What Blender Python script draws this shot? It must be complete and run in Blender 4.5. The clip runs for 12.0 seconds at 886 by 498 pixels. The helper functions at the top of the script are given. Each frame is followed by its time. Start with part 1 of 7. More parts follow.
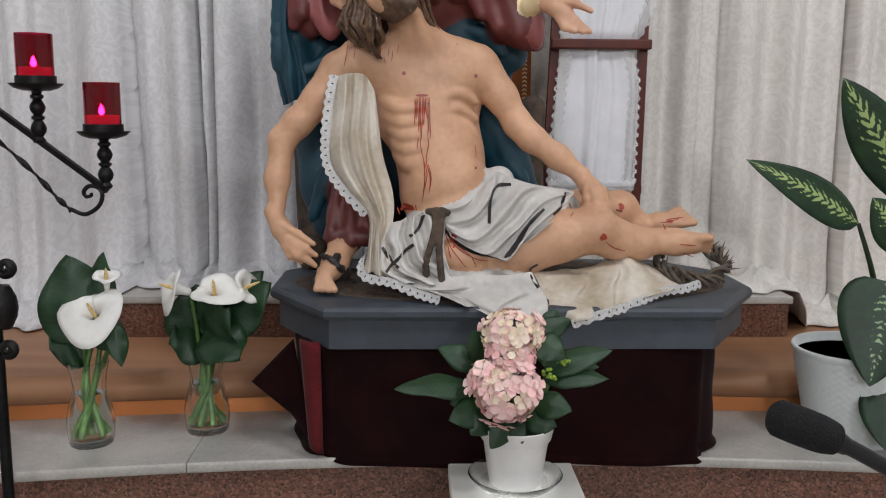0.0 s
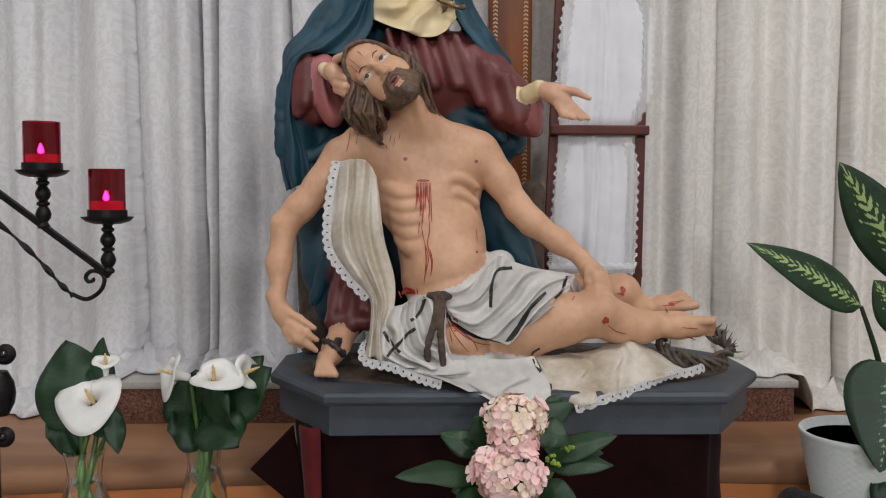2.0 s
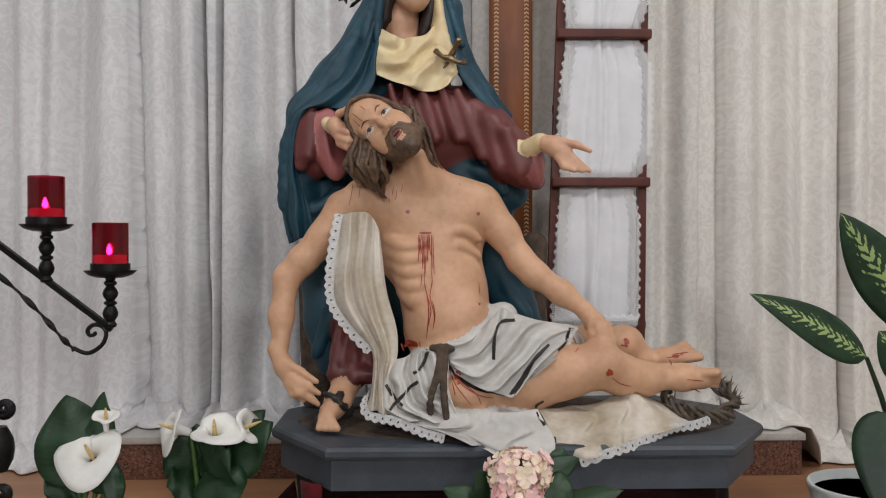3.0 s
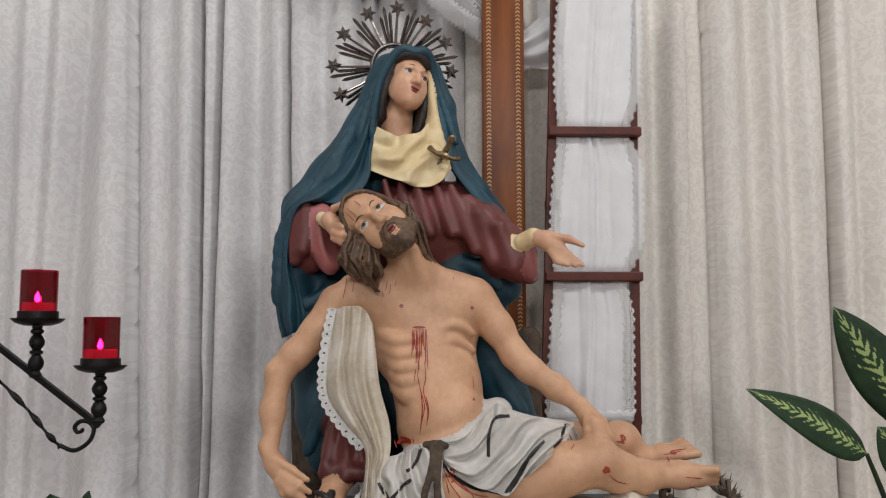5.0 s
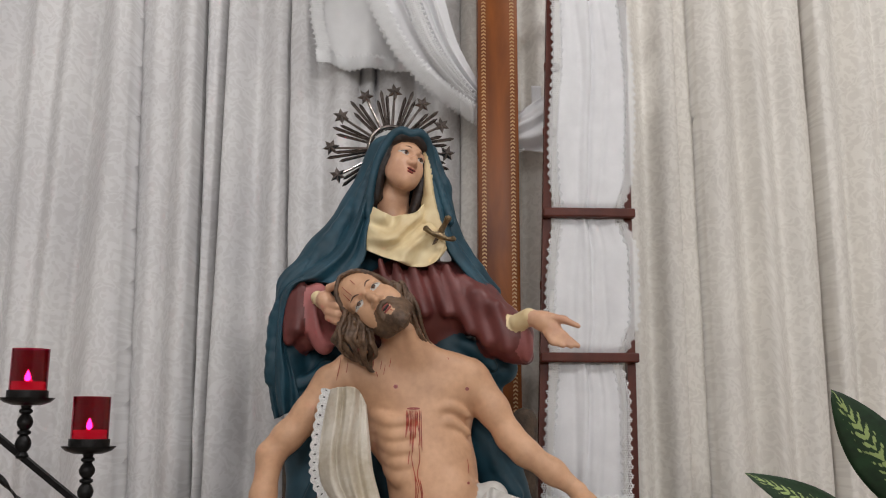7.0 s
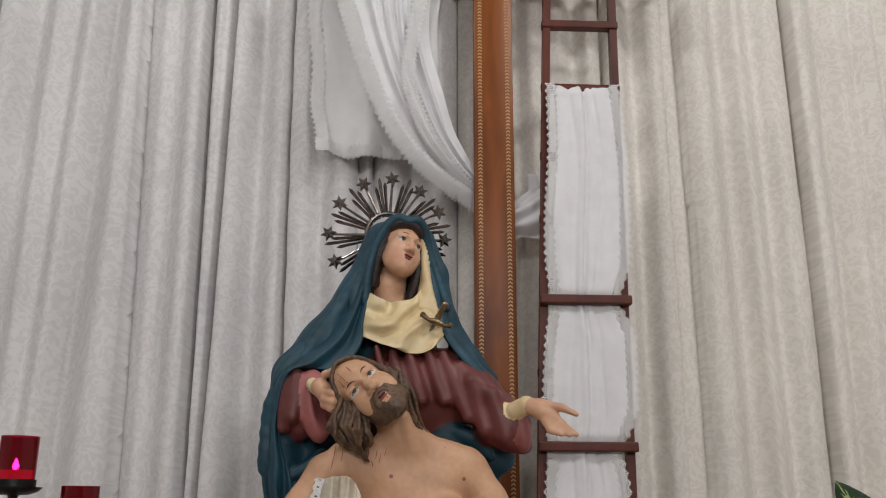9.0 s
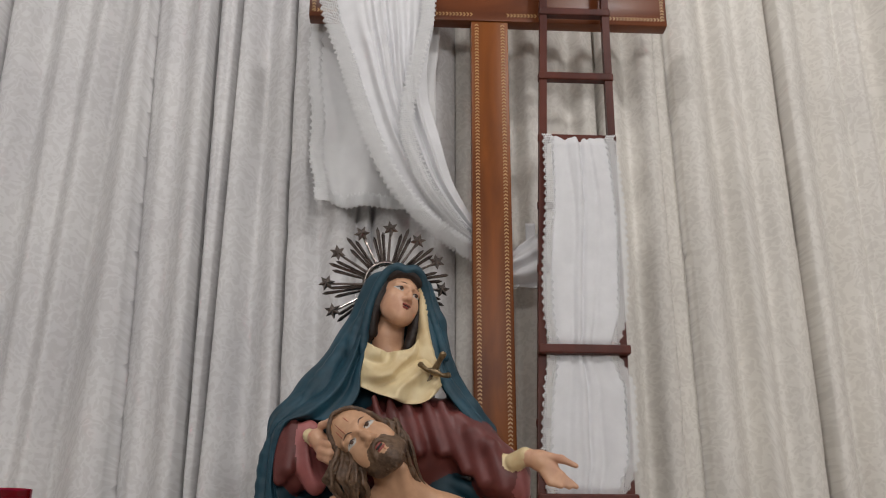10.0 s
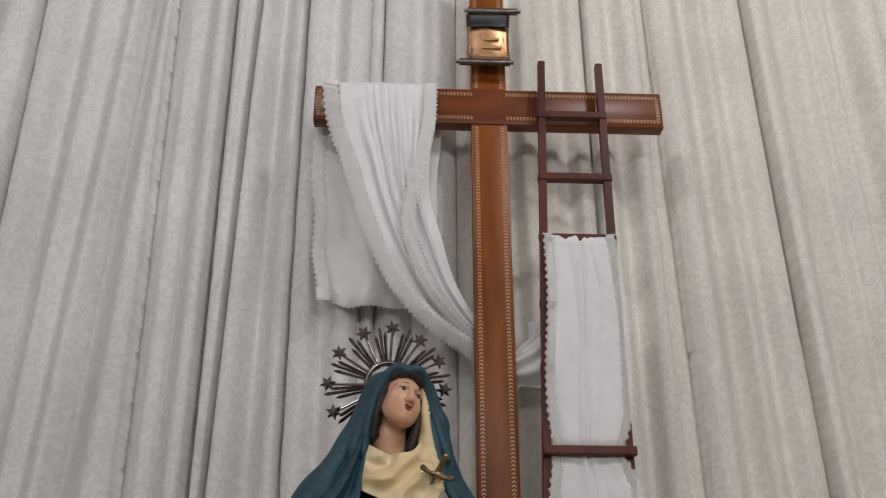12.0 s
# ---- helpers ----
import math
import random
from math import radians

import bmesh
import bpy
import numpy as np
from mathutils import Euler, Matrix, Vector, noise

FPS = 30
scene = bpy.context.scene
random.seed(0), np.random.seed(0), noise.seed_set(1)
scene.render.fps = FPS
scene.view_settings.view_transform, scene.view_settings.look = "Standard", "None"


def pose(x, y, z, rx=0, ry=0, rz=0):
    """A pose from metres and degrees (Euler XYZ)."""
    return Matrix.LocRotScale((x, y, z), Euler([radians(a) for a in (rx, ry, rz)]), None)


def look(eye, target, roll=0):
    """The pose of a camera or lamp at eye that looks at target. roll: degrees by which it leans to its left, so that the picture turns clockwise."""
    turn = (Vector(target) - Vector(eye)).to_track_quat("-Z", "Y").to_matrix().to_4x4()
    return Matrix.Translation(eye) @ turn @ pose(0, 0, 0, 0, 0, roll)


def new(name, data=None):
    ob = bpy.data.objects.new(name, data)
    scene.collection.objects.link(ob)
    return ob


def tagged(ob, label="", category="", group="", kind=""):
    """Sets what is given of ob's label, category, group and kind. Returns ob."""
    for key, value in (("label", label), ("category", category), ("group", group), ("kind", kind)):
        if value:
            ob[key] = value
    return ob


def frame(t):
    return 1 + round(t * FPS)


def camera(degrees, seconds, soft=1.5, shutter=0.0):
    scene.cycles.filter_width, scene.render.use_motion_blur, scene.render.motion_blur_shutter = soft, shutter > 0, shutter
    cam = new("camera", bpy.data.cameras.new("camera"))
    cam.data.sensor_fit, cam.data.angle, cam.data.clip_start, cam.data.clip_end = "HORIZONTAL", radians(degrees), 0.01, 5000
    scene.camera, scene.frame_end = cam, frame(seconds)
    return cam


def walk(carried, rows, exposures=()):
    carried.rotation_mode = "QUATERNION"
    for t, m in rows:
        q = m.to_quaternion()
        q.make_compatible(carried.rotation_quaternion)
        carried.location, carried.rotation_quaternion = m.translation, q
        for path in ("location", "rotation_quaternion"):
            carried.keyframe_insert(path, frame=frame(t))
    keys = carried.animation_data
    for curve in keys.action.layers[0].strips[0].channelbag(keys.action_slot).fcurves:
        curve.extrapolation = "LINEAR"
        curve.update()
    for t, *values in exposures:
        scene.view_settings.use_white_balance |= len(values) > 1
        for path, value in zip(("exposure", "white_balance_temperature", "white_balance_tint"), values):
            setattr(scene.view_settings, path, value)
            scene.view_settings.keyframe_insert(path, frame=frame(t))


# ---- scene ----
from mathutils.bvhtree import BVHTree

EYE = (0.0, 0.0, 1.5)
cam = camera(52.645, 12.0, soft=1.1)
PATH = [  # seconds, pitch, yaw, roll: the camera only turns, on one spot
    (0.0, -9.00, -1.79, 0.42),
    (0.5, -7.71, -1.84, 0.41),
    (1.0, -6.52, -1.89, 0.42),
    (1.5, -5.27, -1.85, 0.31),
    (2.0, -3.64, -1.67, 0.23),
    (2.5, -1.96, -1.54, 0.03),
    (3.0, -0.30, -1.51, -0.02),
    (5.0, 5.72, -1.91, -0.03),
    (5.5, 7.11, -1.95, -0.02),
    (6.0, 8.40, -2.04, 0.14),
    (6.5, 9.63, -2.16, 0.24),
    (7.0, 10.83, -2.21, 0.21),
    (9.0, 16.35, -2.38, 0.35),
    (9.5, 18.00, -2.45, 0.32),
    (10.0, 19.51, -2.50, 0.29),
    (10.5, 21.24, -2.49, 0.29),
    (11.0, 22.95, -2.44, 0.20),
    (11.5, 24.50, -2.38, 0.13),
    (12.0, 25.85, -2.34, 0.05),
]
walk(cam, [(t, pose(*EYE, 90 + p, 0, w) @ pose(0, 0, 0, 0, 0, r)) for t, p, w, r in PATH],
     exposures=[(0.0, 0.10, 6080, 10), (3.0, 0.03, 6270, 10), (6.0, 0.0, 6420, 10), (9.0, -0.18, 6480, 10), (12.0, -0.39, 6500, 10)])

# ---- light ----
world = bpy.data.worlds.new("world")
world.use_nodes = True
world.node_tree.nodes["Background"].inputs["Color"].default_value = (0.8, 0.85, 1.0, 1)
world.node_tree.nodes["Background"].inputs["Strength"].default_value = 0.05
scene.world = world


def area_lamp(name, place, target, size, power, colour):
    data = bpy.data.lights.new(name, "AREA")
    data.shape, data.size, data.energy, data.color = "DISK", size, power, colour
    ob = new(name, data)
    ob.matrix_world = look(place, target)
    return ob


# all unseen: first pair placed from the cast shadows, back pair added as fill
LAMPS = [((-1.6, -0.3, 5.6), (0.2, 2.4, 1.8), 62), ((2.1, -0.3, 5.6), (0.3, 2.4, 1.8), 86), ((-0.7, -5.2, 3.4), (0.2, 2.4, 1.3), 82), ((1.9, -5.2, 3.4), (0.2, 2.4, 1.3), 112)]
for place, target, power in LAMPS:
    area_lamp("unseen_lamp_light", place, target, 0.7, power, (1.0, 0.975, 0.965))


# ---- materials ----
def material(name, colour, rough=0.6, metal=0.0, vary=0.15, scale=30.0, bump=0.1, bump_scale=120.0, second=None, spec=0.5, fine=None, sheen=0.0, coords="Object"):
    """Colour with a broad and a fine variation, and relief."""
    m = bpy.data.materials.new(name)
    m.use_nodes = True
    nt = m.node_tree
    b = nt.nodes["Principled BSDF"]
    tc = nt.nodes.new("ShaderNodeTexCoord")
    n1 = nt.nodes.new("ShaderNodeTexNoise")
    n1.inputs["Scale"].default_value, n1.inputs["Detail"].default_value = scale, 5
    n2 = nt.nodes.new("ShaderNodeTexNoise")
    n2.inputs["Scale"].default_value, n2.inputs["Detail"].default_value = bump_scale, 3
    for n in (n1, n2):
        nt.links.new(tc.outputs[coords], n.inputs["Vector"])
    ramp = nt.nodes.new("ShaderNodeValToRGB")
    c2 = second or tuple(c * (1 - vary) for c in colour)
    c1 = tuple(min(1, c * (1 + vary * 0.5)) for c in colour)
    ramp.color_ramp.elements[0].color, ramp.color_ramp.elements[1].color = (*c2, 1), (*c1, 1)
    ramp.color_ramp.elements[0].position, ramp.color_ramp.elements[1].position = 0.35, 0.68
    mix = nt.nodes.new("ShaderNodeMath")
    mix.operation = "MULTIPLY_ADD"
    mix.inputs[1].default_value = fine if fine is not None else 0.35
    nt.links.new(n2.outputs["Fac"], mix.inputs[0])
    off = nt.nodes.new("ShaderNodeMath")
    off.operation = "SUBTRACT"
    off.inputs[1].default_value = 0.5 * mix.inputs[1].default_value
    nt.links.new(n1.outputs["Fac"], off.inputs[0])
    nt.links.new(off.outputs[0], mix.inputs[2])
    nt.links.new(mix.outputs[0], ramp.inputs["Fac"])
    nt.links.new(ramp.outputs["Color"], b.inputs["Base Color"])
    b.inputs["Roughness"].default_value, b.inputs["Metallic"].default_value = rough, metal
    b.inputs["Specular IOR Level"].default_value = spec
    if sheen:
        b.inputs["Sheen Weight"].default_value = sheen
    if bump:
        bp = nt.nodes.new("ShaderNodeBump")
        bp.inputs["Strength"].default_value, bp.inputs["Distance"].default_value = bump, 0.004
        nt.links.new(n2.outputs["Fac"], bp.inputs["Height"])
        nt.links.new(bp.outputs["Normal"], b.inputs["Normal"])
    return m


def curtain_material(name, colour, second):
    """Heavy off-white damask: a vine pattern of a few centimetres and a fine weave."""
    m = material(name, colour, 0.75, 0, 0.1, 2.5, 0, 500, second=second, sheen=0.2, fine=0.1)
    nt = m.node_tree
    b = nt.nodes["Principled BSDF"]
    tc = nt.nodes.new("ShaderNodeTexCoord")
    warp = nt.nodes.new("ShaderNodeTexNoise")
    warp.inputs["Scale"].default_value = 14
    vo = nt.nodes.new("ShaderNodeTexVoronoi")
    vo.feature, vo.distance = "SMOOTH_F1", "EUCLIDEAN"
    vo.inputs["Scale"].default_value = 66
    add = nt.nodes.new("ShaderNodeMixRGB")
    add.blend_type, add.inputs[0].default_value = "ADD", 0.12
    nt.links.new(tc.outputs["UV"], warp.inputs["Vector"])
    nt.links.new(tc.outputs["UV"], add.inputs[1])
    nt.links.new(warp.outputs["Color"], add.inputs[2])
    nt.links.new(add.outputs[0], vo.inputs["Vector"])
    ramp = nt.nodes.new("ShaderNodeValToRGB")
    ramp.color_ramp.elements[0].position, ramp.color_ramp.elements[1].position = 0.36, 0.5
    nt.links.new(vo.outputs["Distance"], ramp.inputs["Fac"])
    old = b.inputs["Base Color"].links[0].from_socket
    mul = nt.nodes.new("ShaderNodeMixRGB")
    mul.blend_type, mul.inputs[0].default_value = "MULTIPLY", 1
    tone = nt.nodes.new("ShaderNodeValToRGB")
    tone.color_ramp.elements[0].color, tone.color_ramp.elements[1].color = (0.915, 0.91, 0.905, 1), (1, 1, 1, 1)
    nt.links.new(ramp.outputs["Color"], tone.inputs["Fac"])
    nt.links.new(old, mul.inputs[1])
    nt.links.new(tone.outputs["Color"], mul.inputs[2])
    nt.links.new(mul.outputs[0], b.inputs["Base Color"])
    rr = nt.nodes.new("ShaderNodeMapRange")
    rr.inputs["To Min"].default_value, rr.inputs["To Max"].default_value = 0.85, 0.55
    nt.links.new(ramp.outputs["Color"], rr.inputs["Value"])
    nt.links.new(rr.outputs[0], b.inputs["Roughness"])
    weave = nt.nodes.new("ShaderNodeTexNoise")
    weave.inputs["Scale"].default_value = 90
    nt.links.new(tc.outputs["UV"], weave.inputs["Vector"])
    bp = nt.nodes.new("ShaderNodeBump")
    bp.inputs["Strength"].default_value, bp.inputs["Distance"].default_value = 0.25, 0.004
    nt.links.new(weave.outputs["Fac"], bp.inputs["Height"])
    nt.links.new(bp.outputs["Normal"], b.inputs["Normal"])
    return m


def wood_material(name, dark, light, rough, along):
    m = bpy.data.materials.new(name)
    m.use_nodes = True
    nt = m.node_tree
    b = nt.nodes["Principled BSDF"]
    tc = nt.nodes.new("ShaderNodeTexCoord")
    mp = nt.nodes.new("ShaderNodeMapping")
    mp.inputs["Scale"].default_value = along
    n = nt.nodes.new("ShaderNodeTexNoise")
    n.inputs["Scale"].default_value, n.inputs["Detail"].default_value, n.inputs["Distortion"].default_value = 9, 6, 0.6
    ramp = nt.nodes.new("ShaderNodeValToRGB")
    ramp.color_ramp.elements[0].color, ramp.color_ramp.elements[1].color = (*dark, 1), (*light, 1)
    ramp.color_ramp.elements[0].position, ramp.color_ramp.elements[1].position = 0.3, 0.7
    nt.links.new(tc.outputs["Object"], mp.inputs["Vector"])
    nt.links.new(mp.outputs["Vector"], n.inputs["Vector"])
    nt.links.new(n.outputs["Fac"], ramp.inputs["Fac"])
    nt.links.new(ramp.outputs["Color"], b.inputs["Base Color"])
    b.inputs["Roughness"].default_value = rough
    b.inputs["Specular IOR Level"].default_value = 0.25
    bp = nt.nodes.new("ShaderNodeBump")
    bp.inputs["Strength"].default_value, bp.inputs["Distance"].default_value = 0.15, 0.002
    nt.links.new(n.outputs["Fac"], bp.inputs["Height"])
    nt.links.new(bp.outputs["Normal"], b.inputs["Normal"])
    return m


def granite_material():
    """Polished red-brown granite with dark and rosy grains."""
    m = material("granite", (0.17, 0.075, 0.05), 0.3, 0, 0.3, 60, 0.03, 300)
    nt = m.node_tree
    b = nt.nodes["Principled BSDF"]
    tc = nt.nodes.new("ShaderNodeTexCoord")
    vo = nt.nodes.new("ShaderNodeTexVoronoi")
    vo.inputs["Scale"].default_value = 210
    nt.links.new(tc.outputs["Object"], vo.inputs["Vector"])
    sep = nt.nodes.new("ShaderNodeSeparateColor")
    nt.links.new(vo.outputs["Color"], sep.inputs[0])
    ramp = nt.nodes.new("ShaderNodeValToRGB")
    e = ramp.color_ramp.elements
    e[0].color, e[1].color = (0.035, 0.018, 0.014, 1), (0.26, 0.13, 0.09, 1)
    e.new(0.3).color = (0.12, 0.055, 0.036, 1)
    e.new(0.75).color = (0.17, 0.078, 0.05, 1)
    nt.links.new(sep.outputs[0], ramp.inputs["Fac"])
    nt.links.new(ramp.outputs["Color"], b.inputs["Base Color"])
    return m


def glass_material(name, colour, rough=0.0, ior=1.45):
    m = bpy.data.materials.new(name)
    m.use_nodes = True
    b = m.node_tree.nodes["Principled BSDF"]
    b.inputs["Base Color"].default_value = (*colour, 1)
    b.inputs["Roughness"].default_value, b.inputs["IOR"].default_value = rough, ior
    b.inputs["Transmission Weight"].default_value = 1
    return m


def glow_material(name, colour, strength):
    m = bpy.data.materials.new(name)
    m.use_nodes = True
    b = m.node_tree.nodes["Principled BSDF"]
    b.inputs["Base Color"].default_value = (*colour, 1)
    b.inputs["Emission Color"].default_value = (*colour, 1)
    b.inputs["Emission Strength"].default_value = strength
    return m


def lace_material(name, colour, sx, sy):
    """White crochet lace with open holes, laid out by the sheet's own UV in metres."""
    m = material(name, colour, 0.85, 0, 0.05, 40, 0.3, 400)
    nt = m.node_tree
    b = nt.nodes["Principled BSDF"]
    tc = nt.nodes.new("ShaderNodeTexCoord")
    mp = nt.nodes.new("ShaderNodeMapping")
    mp.inputs["Scale"].default_value = (sx, sy, 1)
    nt.links.new(tc.outputs["UV"], mp.inputs["Vector"])
    vo = nt.nodes.new("ShaderNodeTexVoronoi")
    vo.inputs["Scale"].default_value, vo.inputs["Randomness"].default_value = 1.0, 0.25
    nt.links.new(mp.outputs["Vector"], vo.inputs["Vector"])
    less = nt.nodes.new("ShaderNodeMath")
    less.operation, less.inputs[1].default_value = "GREATER_THAN", 0.37
    nt.links.new(vo.outputs["Distance"], less.inputs[0])
    nt.links.new(less.outputs[0], b.inputs["Alpha"])
    return m


def leaf_material(name, dark, light, pale=None, share=0.5):
    """Glossy leaf; with pale, feathery markings that follow the veins."""
    m = material(name, dark, 0.48, 0, 0.3, 25, 0.1, 90, second=tuple(c * 0.6 for c in dark))
    nt = m.node_tree
    b = nt.nodes["Principled BSDF"]
    tc = nt.nodes.new("ShaderNodeTexCoord")
    sep = nt.nodes.new("ShaderNodeSeparateXYZ")
    nt.links.new(tc.outputs["UV"], sep.inputs[0])

    def calc(op, a, c=0.0, d=0.0):
        n = nt.nodes.new("ShaderNodeMath")
        n.operation = op
        for i, v in enumerate((a, c, d)):
            if isinstance(v, (int, float)):
                n.inputs[i].default_value = v
            else:
                nt.links.new(v, n.inputs[i])
        return n.outputs[0]
    side = calc("ABSOLUTE", calc("SUBTRACT", sep.outputs[1], 0.5))
    vein = calc("SUBTRACT", sep.outputs[0], calc("MULTIPLY", side, 0.35))
    wave = calc("ABSOLUTE", calc("SINE", calc("MULTIPLY", vein, 52.0)))
    old = b.inputs["Base Color"].links[0].from_socket
    if pale:
        noi = nt.nodes.new("ShaderNodeTexNoise")
        noi.inputs["Scale"].default_value, noi.inputs["Detail"].default_value = 13, 4
        nt.links.new(tc.outputs["UV"], noi.inputs["Vector"])
        inner = calc("SUBTRACT", 1.0, calc("MULTIPLY", side, 2.6))
        fac = calc("ADD", calc("MULTIPLY", wave, 0.35), calc("ADD", calc("MULTIPLY", inner, 0.45), calc("MULTIPLY", noi.outputs["Fac"], 0.9)))
        step = nt.nodes.new("ShaderNodeMapRange")
        step.inputs["From Min"].default_value, step.inputs["From Max"].default_value = 1.25 - share * 0.4, 1.33 - share * 0.4
        nt.links.new(fac, step.inputs["Value"])
        mix = nt.nodes.new("ShaderNodeMixRGB")
        nt.links.new(step.outputs[0], mix.inputs[0])
        nt.links.new(old, mix.inputs[1])
        mix.inputs[2].default_value = (*pale, 1)
        nt.links.new(mix.outputs[0], b.inputs["Base Color"])
    else:
        fac = calc("POWER", wave, 0.3)
        mix = nt.nodes.new("ShaderNodeMixRGB")
        nt.links.new(fac, mix.inputs[0])
        mix.inputs[1].default_value = (*light, 1)
        nt.links.new(old, mix.inputs[2])
        nt.links.new(mix.outputs[0], b.inputs["Base Color"])
    bp = nt.nodes.new("ShaderNodeBump")
    bp.inputs["Strength"].default_value, bp.inputs["Distance"].default_value = 0.05, 0.003
    nt.links.new(wave, bp.inputs["Height"])
    nt.links.new(bp.outputs["Normal"], b.inputs["Normal"])
    return m


M_CURT = curtain_material("curtain_damask", (0.70, 0.69, 0.685), (0.66, 0.65, 0.655))
M_CURT2 = curtain_material("curtain_damask_cream", (0.76, 0.73, 0.675), (0.72, 0.69, 0.64))
M_LINEN = material("white_linen", (0.76, 0.76, 0.775), 0.8, 0, 0.05, 20, 0.15, 350, sheen=0.15)
M_SHEER = material("sheer_linen", (0.86, 0.86, 0.86), 0.85, 0, 0.04, 20, 0.1, 350)
M_SHEER.node_tree.nodes["Principled BSDF"].inputs["Alpha"].default_value = 0.9
M_LACE = lace_material("white_lace", (0.84, 0.84, 0.84), 165, 165)
M_WOOD = wood_material("cross_wood", (0.12, 0.030, 0.005), (0.28, 0.082, 0.012), 0.36, (1.2, 1.2, 0.25))
M_WOODBAR = wood_material("cross_bar_wood", (0.10, 0.026, 0.008), (0.20, 0.058, 0.018), 0.32, (0.25, 1.2, 1.2))
M_LADDER = wood_material("ladder_wood", (0.060, 0.011, 0.006), (0.115, 0.024, 0.012), 0.42, (1.2, 1.2, 0.3))
M_INLAY = material("inlay_wood", (0.52, 0.30, 0.12), 0.4, 0, 0.25, 80, 0.05)
M_STEPWOOD = wood_material("step_wood", (0.24, 0.115, 0.055), (0.36, 0.185, 0.095), 0.45, (0.12, 1, 1))
M_RISER = wood_material("riser_wood", (0.50, 0.17, 0.05), (0.66, 0.26, 0.09), 0.4, (0.12, 1, 1))
M_MARBLE = material("marble", (0.46, 0.44, 0.40), 0.35, 0, 0.12, 9, 0.02, 130, second=(0.36, 0.345, 0.32), fine=0.6)
M_JOINT = material("joint_mortar", (0.24, 0.22, 0.20), 0.8)
M_GRANITE = granite_material()
M_PLASTER = material("plaster", (0.62, 0.61, 0.60), 0.85, 0, 0.05, 2, 0.1, 60)
M_FLOOR = material("floor_stone", (0.42, 0.38, 0.33), 0.45, 0, 0.15, 4, 0.05, 60)
M_GREY = material("grey_paint", (0.050, 0.060, 0.074), 0.5, 0, 0.2, 14, 0.12, 160)
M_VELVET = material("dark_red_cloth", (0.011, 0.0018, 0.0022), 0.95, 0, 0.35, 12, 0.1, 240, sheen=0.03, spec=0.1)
M_VELVET2 = material("brighter_red_cloth", (0.10, 0.010, 0.012), 0.9, 0, 0.3, 12, 0.1, 240, sheen=0.05, spec=0.2)
M_IRON = material("black_iron", (0.012, 0.011, 0.011), 0.42, 0.6, 0.4, 60, 0.25, 160)
M_RED = glass_material("red_glass", (0.42, 0.003, 0.045), 0.05)
M_WAX = glow_material("lit_wax", (1.0, 0.06, 0.26), 0.55)
M_FLAME = glow_material("flame", (1.0, 0.55, 0.60), 120)
M_GLASS = glass_material("clear_glass", (0.97, 0.985, 0.98))
M_WATER = glass_material("water", (0.93, 0.97, 0.95), 0.0, 1.33)
M_STEM = material("green_stem", (0.075, 0.16, 0.03), 0.4, 0, 0.4, 30, 0.05)
M_CALLA = leaf_material("calla_leaf", (0.013, 0.046, 0.014), (0.016, 0.056, 0.017))
M_PETAL = material("calla_white", (0.86, 0.85, 0.80), 0.5, 0, 0.06, 20, 0.05, 60)
M_SPADIX = material("spadix_yellow", (0.80, 0.58, 0.25), 0.6, 0, 0.2, 120, 0.4, 300)
M_HLEAF = leaf_material("hydrangea_leaf", (0.012, 0.045, 0.013), (0.022, 0.070, 0.020))
M_FLORET = material("pink_petal", (0.92, 0.55, 0.54), 0.6, 0, 0.12, 25, 0.1, 120, second=(0.94, 0.72, 0.66))
M_FLORET2 = material("pale_petal", (0.94, 0.74, 0.64), 0.6, 0, 0.12, 25, 0.1, 120, second=(0.92, 0.82, 0.58))
M_BUD = material("green_bud", (0.30, 0.45, 0.05), 0.5, 0, 0.3, 60, 0.1)
M_POT = material("white_plastic", (0.80, 0.79, 0.76), 0.35, 0, 0.06, 10, 0.03, 60)
M_POT2 = material("pale_plastic", (0.66, 0.70, 0.68), 0.4, 0, 0.05, 10, 0.03, 60)
M_STEM2 = material("dark_stalk", (0.018, 0.035, 0.014), 0.4, 0, 0.3, 30, 0.05)
M_SAUCER = glass_material("clear_plastic", (0.95, 0.95, 0.94), 0.15)
M_PEDESTAL = material("white_painted_wood", (0.66, 0.65, 0.60), 0.5, 0, 0.06, 10, 0.05, 80)
M_SOIL = material("dark_soil", (0.012, 0.009, 0.008), 0.95, 0, 0.5, 90, 0.8, 120)
M_MIC = material("black_foam", (0.006, 0.006, 0.007), 0.95, 0, 0.4, 120, 0.9, 500)
M_MICBODY = material("black_plastic", (0.008, 0.008, 0.010), 0.35, 0, 0.2, 30, 0.05)
M_DIEF = leaf_material("dieffenbachia_leaf", (0.011, 0.042, 0.013), (0.03, 0.1, 0.03), (0.36, 0.46, 0.17), 0.55)
M_DIEF2 = leaf_material("dieffenbachia_lower_leaf", (0.009, 0.036, 0.012), (0.03, 0.1, 0.03), (0.25, 0.36, 0.18), 0.2)
M_SILVER = material("aged_silver", (0.24, 0.205, 0.19), 0.26, 1.0, 0.35, 60, 0.1, 200)
M_COPPER = material("copper_plate", (0.62, 0.36, 0.20), 0.38, 1.0, 0.3, 25, 0.1, 90)
M_THORN = material("thorn_wood", (0.090, 0.062, 0.042), 0.75, 0, 0.5, 60, 0.5, 150, second=(0.10, 0.085, 0.065))
M_BRONZE = material("antique_bronze", (0.30, 0.22, 0.13), 0.35, 1.0, 0.35, 60, 0.2, 200)
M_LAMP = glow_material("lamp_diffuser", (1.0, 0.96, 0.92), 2)


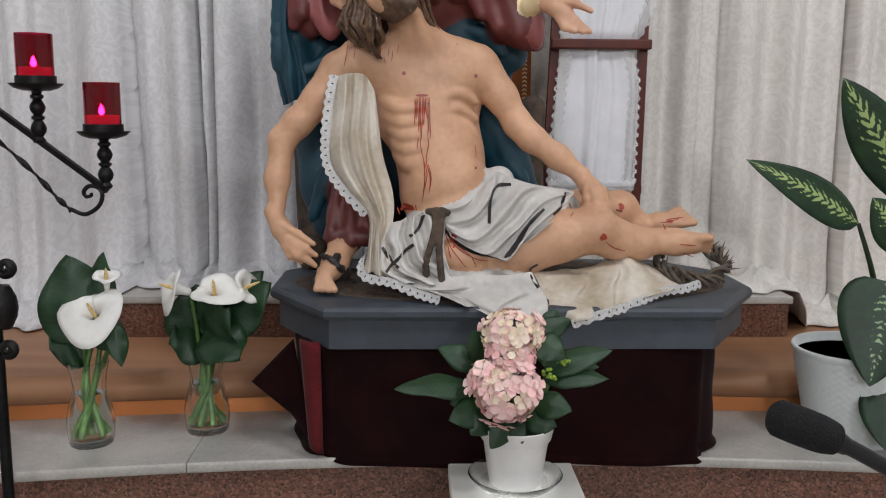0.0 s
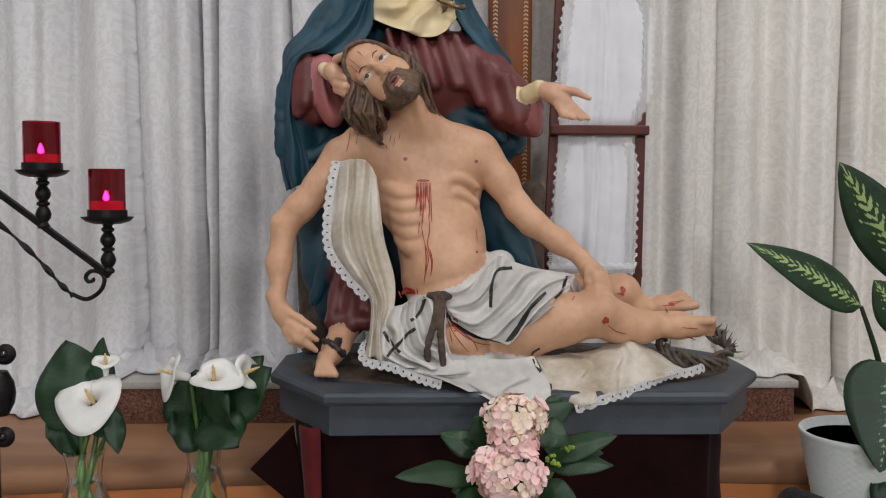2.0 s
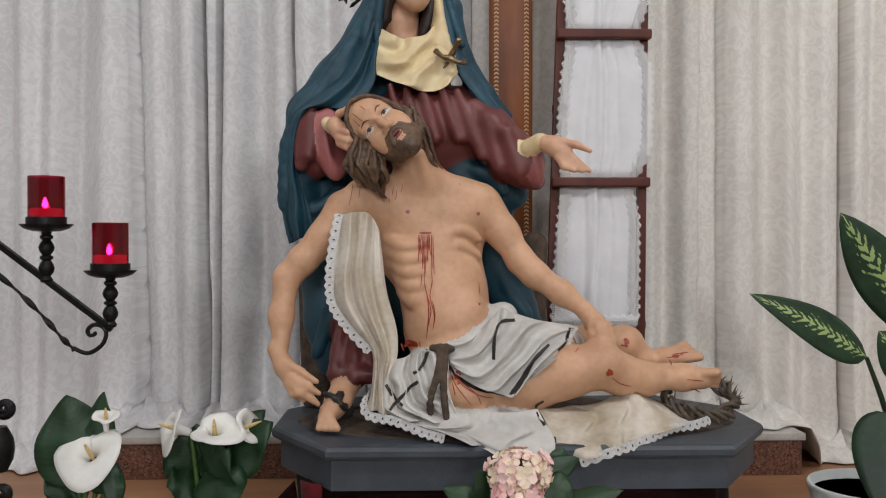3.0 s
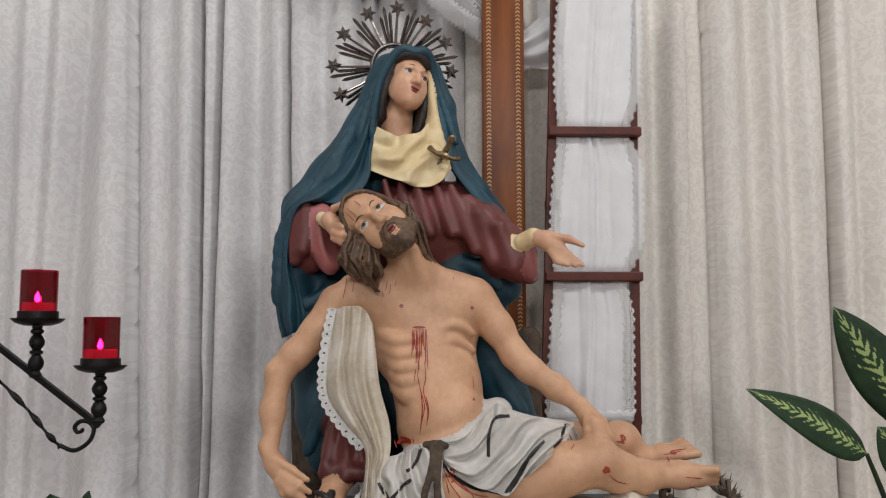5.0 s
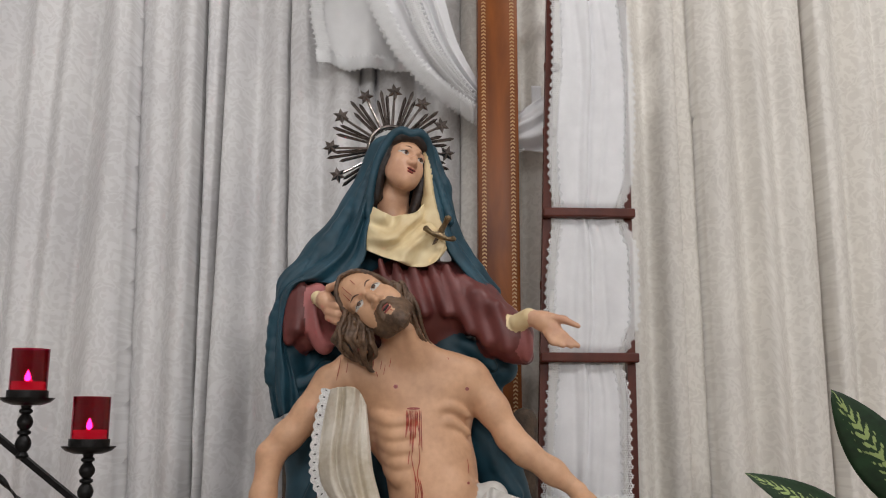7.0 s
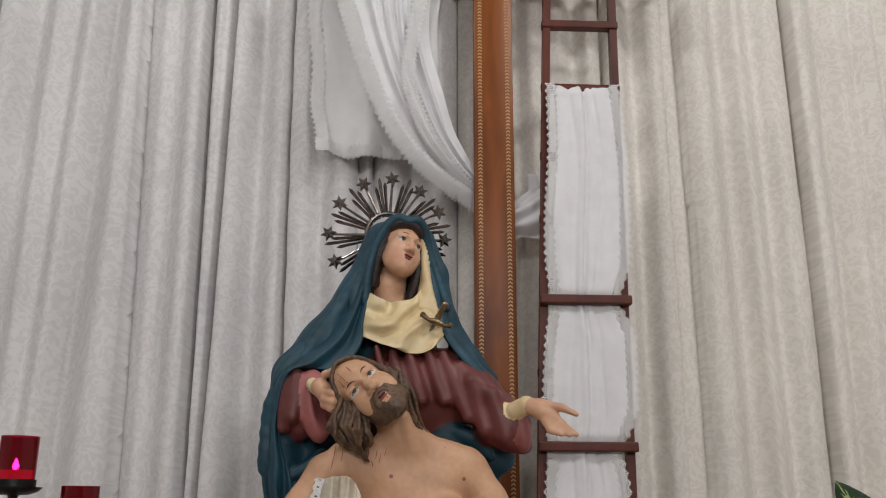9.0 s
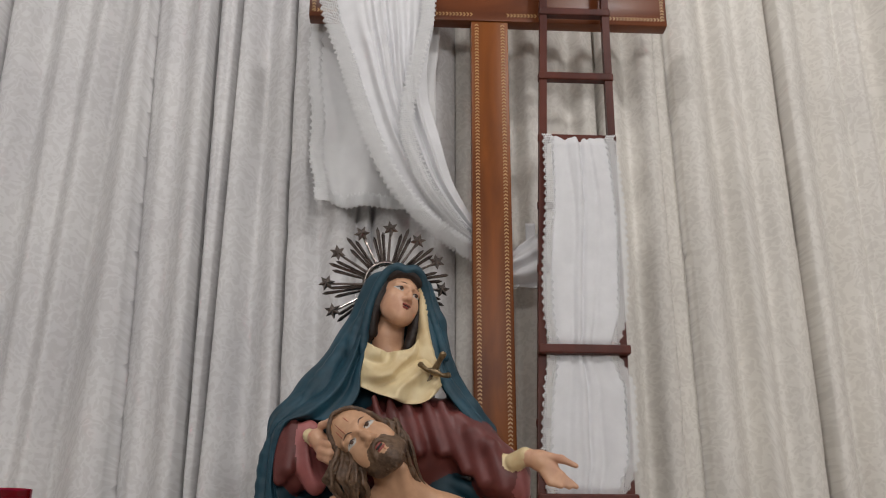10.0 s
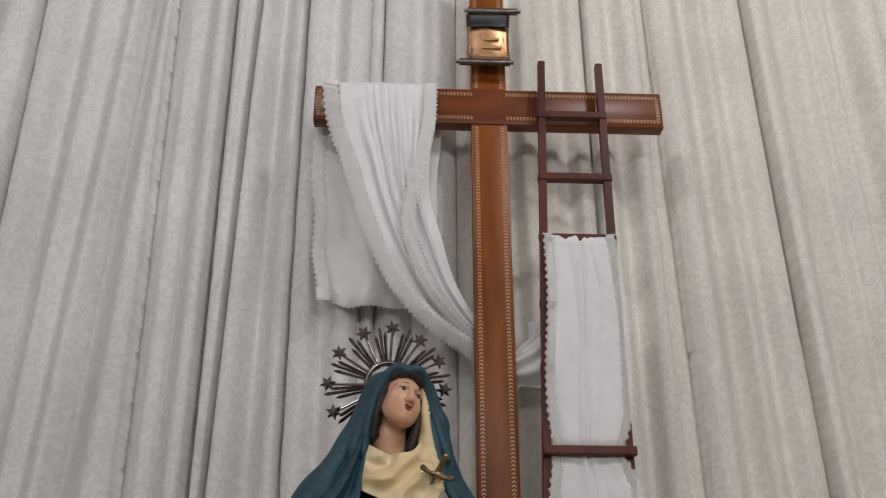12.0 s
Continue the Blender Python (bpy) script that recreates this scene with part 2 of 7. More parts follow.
# ---- building blocks: each gives (points, faces) ----
def box(cx, cy, cz, sx, sy, sz, bevel=0.0, seg=2):
    bm = bmesh.new()
    bmesh.ops.create_cube(bm, size=1)
    bmesh.ops.scale(bm, vec=(sx, sy, sz), verts=bm.verts)
    if bevel:
        bmesh.ops.bevel(bm, geom=bm.edges[:], offset=bevel, segments=seg, affect="EDGES", profile=0.5)
    bmesh.ops.translate(bm, vec=(cx, cy, cz), verts=bm.verts)
    bm.verts.index_update()
    out = ([tuple(v.co) for v in bm.verts], [[v.index for v in f.verts] for f in bm.faces])
    bm.free()
    return out


def join(*geos):
    V, F = [], []
    for v, f in geos:
        k = len(V)
        V += list(v)
        F += [[i + k for i in q] for q in f]
    return V, F


def moved(geo, m):
    return [tuple(m @ Vector(v)) for v in geo[0]], geo[1]


def lathe(profile, n=32, cx=0, cy=0, cz=0, wobble=None):
    V, F = [], []
    for r, z in profile:
        for i in range(n):
            a = 2 * math.pi * i / n
            k = wobble(a, z) if wobble else 1
            V.append((cx + r * k * math.cos(a), cy + r * k * math.sin(a), cz + z))
    for j in range(len(profile) - 1):
        for i in range(n):
            F.append([j * n + i, j * n + (i + 1) % n, (j + 1) * n + (i + 1) % n, (j + 1) * n + i])
    if profile[0][0] > 1e-6:
        F.append(list(range(n))[::-1])
    if profile[-1][0] > 1e-6:
        F.append([(len(profile) - 1) * n + i for i in range(n)])
    return V, F


def spline(pts, n):
    """n points on a smooth line through pts."""
    P = [Vector(p) for p in pts]
    out = []
    for k in range(n):
        s = k / (n - 1) * (len(P) - 1)
        i = min(int(s), len(P) - 2)
        u = s - i
        a, b, c, d = P[max(i - 1, 0)], P[i], P[i + 1], P[min(i + 2, len(P) - 1)]
        out.append(0.5 * (2 * b + (c - a) * u + (2 * a - 5 * b + 4 * c - d) * u * u + (3 * b - a - 3 * c + d) * u ** 3))
    return out


def tube(pts, radius, n=10, twist=None, flat=1.0):
    """A round or flat bar along pts; radius is one number, or one at each end and evenly between."""
    P = [Vector(p) for p in pts]
    m = len(P)
    rr = radius if hasattr(radius, "__len__") else [radius]
    V, F = [], []
    t0 = (P[1] - P[0]).normalized()
    side = t0.orthogonal().normalized()
    for k in range(m):
        t = (P[min(k + 1, m - 1)] - P[max(k - 1, 0)]).normalized()
        side = (side - t * side.dot(t)).normalized()
        up = t.cross(side)
        s = k / (m - 1) * (len(rr) - 1)
        i = min(int(s), max(len(rr) - 2, 0))
        r = rr[0] if len(rr) == 1 else rr[i] + (rr[i + 1] - rr[i]) * (s - i)
        w = twist * k / (m - 1) if twist else 0
        for j in range(n):
            a = 2 * math.pi * j / n
            x, y = r * math.cos(a), r * flat * math.sin(a)
            V.append(tuple(P[k] + side * (x * math.cos(w) - y * math.sin(w)) + up * (x * math.sin(w) + y * math.cos(w))))
    for k in range(m - 1):
        for j in range(n):
            F.append([k * n + j, k * n + (j + 1) % n, (k + 1) * n + (j + 1) % n, (k + 1) * n + j])
    F.append(list(range(n))[::-1])
    F.append([(m - 1) * n + j for j in range(n)])
    return V, F


def sheet(fn, nu, nv):
    """A net of points fn(u, v), u and v from 0 to 1."""
    V = [tuple(fn(i / nu, j / nv)) for j in range(nv + 1) for i in range(nu + 1)]
    F = [[j * (nu + 1) + i, j * (nu + 1) + i + 1, (j + 1) * (nu + 1) + i + 1, (j + 1) * (nu + 1) + i] for j in range(nv) for i in range(nu)]
    UV = [(i / nu, j / nv) for j in range(nv + 1) for i in range(nu + 1)]
    return V, F, UV


def part(name, geo, mat, parent=None, label="", smooth=True, thick=0.0, uv_size=(1, 1), sharp=40, at=None):
    """Links a mesh as one object, under parent if there is one; at: the thing's origin, for top-level meshes."""
    me = bpy.data.meshes.new(name)
    V, F = geo[0], geo[1]
    base = Vector(at) if at else Vector((0, 0, 0))
    me.from_pydata([tuple(Vector(v) - base) for v in V] if at else V, [], F)
    if len(geo) > 2:
        layer = me.uv_layers.new(name="UVMap")
        idx = np.empty(len(me.loops), dtype=np.int32)
        me.loops.foreach_get("vertex_index", idx)
        layer.data.foreach_set("uv", (np.array(geo[2], dtype=np.float32)[idx] * np.array(uv_size, dtype=np.float32)).ravel())
    bm = bmesh.new()
    bm.from_mesh(me)
    bmesh.ops.recalc_face_normals(bm, faces=bm.faces)
    bm.to_mesh(me)
    bm.free()
    for p in me.polygons:
        p.use_smooth = smooth
    if smooth and sharp:
        me.set_sharp_from_angle(angle=radians(sharp))
    me.materials.append(mat)
    ob = new(name, me)
    ob.location = base
    if parent:
        ob.parent = parent
        ob.matrix_parent_inverse = parent.matrix_basis.inverted()
    if thick:
        so = ob.modifiers.new("thickness", "SOLIDIFY")
        so.thickness, so.offset = thick, 0
    if label:
        tagged(ob, label)
    return ob


def thing(name, place, label, category, group="", kind=""):
    ob = new(name)
    ob.location = place
    ob.empty_display_size = 0.05
    return tagged(ob, label, category, group, kind)


def structure(name, geo, mat, label, smooth=False, category="structure"):
    return tagged(part(name, geo, mat, smooth=smooth), label, category, "", "structure")


# ---- the room ----
CEIL = 6.0
structure("floor", box(0.2, -1.5, -0.05, 8, 9, 0.1), M_FLOOR, "pale stone church floor", category="floor")
structure("ceiling", box(0.2, -1.5, CEIL + 0.05, 8, 9, 0.1), M_PLASTER, "plain pale plaster ceiling", category="ceiling")
structure("wall_north", box(0.2, 3.1, CEIL / 2, 8, 0.2, CEIL), M_PLASTER, "plain plaster wall behind the curtains", category="wall")
structure("wall_south", box(0.2, -6.1, CEIL / 2, 8, 0.2, CEIL), M_PLASTER, "plain plaster wall", category="wall")
structure("wall_west", box(-3.9, -1.5, CEIL / 2, 0.2, 9, CEIL), M_PLASTER, "plain plaster wall", category="wall")
structure("wall_east", box(4.3, -1.5, CEIL / 2, 0.2, 9, CEIL), M_PLASTER, "plain plaster wall", category="wall")
# glowing pendant bodies added round these unseen lamps, no known fixtures
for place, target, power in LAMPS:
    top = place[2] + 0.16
    lamp = thing("unseen_lamp", (place[0], place[1], CEIL), "round white pendant lamp, added out of view to light the altar", "lamp", "pendant lamps")
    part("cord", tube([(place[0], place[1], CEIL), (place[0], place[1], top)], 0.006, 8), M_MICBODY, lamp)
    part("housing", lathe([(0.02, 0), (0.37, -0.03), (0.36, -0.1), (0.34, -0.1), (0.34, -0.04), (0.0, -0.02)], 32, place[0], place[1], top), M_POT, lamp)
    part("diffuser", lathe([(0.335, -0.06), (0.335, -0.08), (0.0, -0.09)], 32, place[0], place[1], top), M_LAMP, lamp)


def arc(x, middle, bow):
    """The steps bend gently round the altar."""
    return middle - bow * (x - 0.18) ** 2


def curved_slab(x0, x1, front, back, z0, z1, nose=0.0, n=24, bow=0.075, bow_back=0.05):
    """A slab between two gently curved edges; nose rounds its front."""
    V, F = [], []
    prof = [(0, z0), (0, z1)] if not nose else [(nose * (1 - math.cos(a)) - 0, (z0 + z1) / 2 + (z1 - z0) / 2 * math.sin(a)) for a in [math.pi * (k / 10 - 0.5) for k in range(11)]]
    if nose:
        prof = [(nose - nose * math.cos(a), (z0 + z1) / 2 + (z1 - z0) / 2 * math.sin(a)) for a in [math.pi * (k / 10 - 0.5) for k in range(11)]]
    m = len(prof) + 2
    for i in range(n + 1):
        x = x0 + (x1 - x0) * i / n
        yf, yb = arc(x, front, bow), arc(x, back, bow_back)
        for dy, z in prof:
            V.append((x, yf + dy, z))
        V += [(x, yb, z1), (x, yb, z0)]
    for i in range(n):
        for j in range(m):
            a, b = i * m + j, i * m + (j + 1) % m
            F.append([a, b, b + m, a + m])
    F.append(list(range(m))[::-1])
    F.append([n * m + j for j in range(m)])
    return V, F


MZ, TZ, PZ = 0.726, 0.840, 0.960  # marble ledge, wooden tread, granite plinth
ledge = structure("step_ledge", curved_slab(-3.0, 3.4, 1.93, 2.7, 0.0, MZ - 0.026), M_GRANITE, "polished red-brown granite step front", category="step")
joints = [-2.99, -2.2, -1.62, -1.065, -0.50, 0.06, 0.63, 1.20, 1.78, 2.4, 3.39]
part("mortar_bed", curved_slab(-2.99, 3.39, 1.922, 2.69, MZ - 0.026, MZ - 0.004), M_JOINT, ledge, smooth=False)
for a, b in zip(joints, joints[1:]):
    part("slab", curved_slab(a + 0.001, b - 0.001, 1.912, 2.70, MZ - 0.024, MZ, 0.004, 8), M_MARBLE, ledge, "grey-beige marble slab", smooth=False)
wood_step = structure("step_wood", curved_slab(-2.9, 3.3, 2.238, 2.9, MZ, TZ - 0.072, bow=0.06), M_RISER, "orange-brown wooden riser on the marble ledge", category="step")
part("tread", curved_slab(-2.9, 3.3, 2.195, 2.9, TZ - 0.075, TZ, 0.045, bow=0.06), M_STEPWOOD, wood_step, "brown wooden tread with a rounded nose")
plinth = structure("plinth", box(0.12, 2.715, (TZ + PZ - 0.02) / 2, 1.946, 0.37, PZ - TZ - 0.02, 0.002), M_GRANITE, "low red-brown granite plinth on the wooden step", category="plinth")
part("slab", box(0.12, 2.712, PZ - 0.010, 1.966, 0.375, 0.021, 0.003), M_MARBLE, plinth, "pale marble top slab")


# ---- curtains ----
def curtain(name, label, creases, mat, zlow, seed, swing):
    """Hanging cloth. Each crease: x high up, x low down, depth of the cloth on its two sides, slit (a dark gap) and whether it is soft."""
    rnd = random.Random(seed)
    swell = [rnd.uniform(0.8, 1.2) for _ in creases]
    top = 4.75
    x0, x1 = creases[0][0], creases[-1][0]
    nu, nv = int((x1 - x0) / 0.0055), 120

    def at(u, v):
        x = x0 + (x1 - x0) * u
        low = zlow(x)
        z = top + (low - top) * min(v / 0.93, 1)
        h = (z - 1.2) / 2.7
        s = x + 0.006 * noise.noise((x * 1.5, z * 0.7, seed))
        k, lo, hi = 0, 0, 0
        for k in range(len(creases) - 1):
            lo = creases[k][1] + (creases[k][0] - creases[k][1]) * h
            hi = creases[k + 1][1] + (creases[k + 1][0] - creases[k + 1][1]) * h
            if s < hi:
                break
        w = max(hi - lo, 0.01)
        f = min(max((s - lo) / w, 0), 1)
        left, right = creases[k], creases[k + 1]
        ease = f * f * (3 - 2 * f)
        depth = left[3] + (right[2] - left[3]) * ease
        g = 2 * min(f, 1 - f)
        soft = left[5] if f < 0.5 else right[5]
        round_ = g * g * (3 - 2 * g) if soft else math.sin(math.pi / 2 * g) ** 0.8
        depth = depth * 1.7 + min(0.07, 0.34 * w) * swell[k] * round_
        for c, d in ((left, s - lo), (right, hi - s)):
            if c[4] and d < 0.009:
                depth -= 2.2 * c[4] * (1 - d / 0.009)
        fall = 1 + 0.25 * (1 - h)
        ripple = 0.006 * noise.noise((x * 11, z * 0.35, seed + 3)) + 0.004 * noise.noise((x * 27, z * 0.6, seed + 6)) + 0.0035 * noise.noise((x * 9, z * 3.0, seed + 7))
        y = 2.84 - depth * fall + ripple
        if v > 0.93:  # cloth that lies in a heap on the step
            q = (v - 0.93) / 0.07
            lump = abs(noise.noise((x * 7 + q * 2, q * 2.0, seed + 1))) * 0.09 + (1 - abs(noise.noise((x * 9 + q * 5, q * 4.0, seed + 2)))) ** 4 * 0.05 + 0.02 * noise.noise((x * 22 - q * 6, q * 7, seed))
            y -= q * (0.17 + 0.08 * noise.noise((x * 5, 0, seed))) - 0.01
            z = low + 0.006 + lump * math.sin(math.pi * min(1, 0.25 + q * 0.75)) * (0.5 + 0.4 * swing)
        else:
            near = max(0, (v / 0.93 - 0.93) / 0.07)
            y += near * (0.018 * noise.noise((x * 14, z * 18, seed + 5)) - 0.03 * near)
        return x, y, z
    g = sheet(at, nu, nv)
    ob = part(name, g, mat, thick=0.003, uv_size=((x1 - x0) * 1.2, 3.8), sharp=0)
    return tagged(ob, label, "curtain", "altar curtains")


def low_left(x):
    s = min(max((x + 1.0) / 0.05, 0), 1)
    return TZ + (PZ - TZ) * s


def low_right(x):
    s = min(max((1.19 - x) / 0.05, 0), 1)
    return TZ + (PZ - TZ) * s


LEFT_CREASES = [(-2.9, -2.9, 0, 0, 0, 1), (-2.55, -2.5, 0.02, 0, 0, 0), (-2.2, -2.2, 0, 0, 0, 1), (-1.9, -1.86, 0.03, 0, 0, 0), (-1.66, -1.62, 0, 0, 0, 1),
                (-1.445, -1.36, 0.05, 0.02, 0.05, 0), (-1.29, -1.27, 0.0, 0.0, 0, 1), (-1.14, -1.18, 0.022, 0.022, 0, 1), (-1.01, -1.07, 0.005, 0.005, 0, 1), (-0.935, -0.845, 0.055, 0.0, 0, 0), (-0.80, -0.75, 0.030, 0.030, 0, 1),
                (-0.703, -0.648, 0.055, 0.012, 0.06, 0), (-0.650, -0.640, 0.035, 0.030, 0, 1), (-0.600, -0.612, 0.0, 0.040, 0.03, 0), (-0.51, -0.49, 0.0, 0.0, 0, 1), (-0.412, -0.372, 0.026, 0.055, 0.05, 0),
                (-0.30, -0.27, 0.055, 0.055, 0, 1), (-0.165, -0.165, 0.062, 0.048, 0, 0), (-0.115, -0.115, 0.055, 0.045, 0.02, 0), (0.02, 0.02, 0.048, 0.048, 0, 1), (0.16, 0.155, 0.04, 0.04, 0, 0)]
RIGHT_CREASES = [(0.155, 0.15, 0.04, 0.045, 0.04, 0), (0.24, 0.24, 0.04, 0.04, 0, 1), (0.36, 0.36, 0.04, 0.04, 0, 1), (0.46, 0.46, 0.045, 0.035, 0, 0), (0.56, 0.56, 0.03, 0.03, 0, 1), (0.665, 0.66, 0.03, 0.045, 0.03, 0), (0.77, 0.76, 0.03, 0.03, 0, 1),
                 (0.875, 0.855, 0.050, 0.004, 0.0, 0), (0.935, 0.950, 0.004, 0.034, 0, 0), (1.085, 1.10, 0.006, 0.006, 0, 1), (1.20, 1.215, 0.016, 0.016, 0, 1), (1.330, 1.330, 0.012, 0.045, 0.07, 0),
                 (1.465, 1.44, 0.0, 0.0, 0, 1), (1.60, 1.55, 0.01, 0.02, 0, 1), (1.70, 1.66, 0.0, 0.0, 0, 1), (1.86, 1.84, 0.04, 0, 0, 0), (2.1, 2.1, 0, 0, 0, 1), (2.4, 2.4, 0.03, 0, 0, 0), (2.7, 2.7, 0, 0, 0, 1), (3.0, 3.0, 0.03, 0, 0, 0), (3.3, 3.3, 0, 0, 0, 1)]
curtain("curtain", "white damask curtain in deep folds, its hem heaped on the step", LEFT_CREASES, M_CURT, low_left, 3, 1.0)
curtain("curtain", "cream damask curtain in soft folds, hanging to the step", RIGHT_CREASES, M_CURT2, low_right, 11, 0.6)

# ---- the cross ----
CX, CY = 0.262, 2.55
cross = thing("cross", (CX, CY + 0.03, PZ), "tall varnished wooden cross with inlaid braid borders, standing on the plinth", "cross")
part("upright", box(CX, CY + 0.02, (PZ + 3.98) / 2, 0.122, 0.045, 3.98 - PZ, 0.004), M_WOOD, cross)
part("crossbar", box(0.262, CY + 0.0165, 3.279, 1.196, 0.050, 0.142, 0.005), M_WOODBAR, cross)


def chevrons(a, b, face_y, step=0.0115, width=0.0065):
    """A braid of small inlaid darts from a to b, set 1 mm proud."""
    a, b = Vector((a[0], 0, a[1])), Vector((b[0], 0, b[1]))
    d = (b - a).normalized()
    s = Vector((-d.z, 0, d.x))
    V, F = [], []
    n = int((b - a).length / step)
    for i in range(n):
        c = a + d * (i + 0.5) * step
        for sg in (-1, 1):
            q = [c + s * sg * width - d * 0.004, c + s * sg * width + d * 0.001, c + d * 0.0055, c + d * 0.0005]
            k = len(V)
            V += [(p.x, face_y, p.z) for p in q] + [(p.x, face_y + 0.003, p.z) for p in q]
            F += [[k, k + 1, k + 2, k + 3], [k, k + 4, k + 5, k + 1], [k + 2, k + 1, k + 5, k + 6], [k + 3, k + 2, k + 6, k + 7], [k, k + 3, k + 7, k + 4]]
    return V, F


FY = CY - 0.0035
for sx in (-0.043, 0.043):
    part("inlay_braid", chevrons((CX + sx, PZ + 0.02), (CX + sx, 3.205), FY), M_INLAY, cross, "golden inlaid braid", smooth=False)
    part("inlay_braid", chevrons((CX + sx, 3.355), (CX + sx, 3.97), FY), M_INLAY, cross, "golden inlaid braid", smooth=False)
for sz in (-0.048, 0.048):
    part("inlay_braid", chevrons((CX - 0.585, 3.279 + sz), (CX - 0.055, 3.279 + sz), CY - 0.0105), M_INLAY, cross, "golden inlaid braid", smooth=False)
    part("inlay_braid", chevrons((CX + 0.055, 3.279 + sz), (CX + 0.585, 3.279 + sz), CY - 0.0105), M_INLAY, cross, "golden inlaid braid", smooth=False)
for sx in (-0.582, 0.582):
    part("inlay_braid", chevrons((CX + sx, 3.225), (CX + sx, 3.333), CY - 0.0105), M_INLAY, cross, "golden inlaid braid", smooth=False)

# scroll plate on the head of the cross
scroll = thing("title_plate", (CX, CY - 0.03, 3.542), "polished metal scroll plate with copper face on the cross", "plaque")


def scroll_at(u, v):
    z = 3.437 + 0.215 * v
    return CX + (u - 0.5) * (0.158 - 0.012 * math.sin(math.pi * v)), CY - 0.022 - 0.012 * math.sin(math.pi * u) - 0.018 * (2 * v - 1) ** 4, z


part("plate", sheet(scroll_at, 16, 20), M_COPPER, scroll, thick=0.003)
for z, dx in ((3.432, -0.016), (3.657, 0.016)):
    part("rolled_end", tube([(CX + dx - 0.088, CY - 0.052, z), (CX + dx + 0.088, CY - 0.052, z)], 0.0125, 16), M_SILVER, scroll, "polished rolled metal edge")
    part("roll_tip", tube([(CX + dx - 0.100, CY - 0.052, z), (CX + dx + 0.100, CY - 0.052, z)], 0.006, 10), M_SILVER, scroll)
part("upper_band", sheet(lambda u, v: (CX + (u - 0.5) * 0.15, CY - 0.0385 - 0.006 * math.sin(math.pi * u) - 0.012 * v * v, 3.594 + 0.05 * v), 10, 6), M_MICBODY, scroll, "dark polished band", thick=0.002)
for sx in (-1, 1):
    part("side_beading", chevrons((CX + sx * 0.066, 3.452), (CX + sx * 0.066, 3.637), CY - 0.047, 0.012, 0.005), M_SILVER, scroll, smooth=False)
for k in range(3):
    w = (0.09, 0.07, 0.05)[k]
    part("letter_bar", box(CX + 0.012, CY - 0.038, 3.472 + k * 0.036, w, 0.005, 0.010, 0.001), M_INLAY, scroll, smooth=False)

# ---- the ladder ----
LY = 2.497
ladder = thing("ladder", (0.52, LY, PZ), "narrow dark red-brown wooden ladder leaning on the cross", "ladder")
LB_L, LB_R = (0.357, 2.440, 1.277), (0.604, 2.440, 1.278)
LT_L, LT_R = (0.441, 2.497, 3.434), (0.639, 2.497, 3.429)


def rail(lo, hi, name):
    lo, hi = Vector(lo), Vector(hi)
    d = hi - lo
    lo = lo + d * ((PZ - lo.z) / d.z)
    V, F = box(0, 0, 0.5, 0.023, 0.026, 1.0, 0.0)
    V = [tuple(lo + (hi - lo) * v[2] + Vector((v[0], v[1], 0))) for v in V]
    return part(name, (V, F), M_LADDER, ladder, smooth=False), lo, hi


_, l0, l1 = rail(LB_L, LT_L, "rail")
_, r0, r1 = rail(LB_R, LT_R, "rail")


def on_ladder(z, u):
    a = l0 + (l1 - l0) * ((z - l0.z) / (l1.z - l0.z))
    b = r0 + (r1 - r0) * ((z - r0.z) / (r1.z - r0.z))
    return a + (b - a) * u


RZ_A, RZ_B, RZ_C, RZ_D, RZ_E = 1.668, 2.072, 2.747, 2.966, 3.209
RUNGS = [RZ_A, RZ_B, RZ_C, RZ_D, RZ_E, 1.28, 1.87, 2.32, 2.52]
for z in RUNGS:
    a, b = on_ladder(z, 0), on_ladder(z, 1)
    part("rung", box((a.x + b.x) / 2, (a.y + b.y) / 2 - (0.030 if z in (RZ_A, RZ_B) else 0.003), z, b.x - a.x + 0.03, 0.030 if z in (RZ_A, RZ_B) or z > RZ_C + 0.05 else 0.016, 0.026, 0.004), M_LADDER, ladder, smooth=False)


def lace_strip(name, parent, edge, inward, width, n, wave=0.004, y=0.002, label="openwork lace border"):
    """Lace along a line of points: width metres inward, with a toothed rim."""
    P = spline(edge, n)
    total = sum((P[i + 1] - P[i]).length for i in range(n - 1))
    V, F, UV = [], [], []
    run = 0
    for i in range(n):
        t = (P[min(i + 1, n - 1)] - P[max(i - 1, 0)]).normalized()
        s = (Vector(inward) - t * Vector(inward).dot(t)).normalized()
        o = P[i] - s * (wave if i % 4 < 2 else 0)
        for q in (0.0, 0.33, 0.66, 1.0):
            p = o + s * width * q
            V.append((p.x, p.y - y, p.z))
            UV.append((run, q * width))
        run += (P[min(i + 1, n - 1)] - P[i]).length
    for i in range(n - 1):
        for j in range(3):
            F.append([i * 4 + j, i * 4 + j + 1, (i + 1) * 4 + j + 1, (i + 1) * 4 + j])
    return part(name, (V, F, UV), M_LACE, parent, label, thick=0.0012)


# long linen towel woven through the ladder
towel = thing("ladder_towel", (0.52, LY, PZ + 0.3), "long white linen towel with lace borders, woven through the ladder", "cloth")
TOP_Z = 2.752
BOT_Z = 1.292


def towel_y(z):
    """Close in front of the rails, tucked behind the rungs that show."""
    near = min(abs(z - r) for r in (RZ_A, RZ_B))
    return on_ladder(z, 0.5).y - 0.024 + 0.012 * max(0, 1 - near / 0.03)


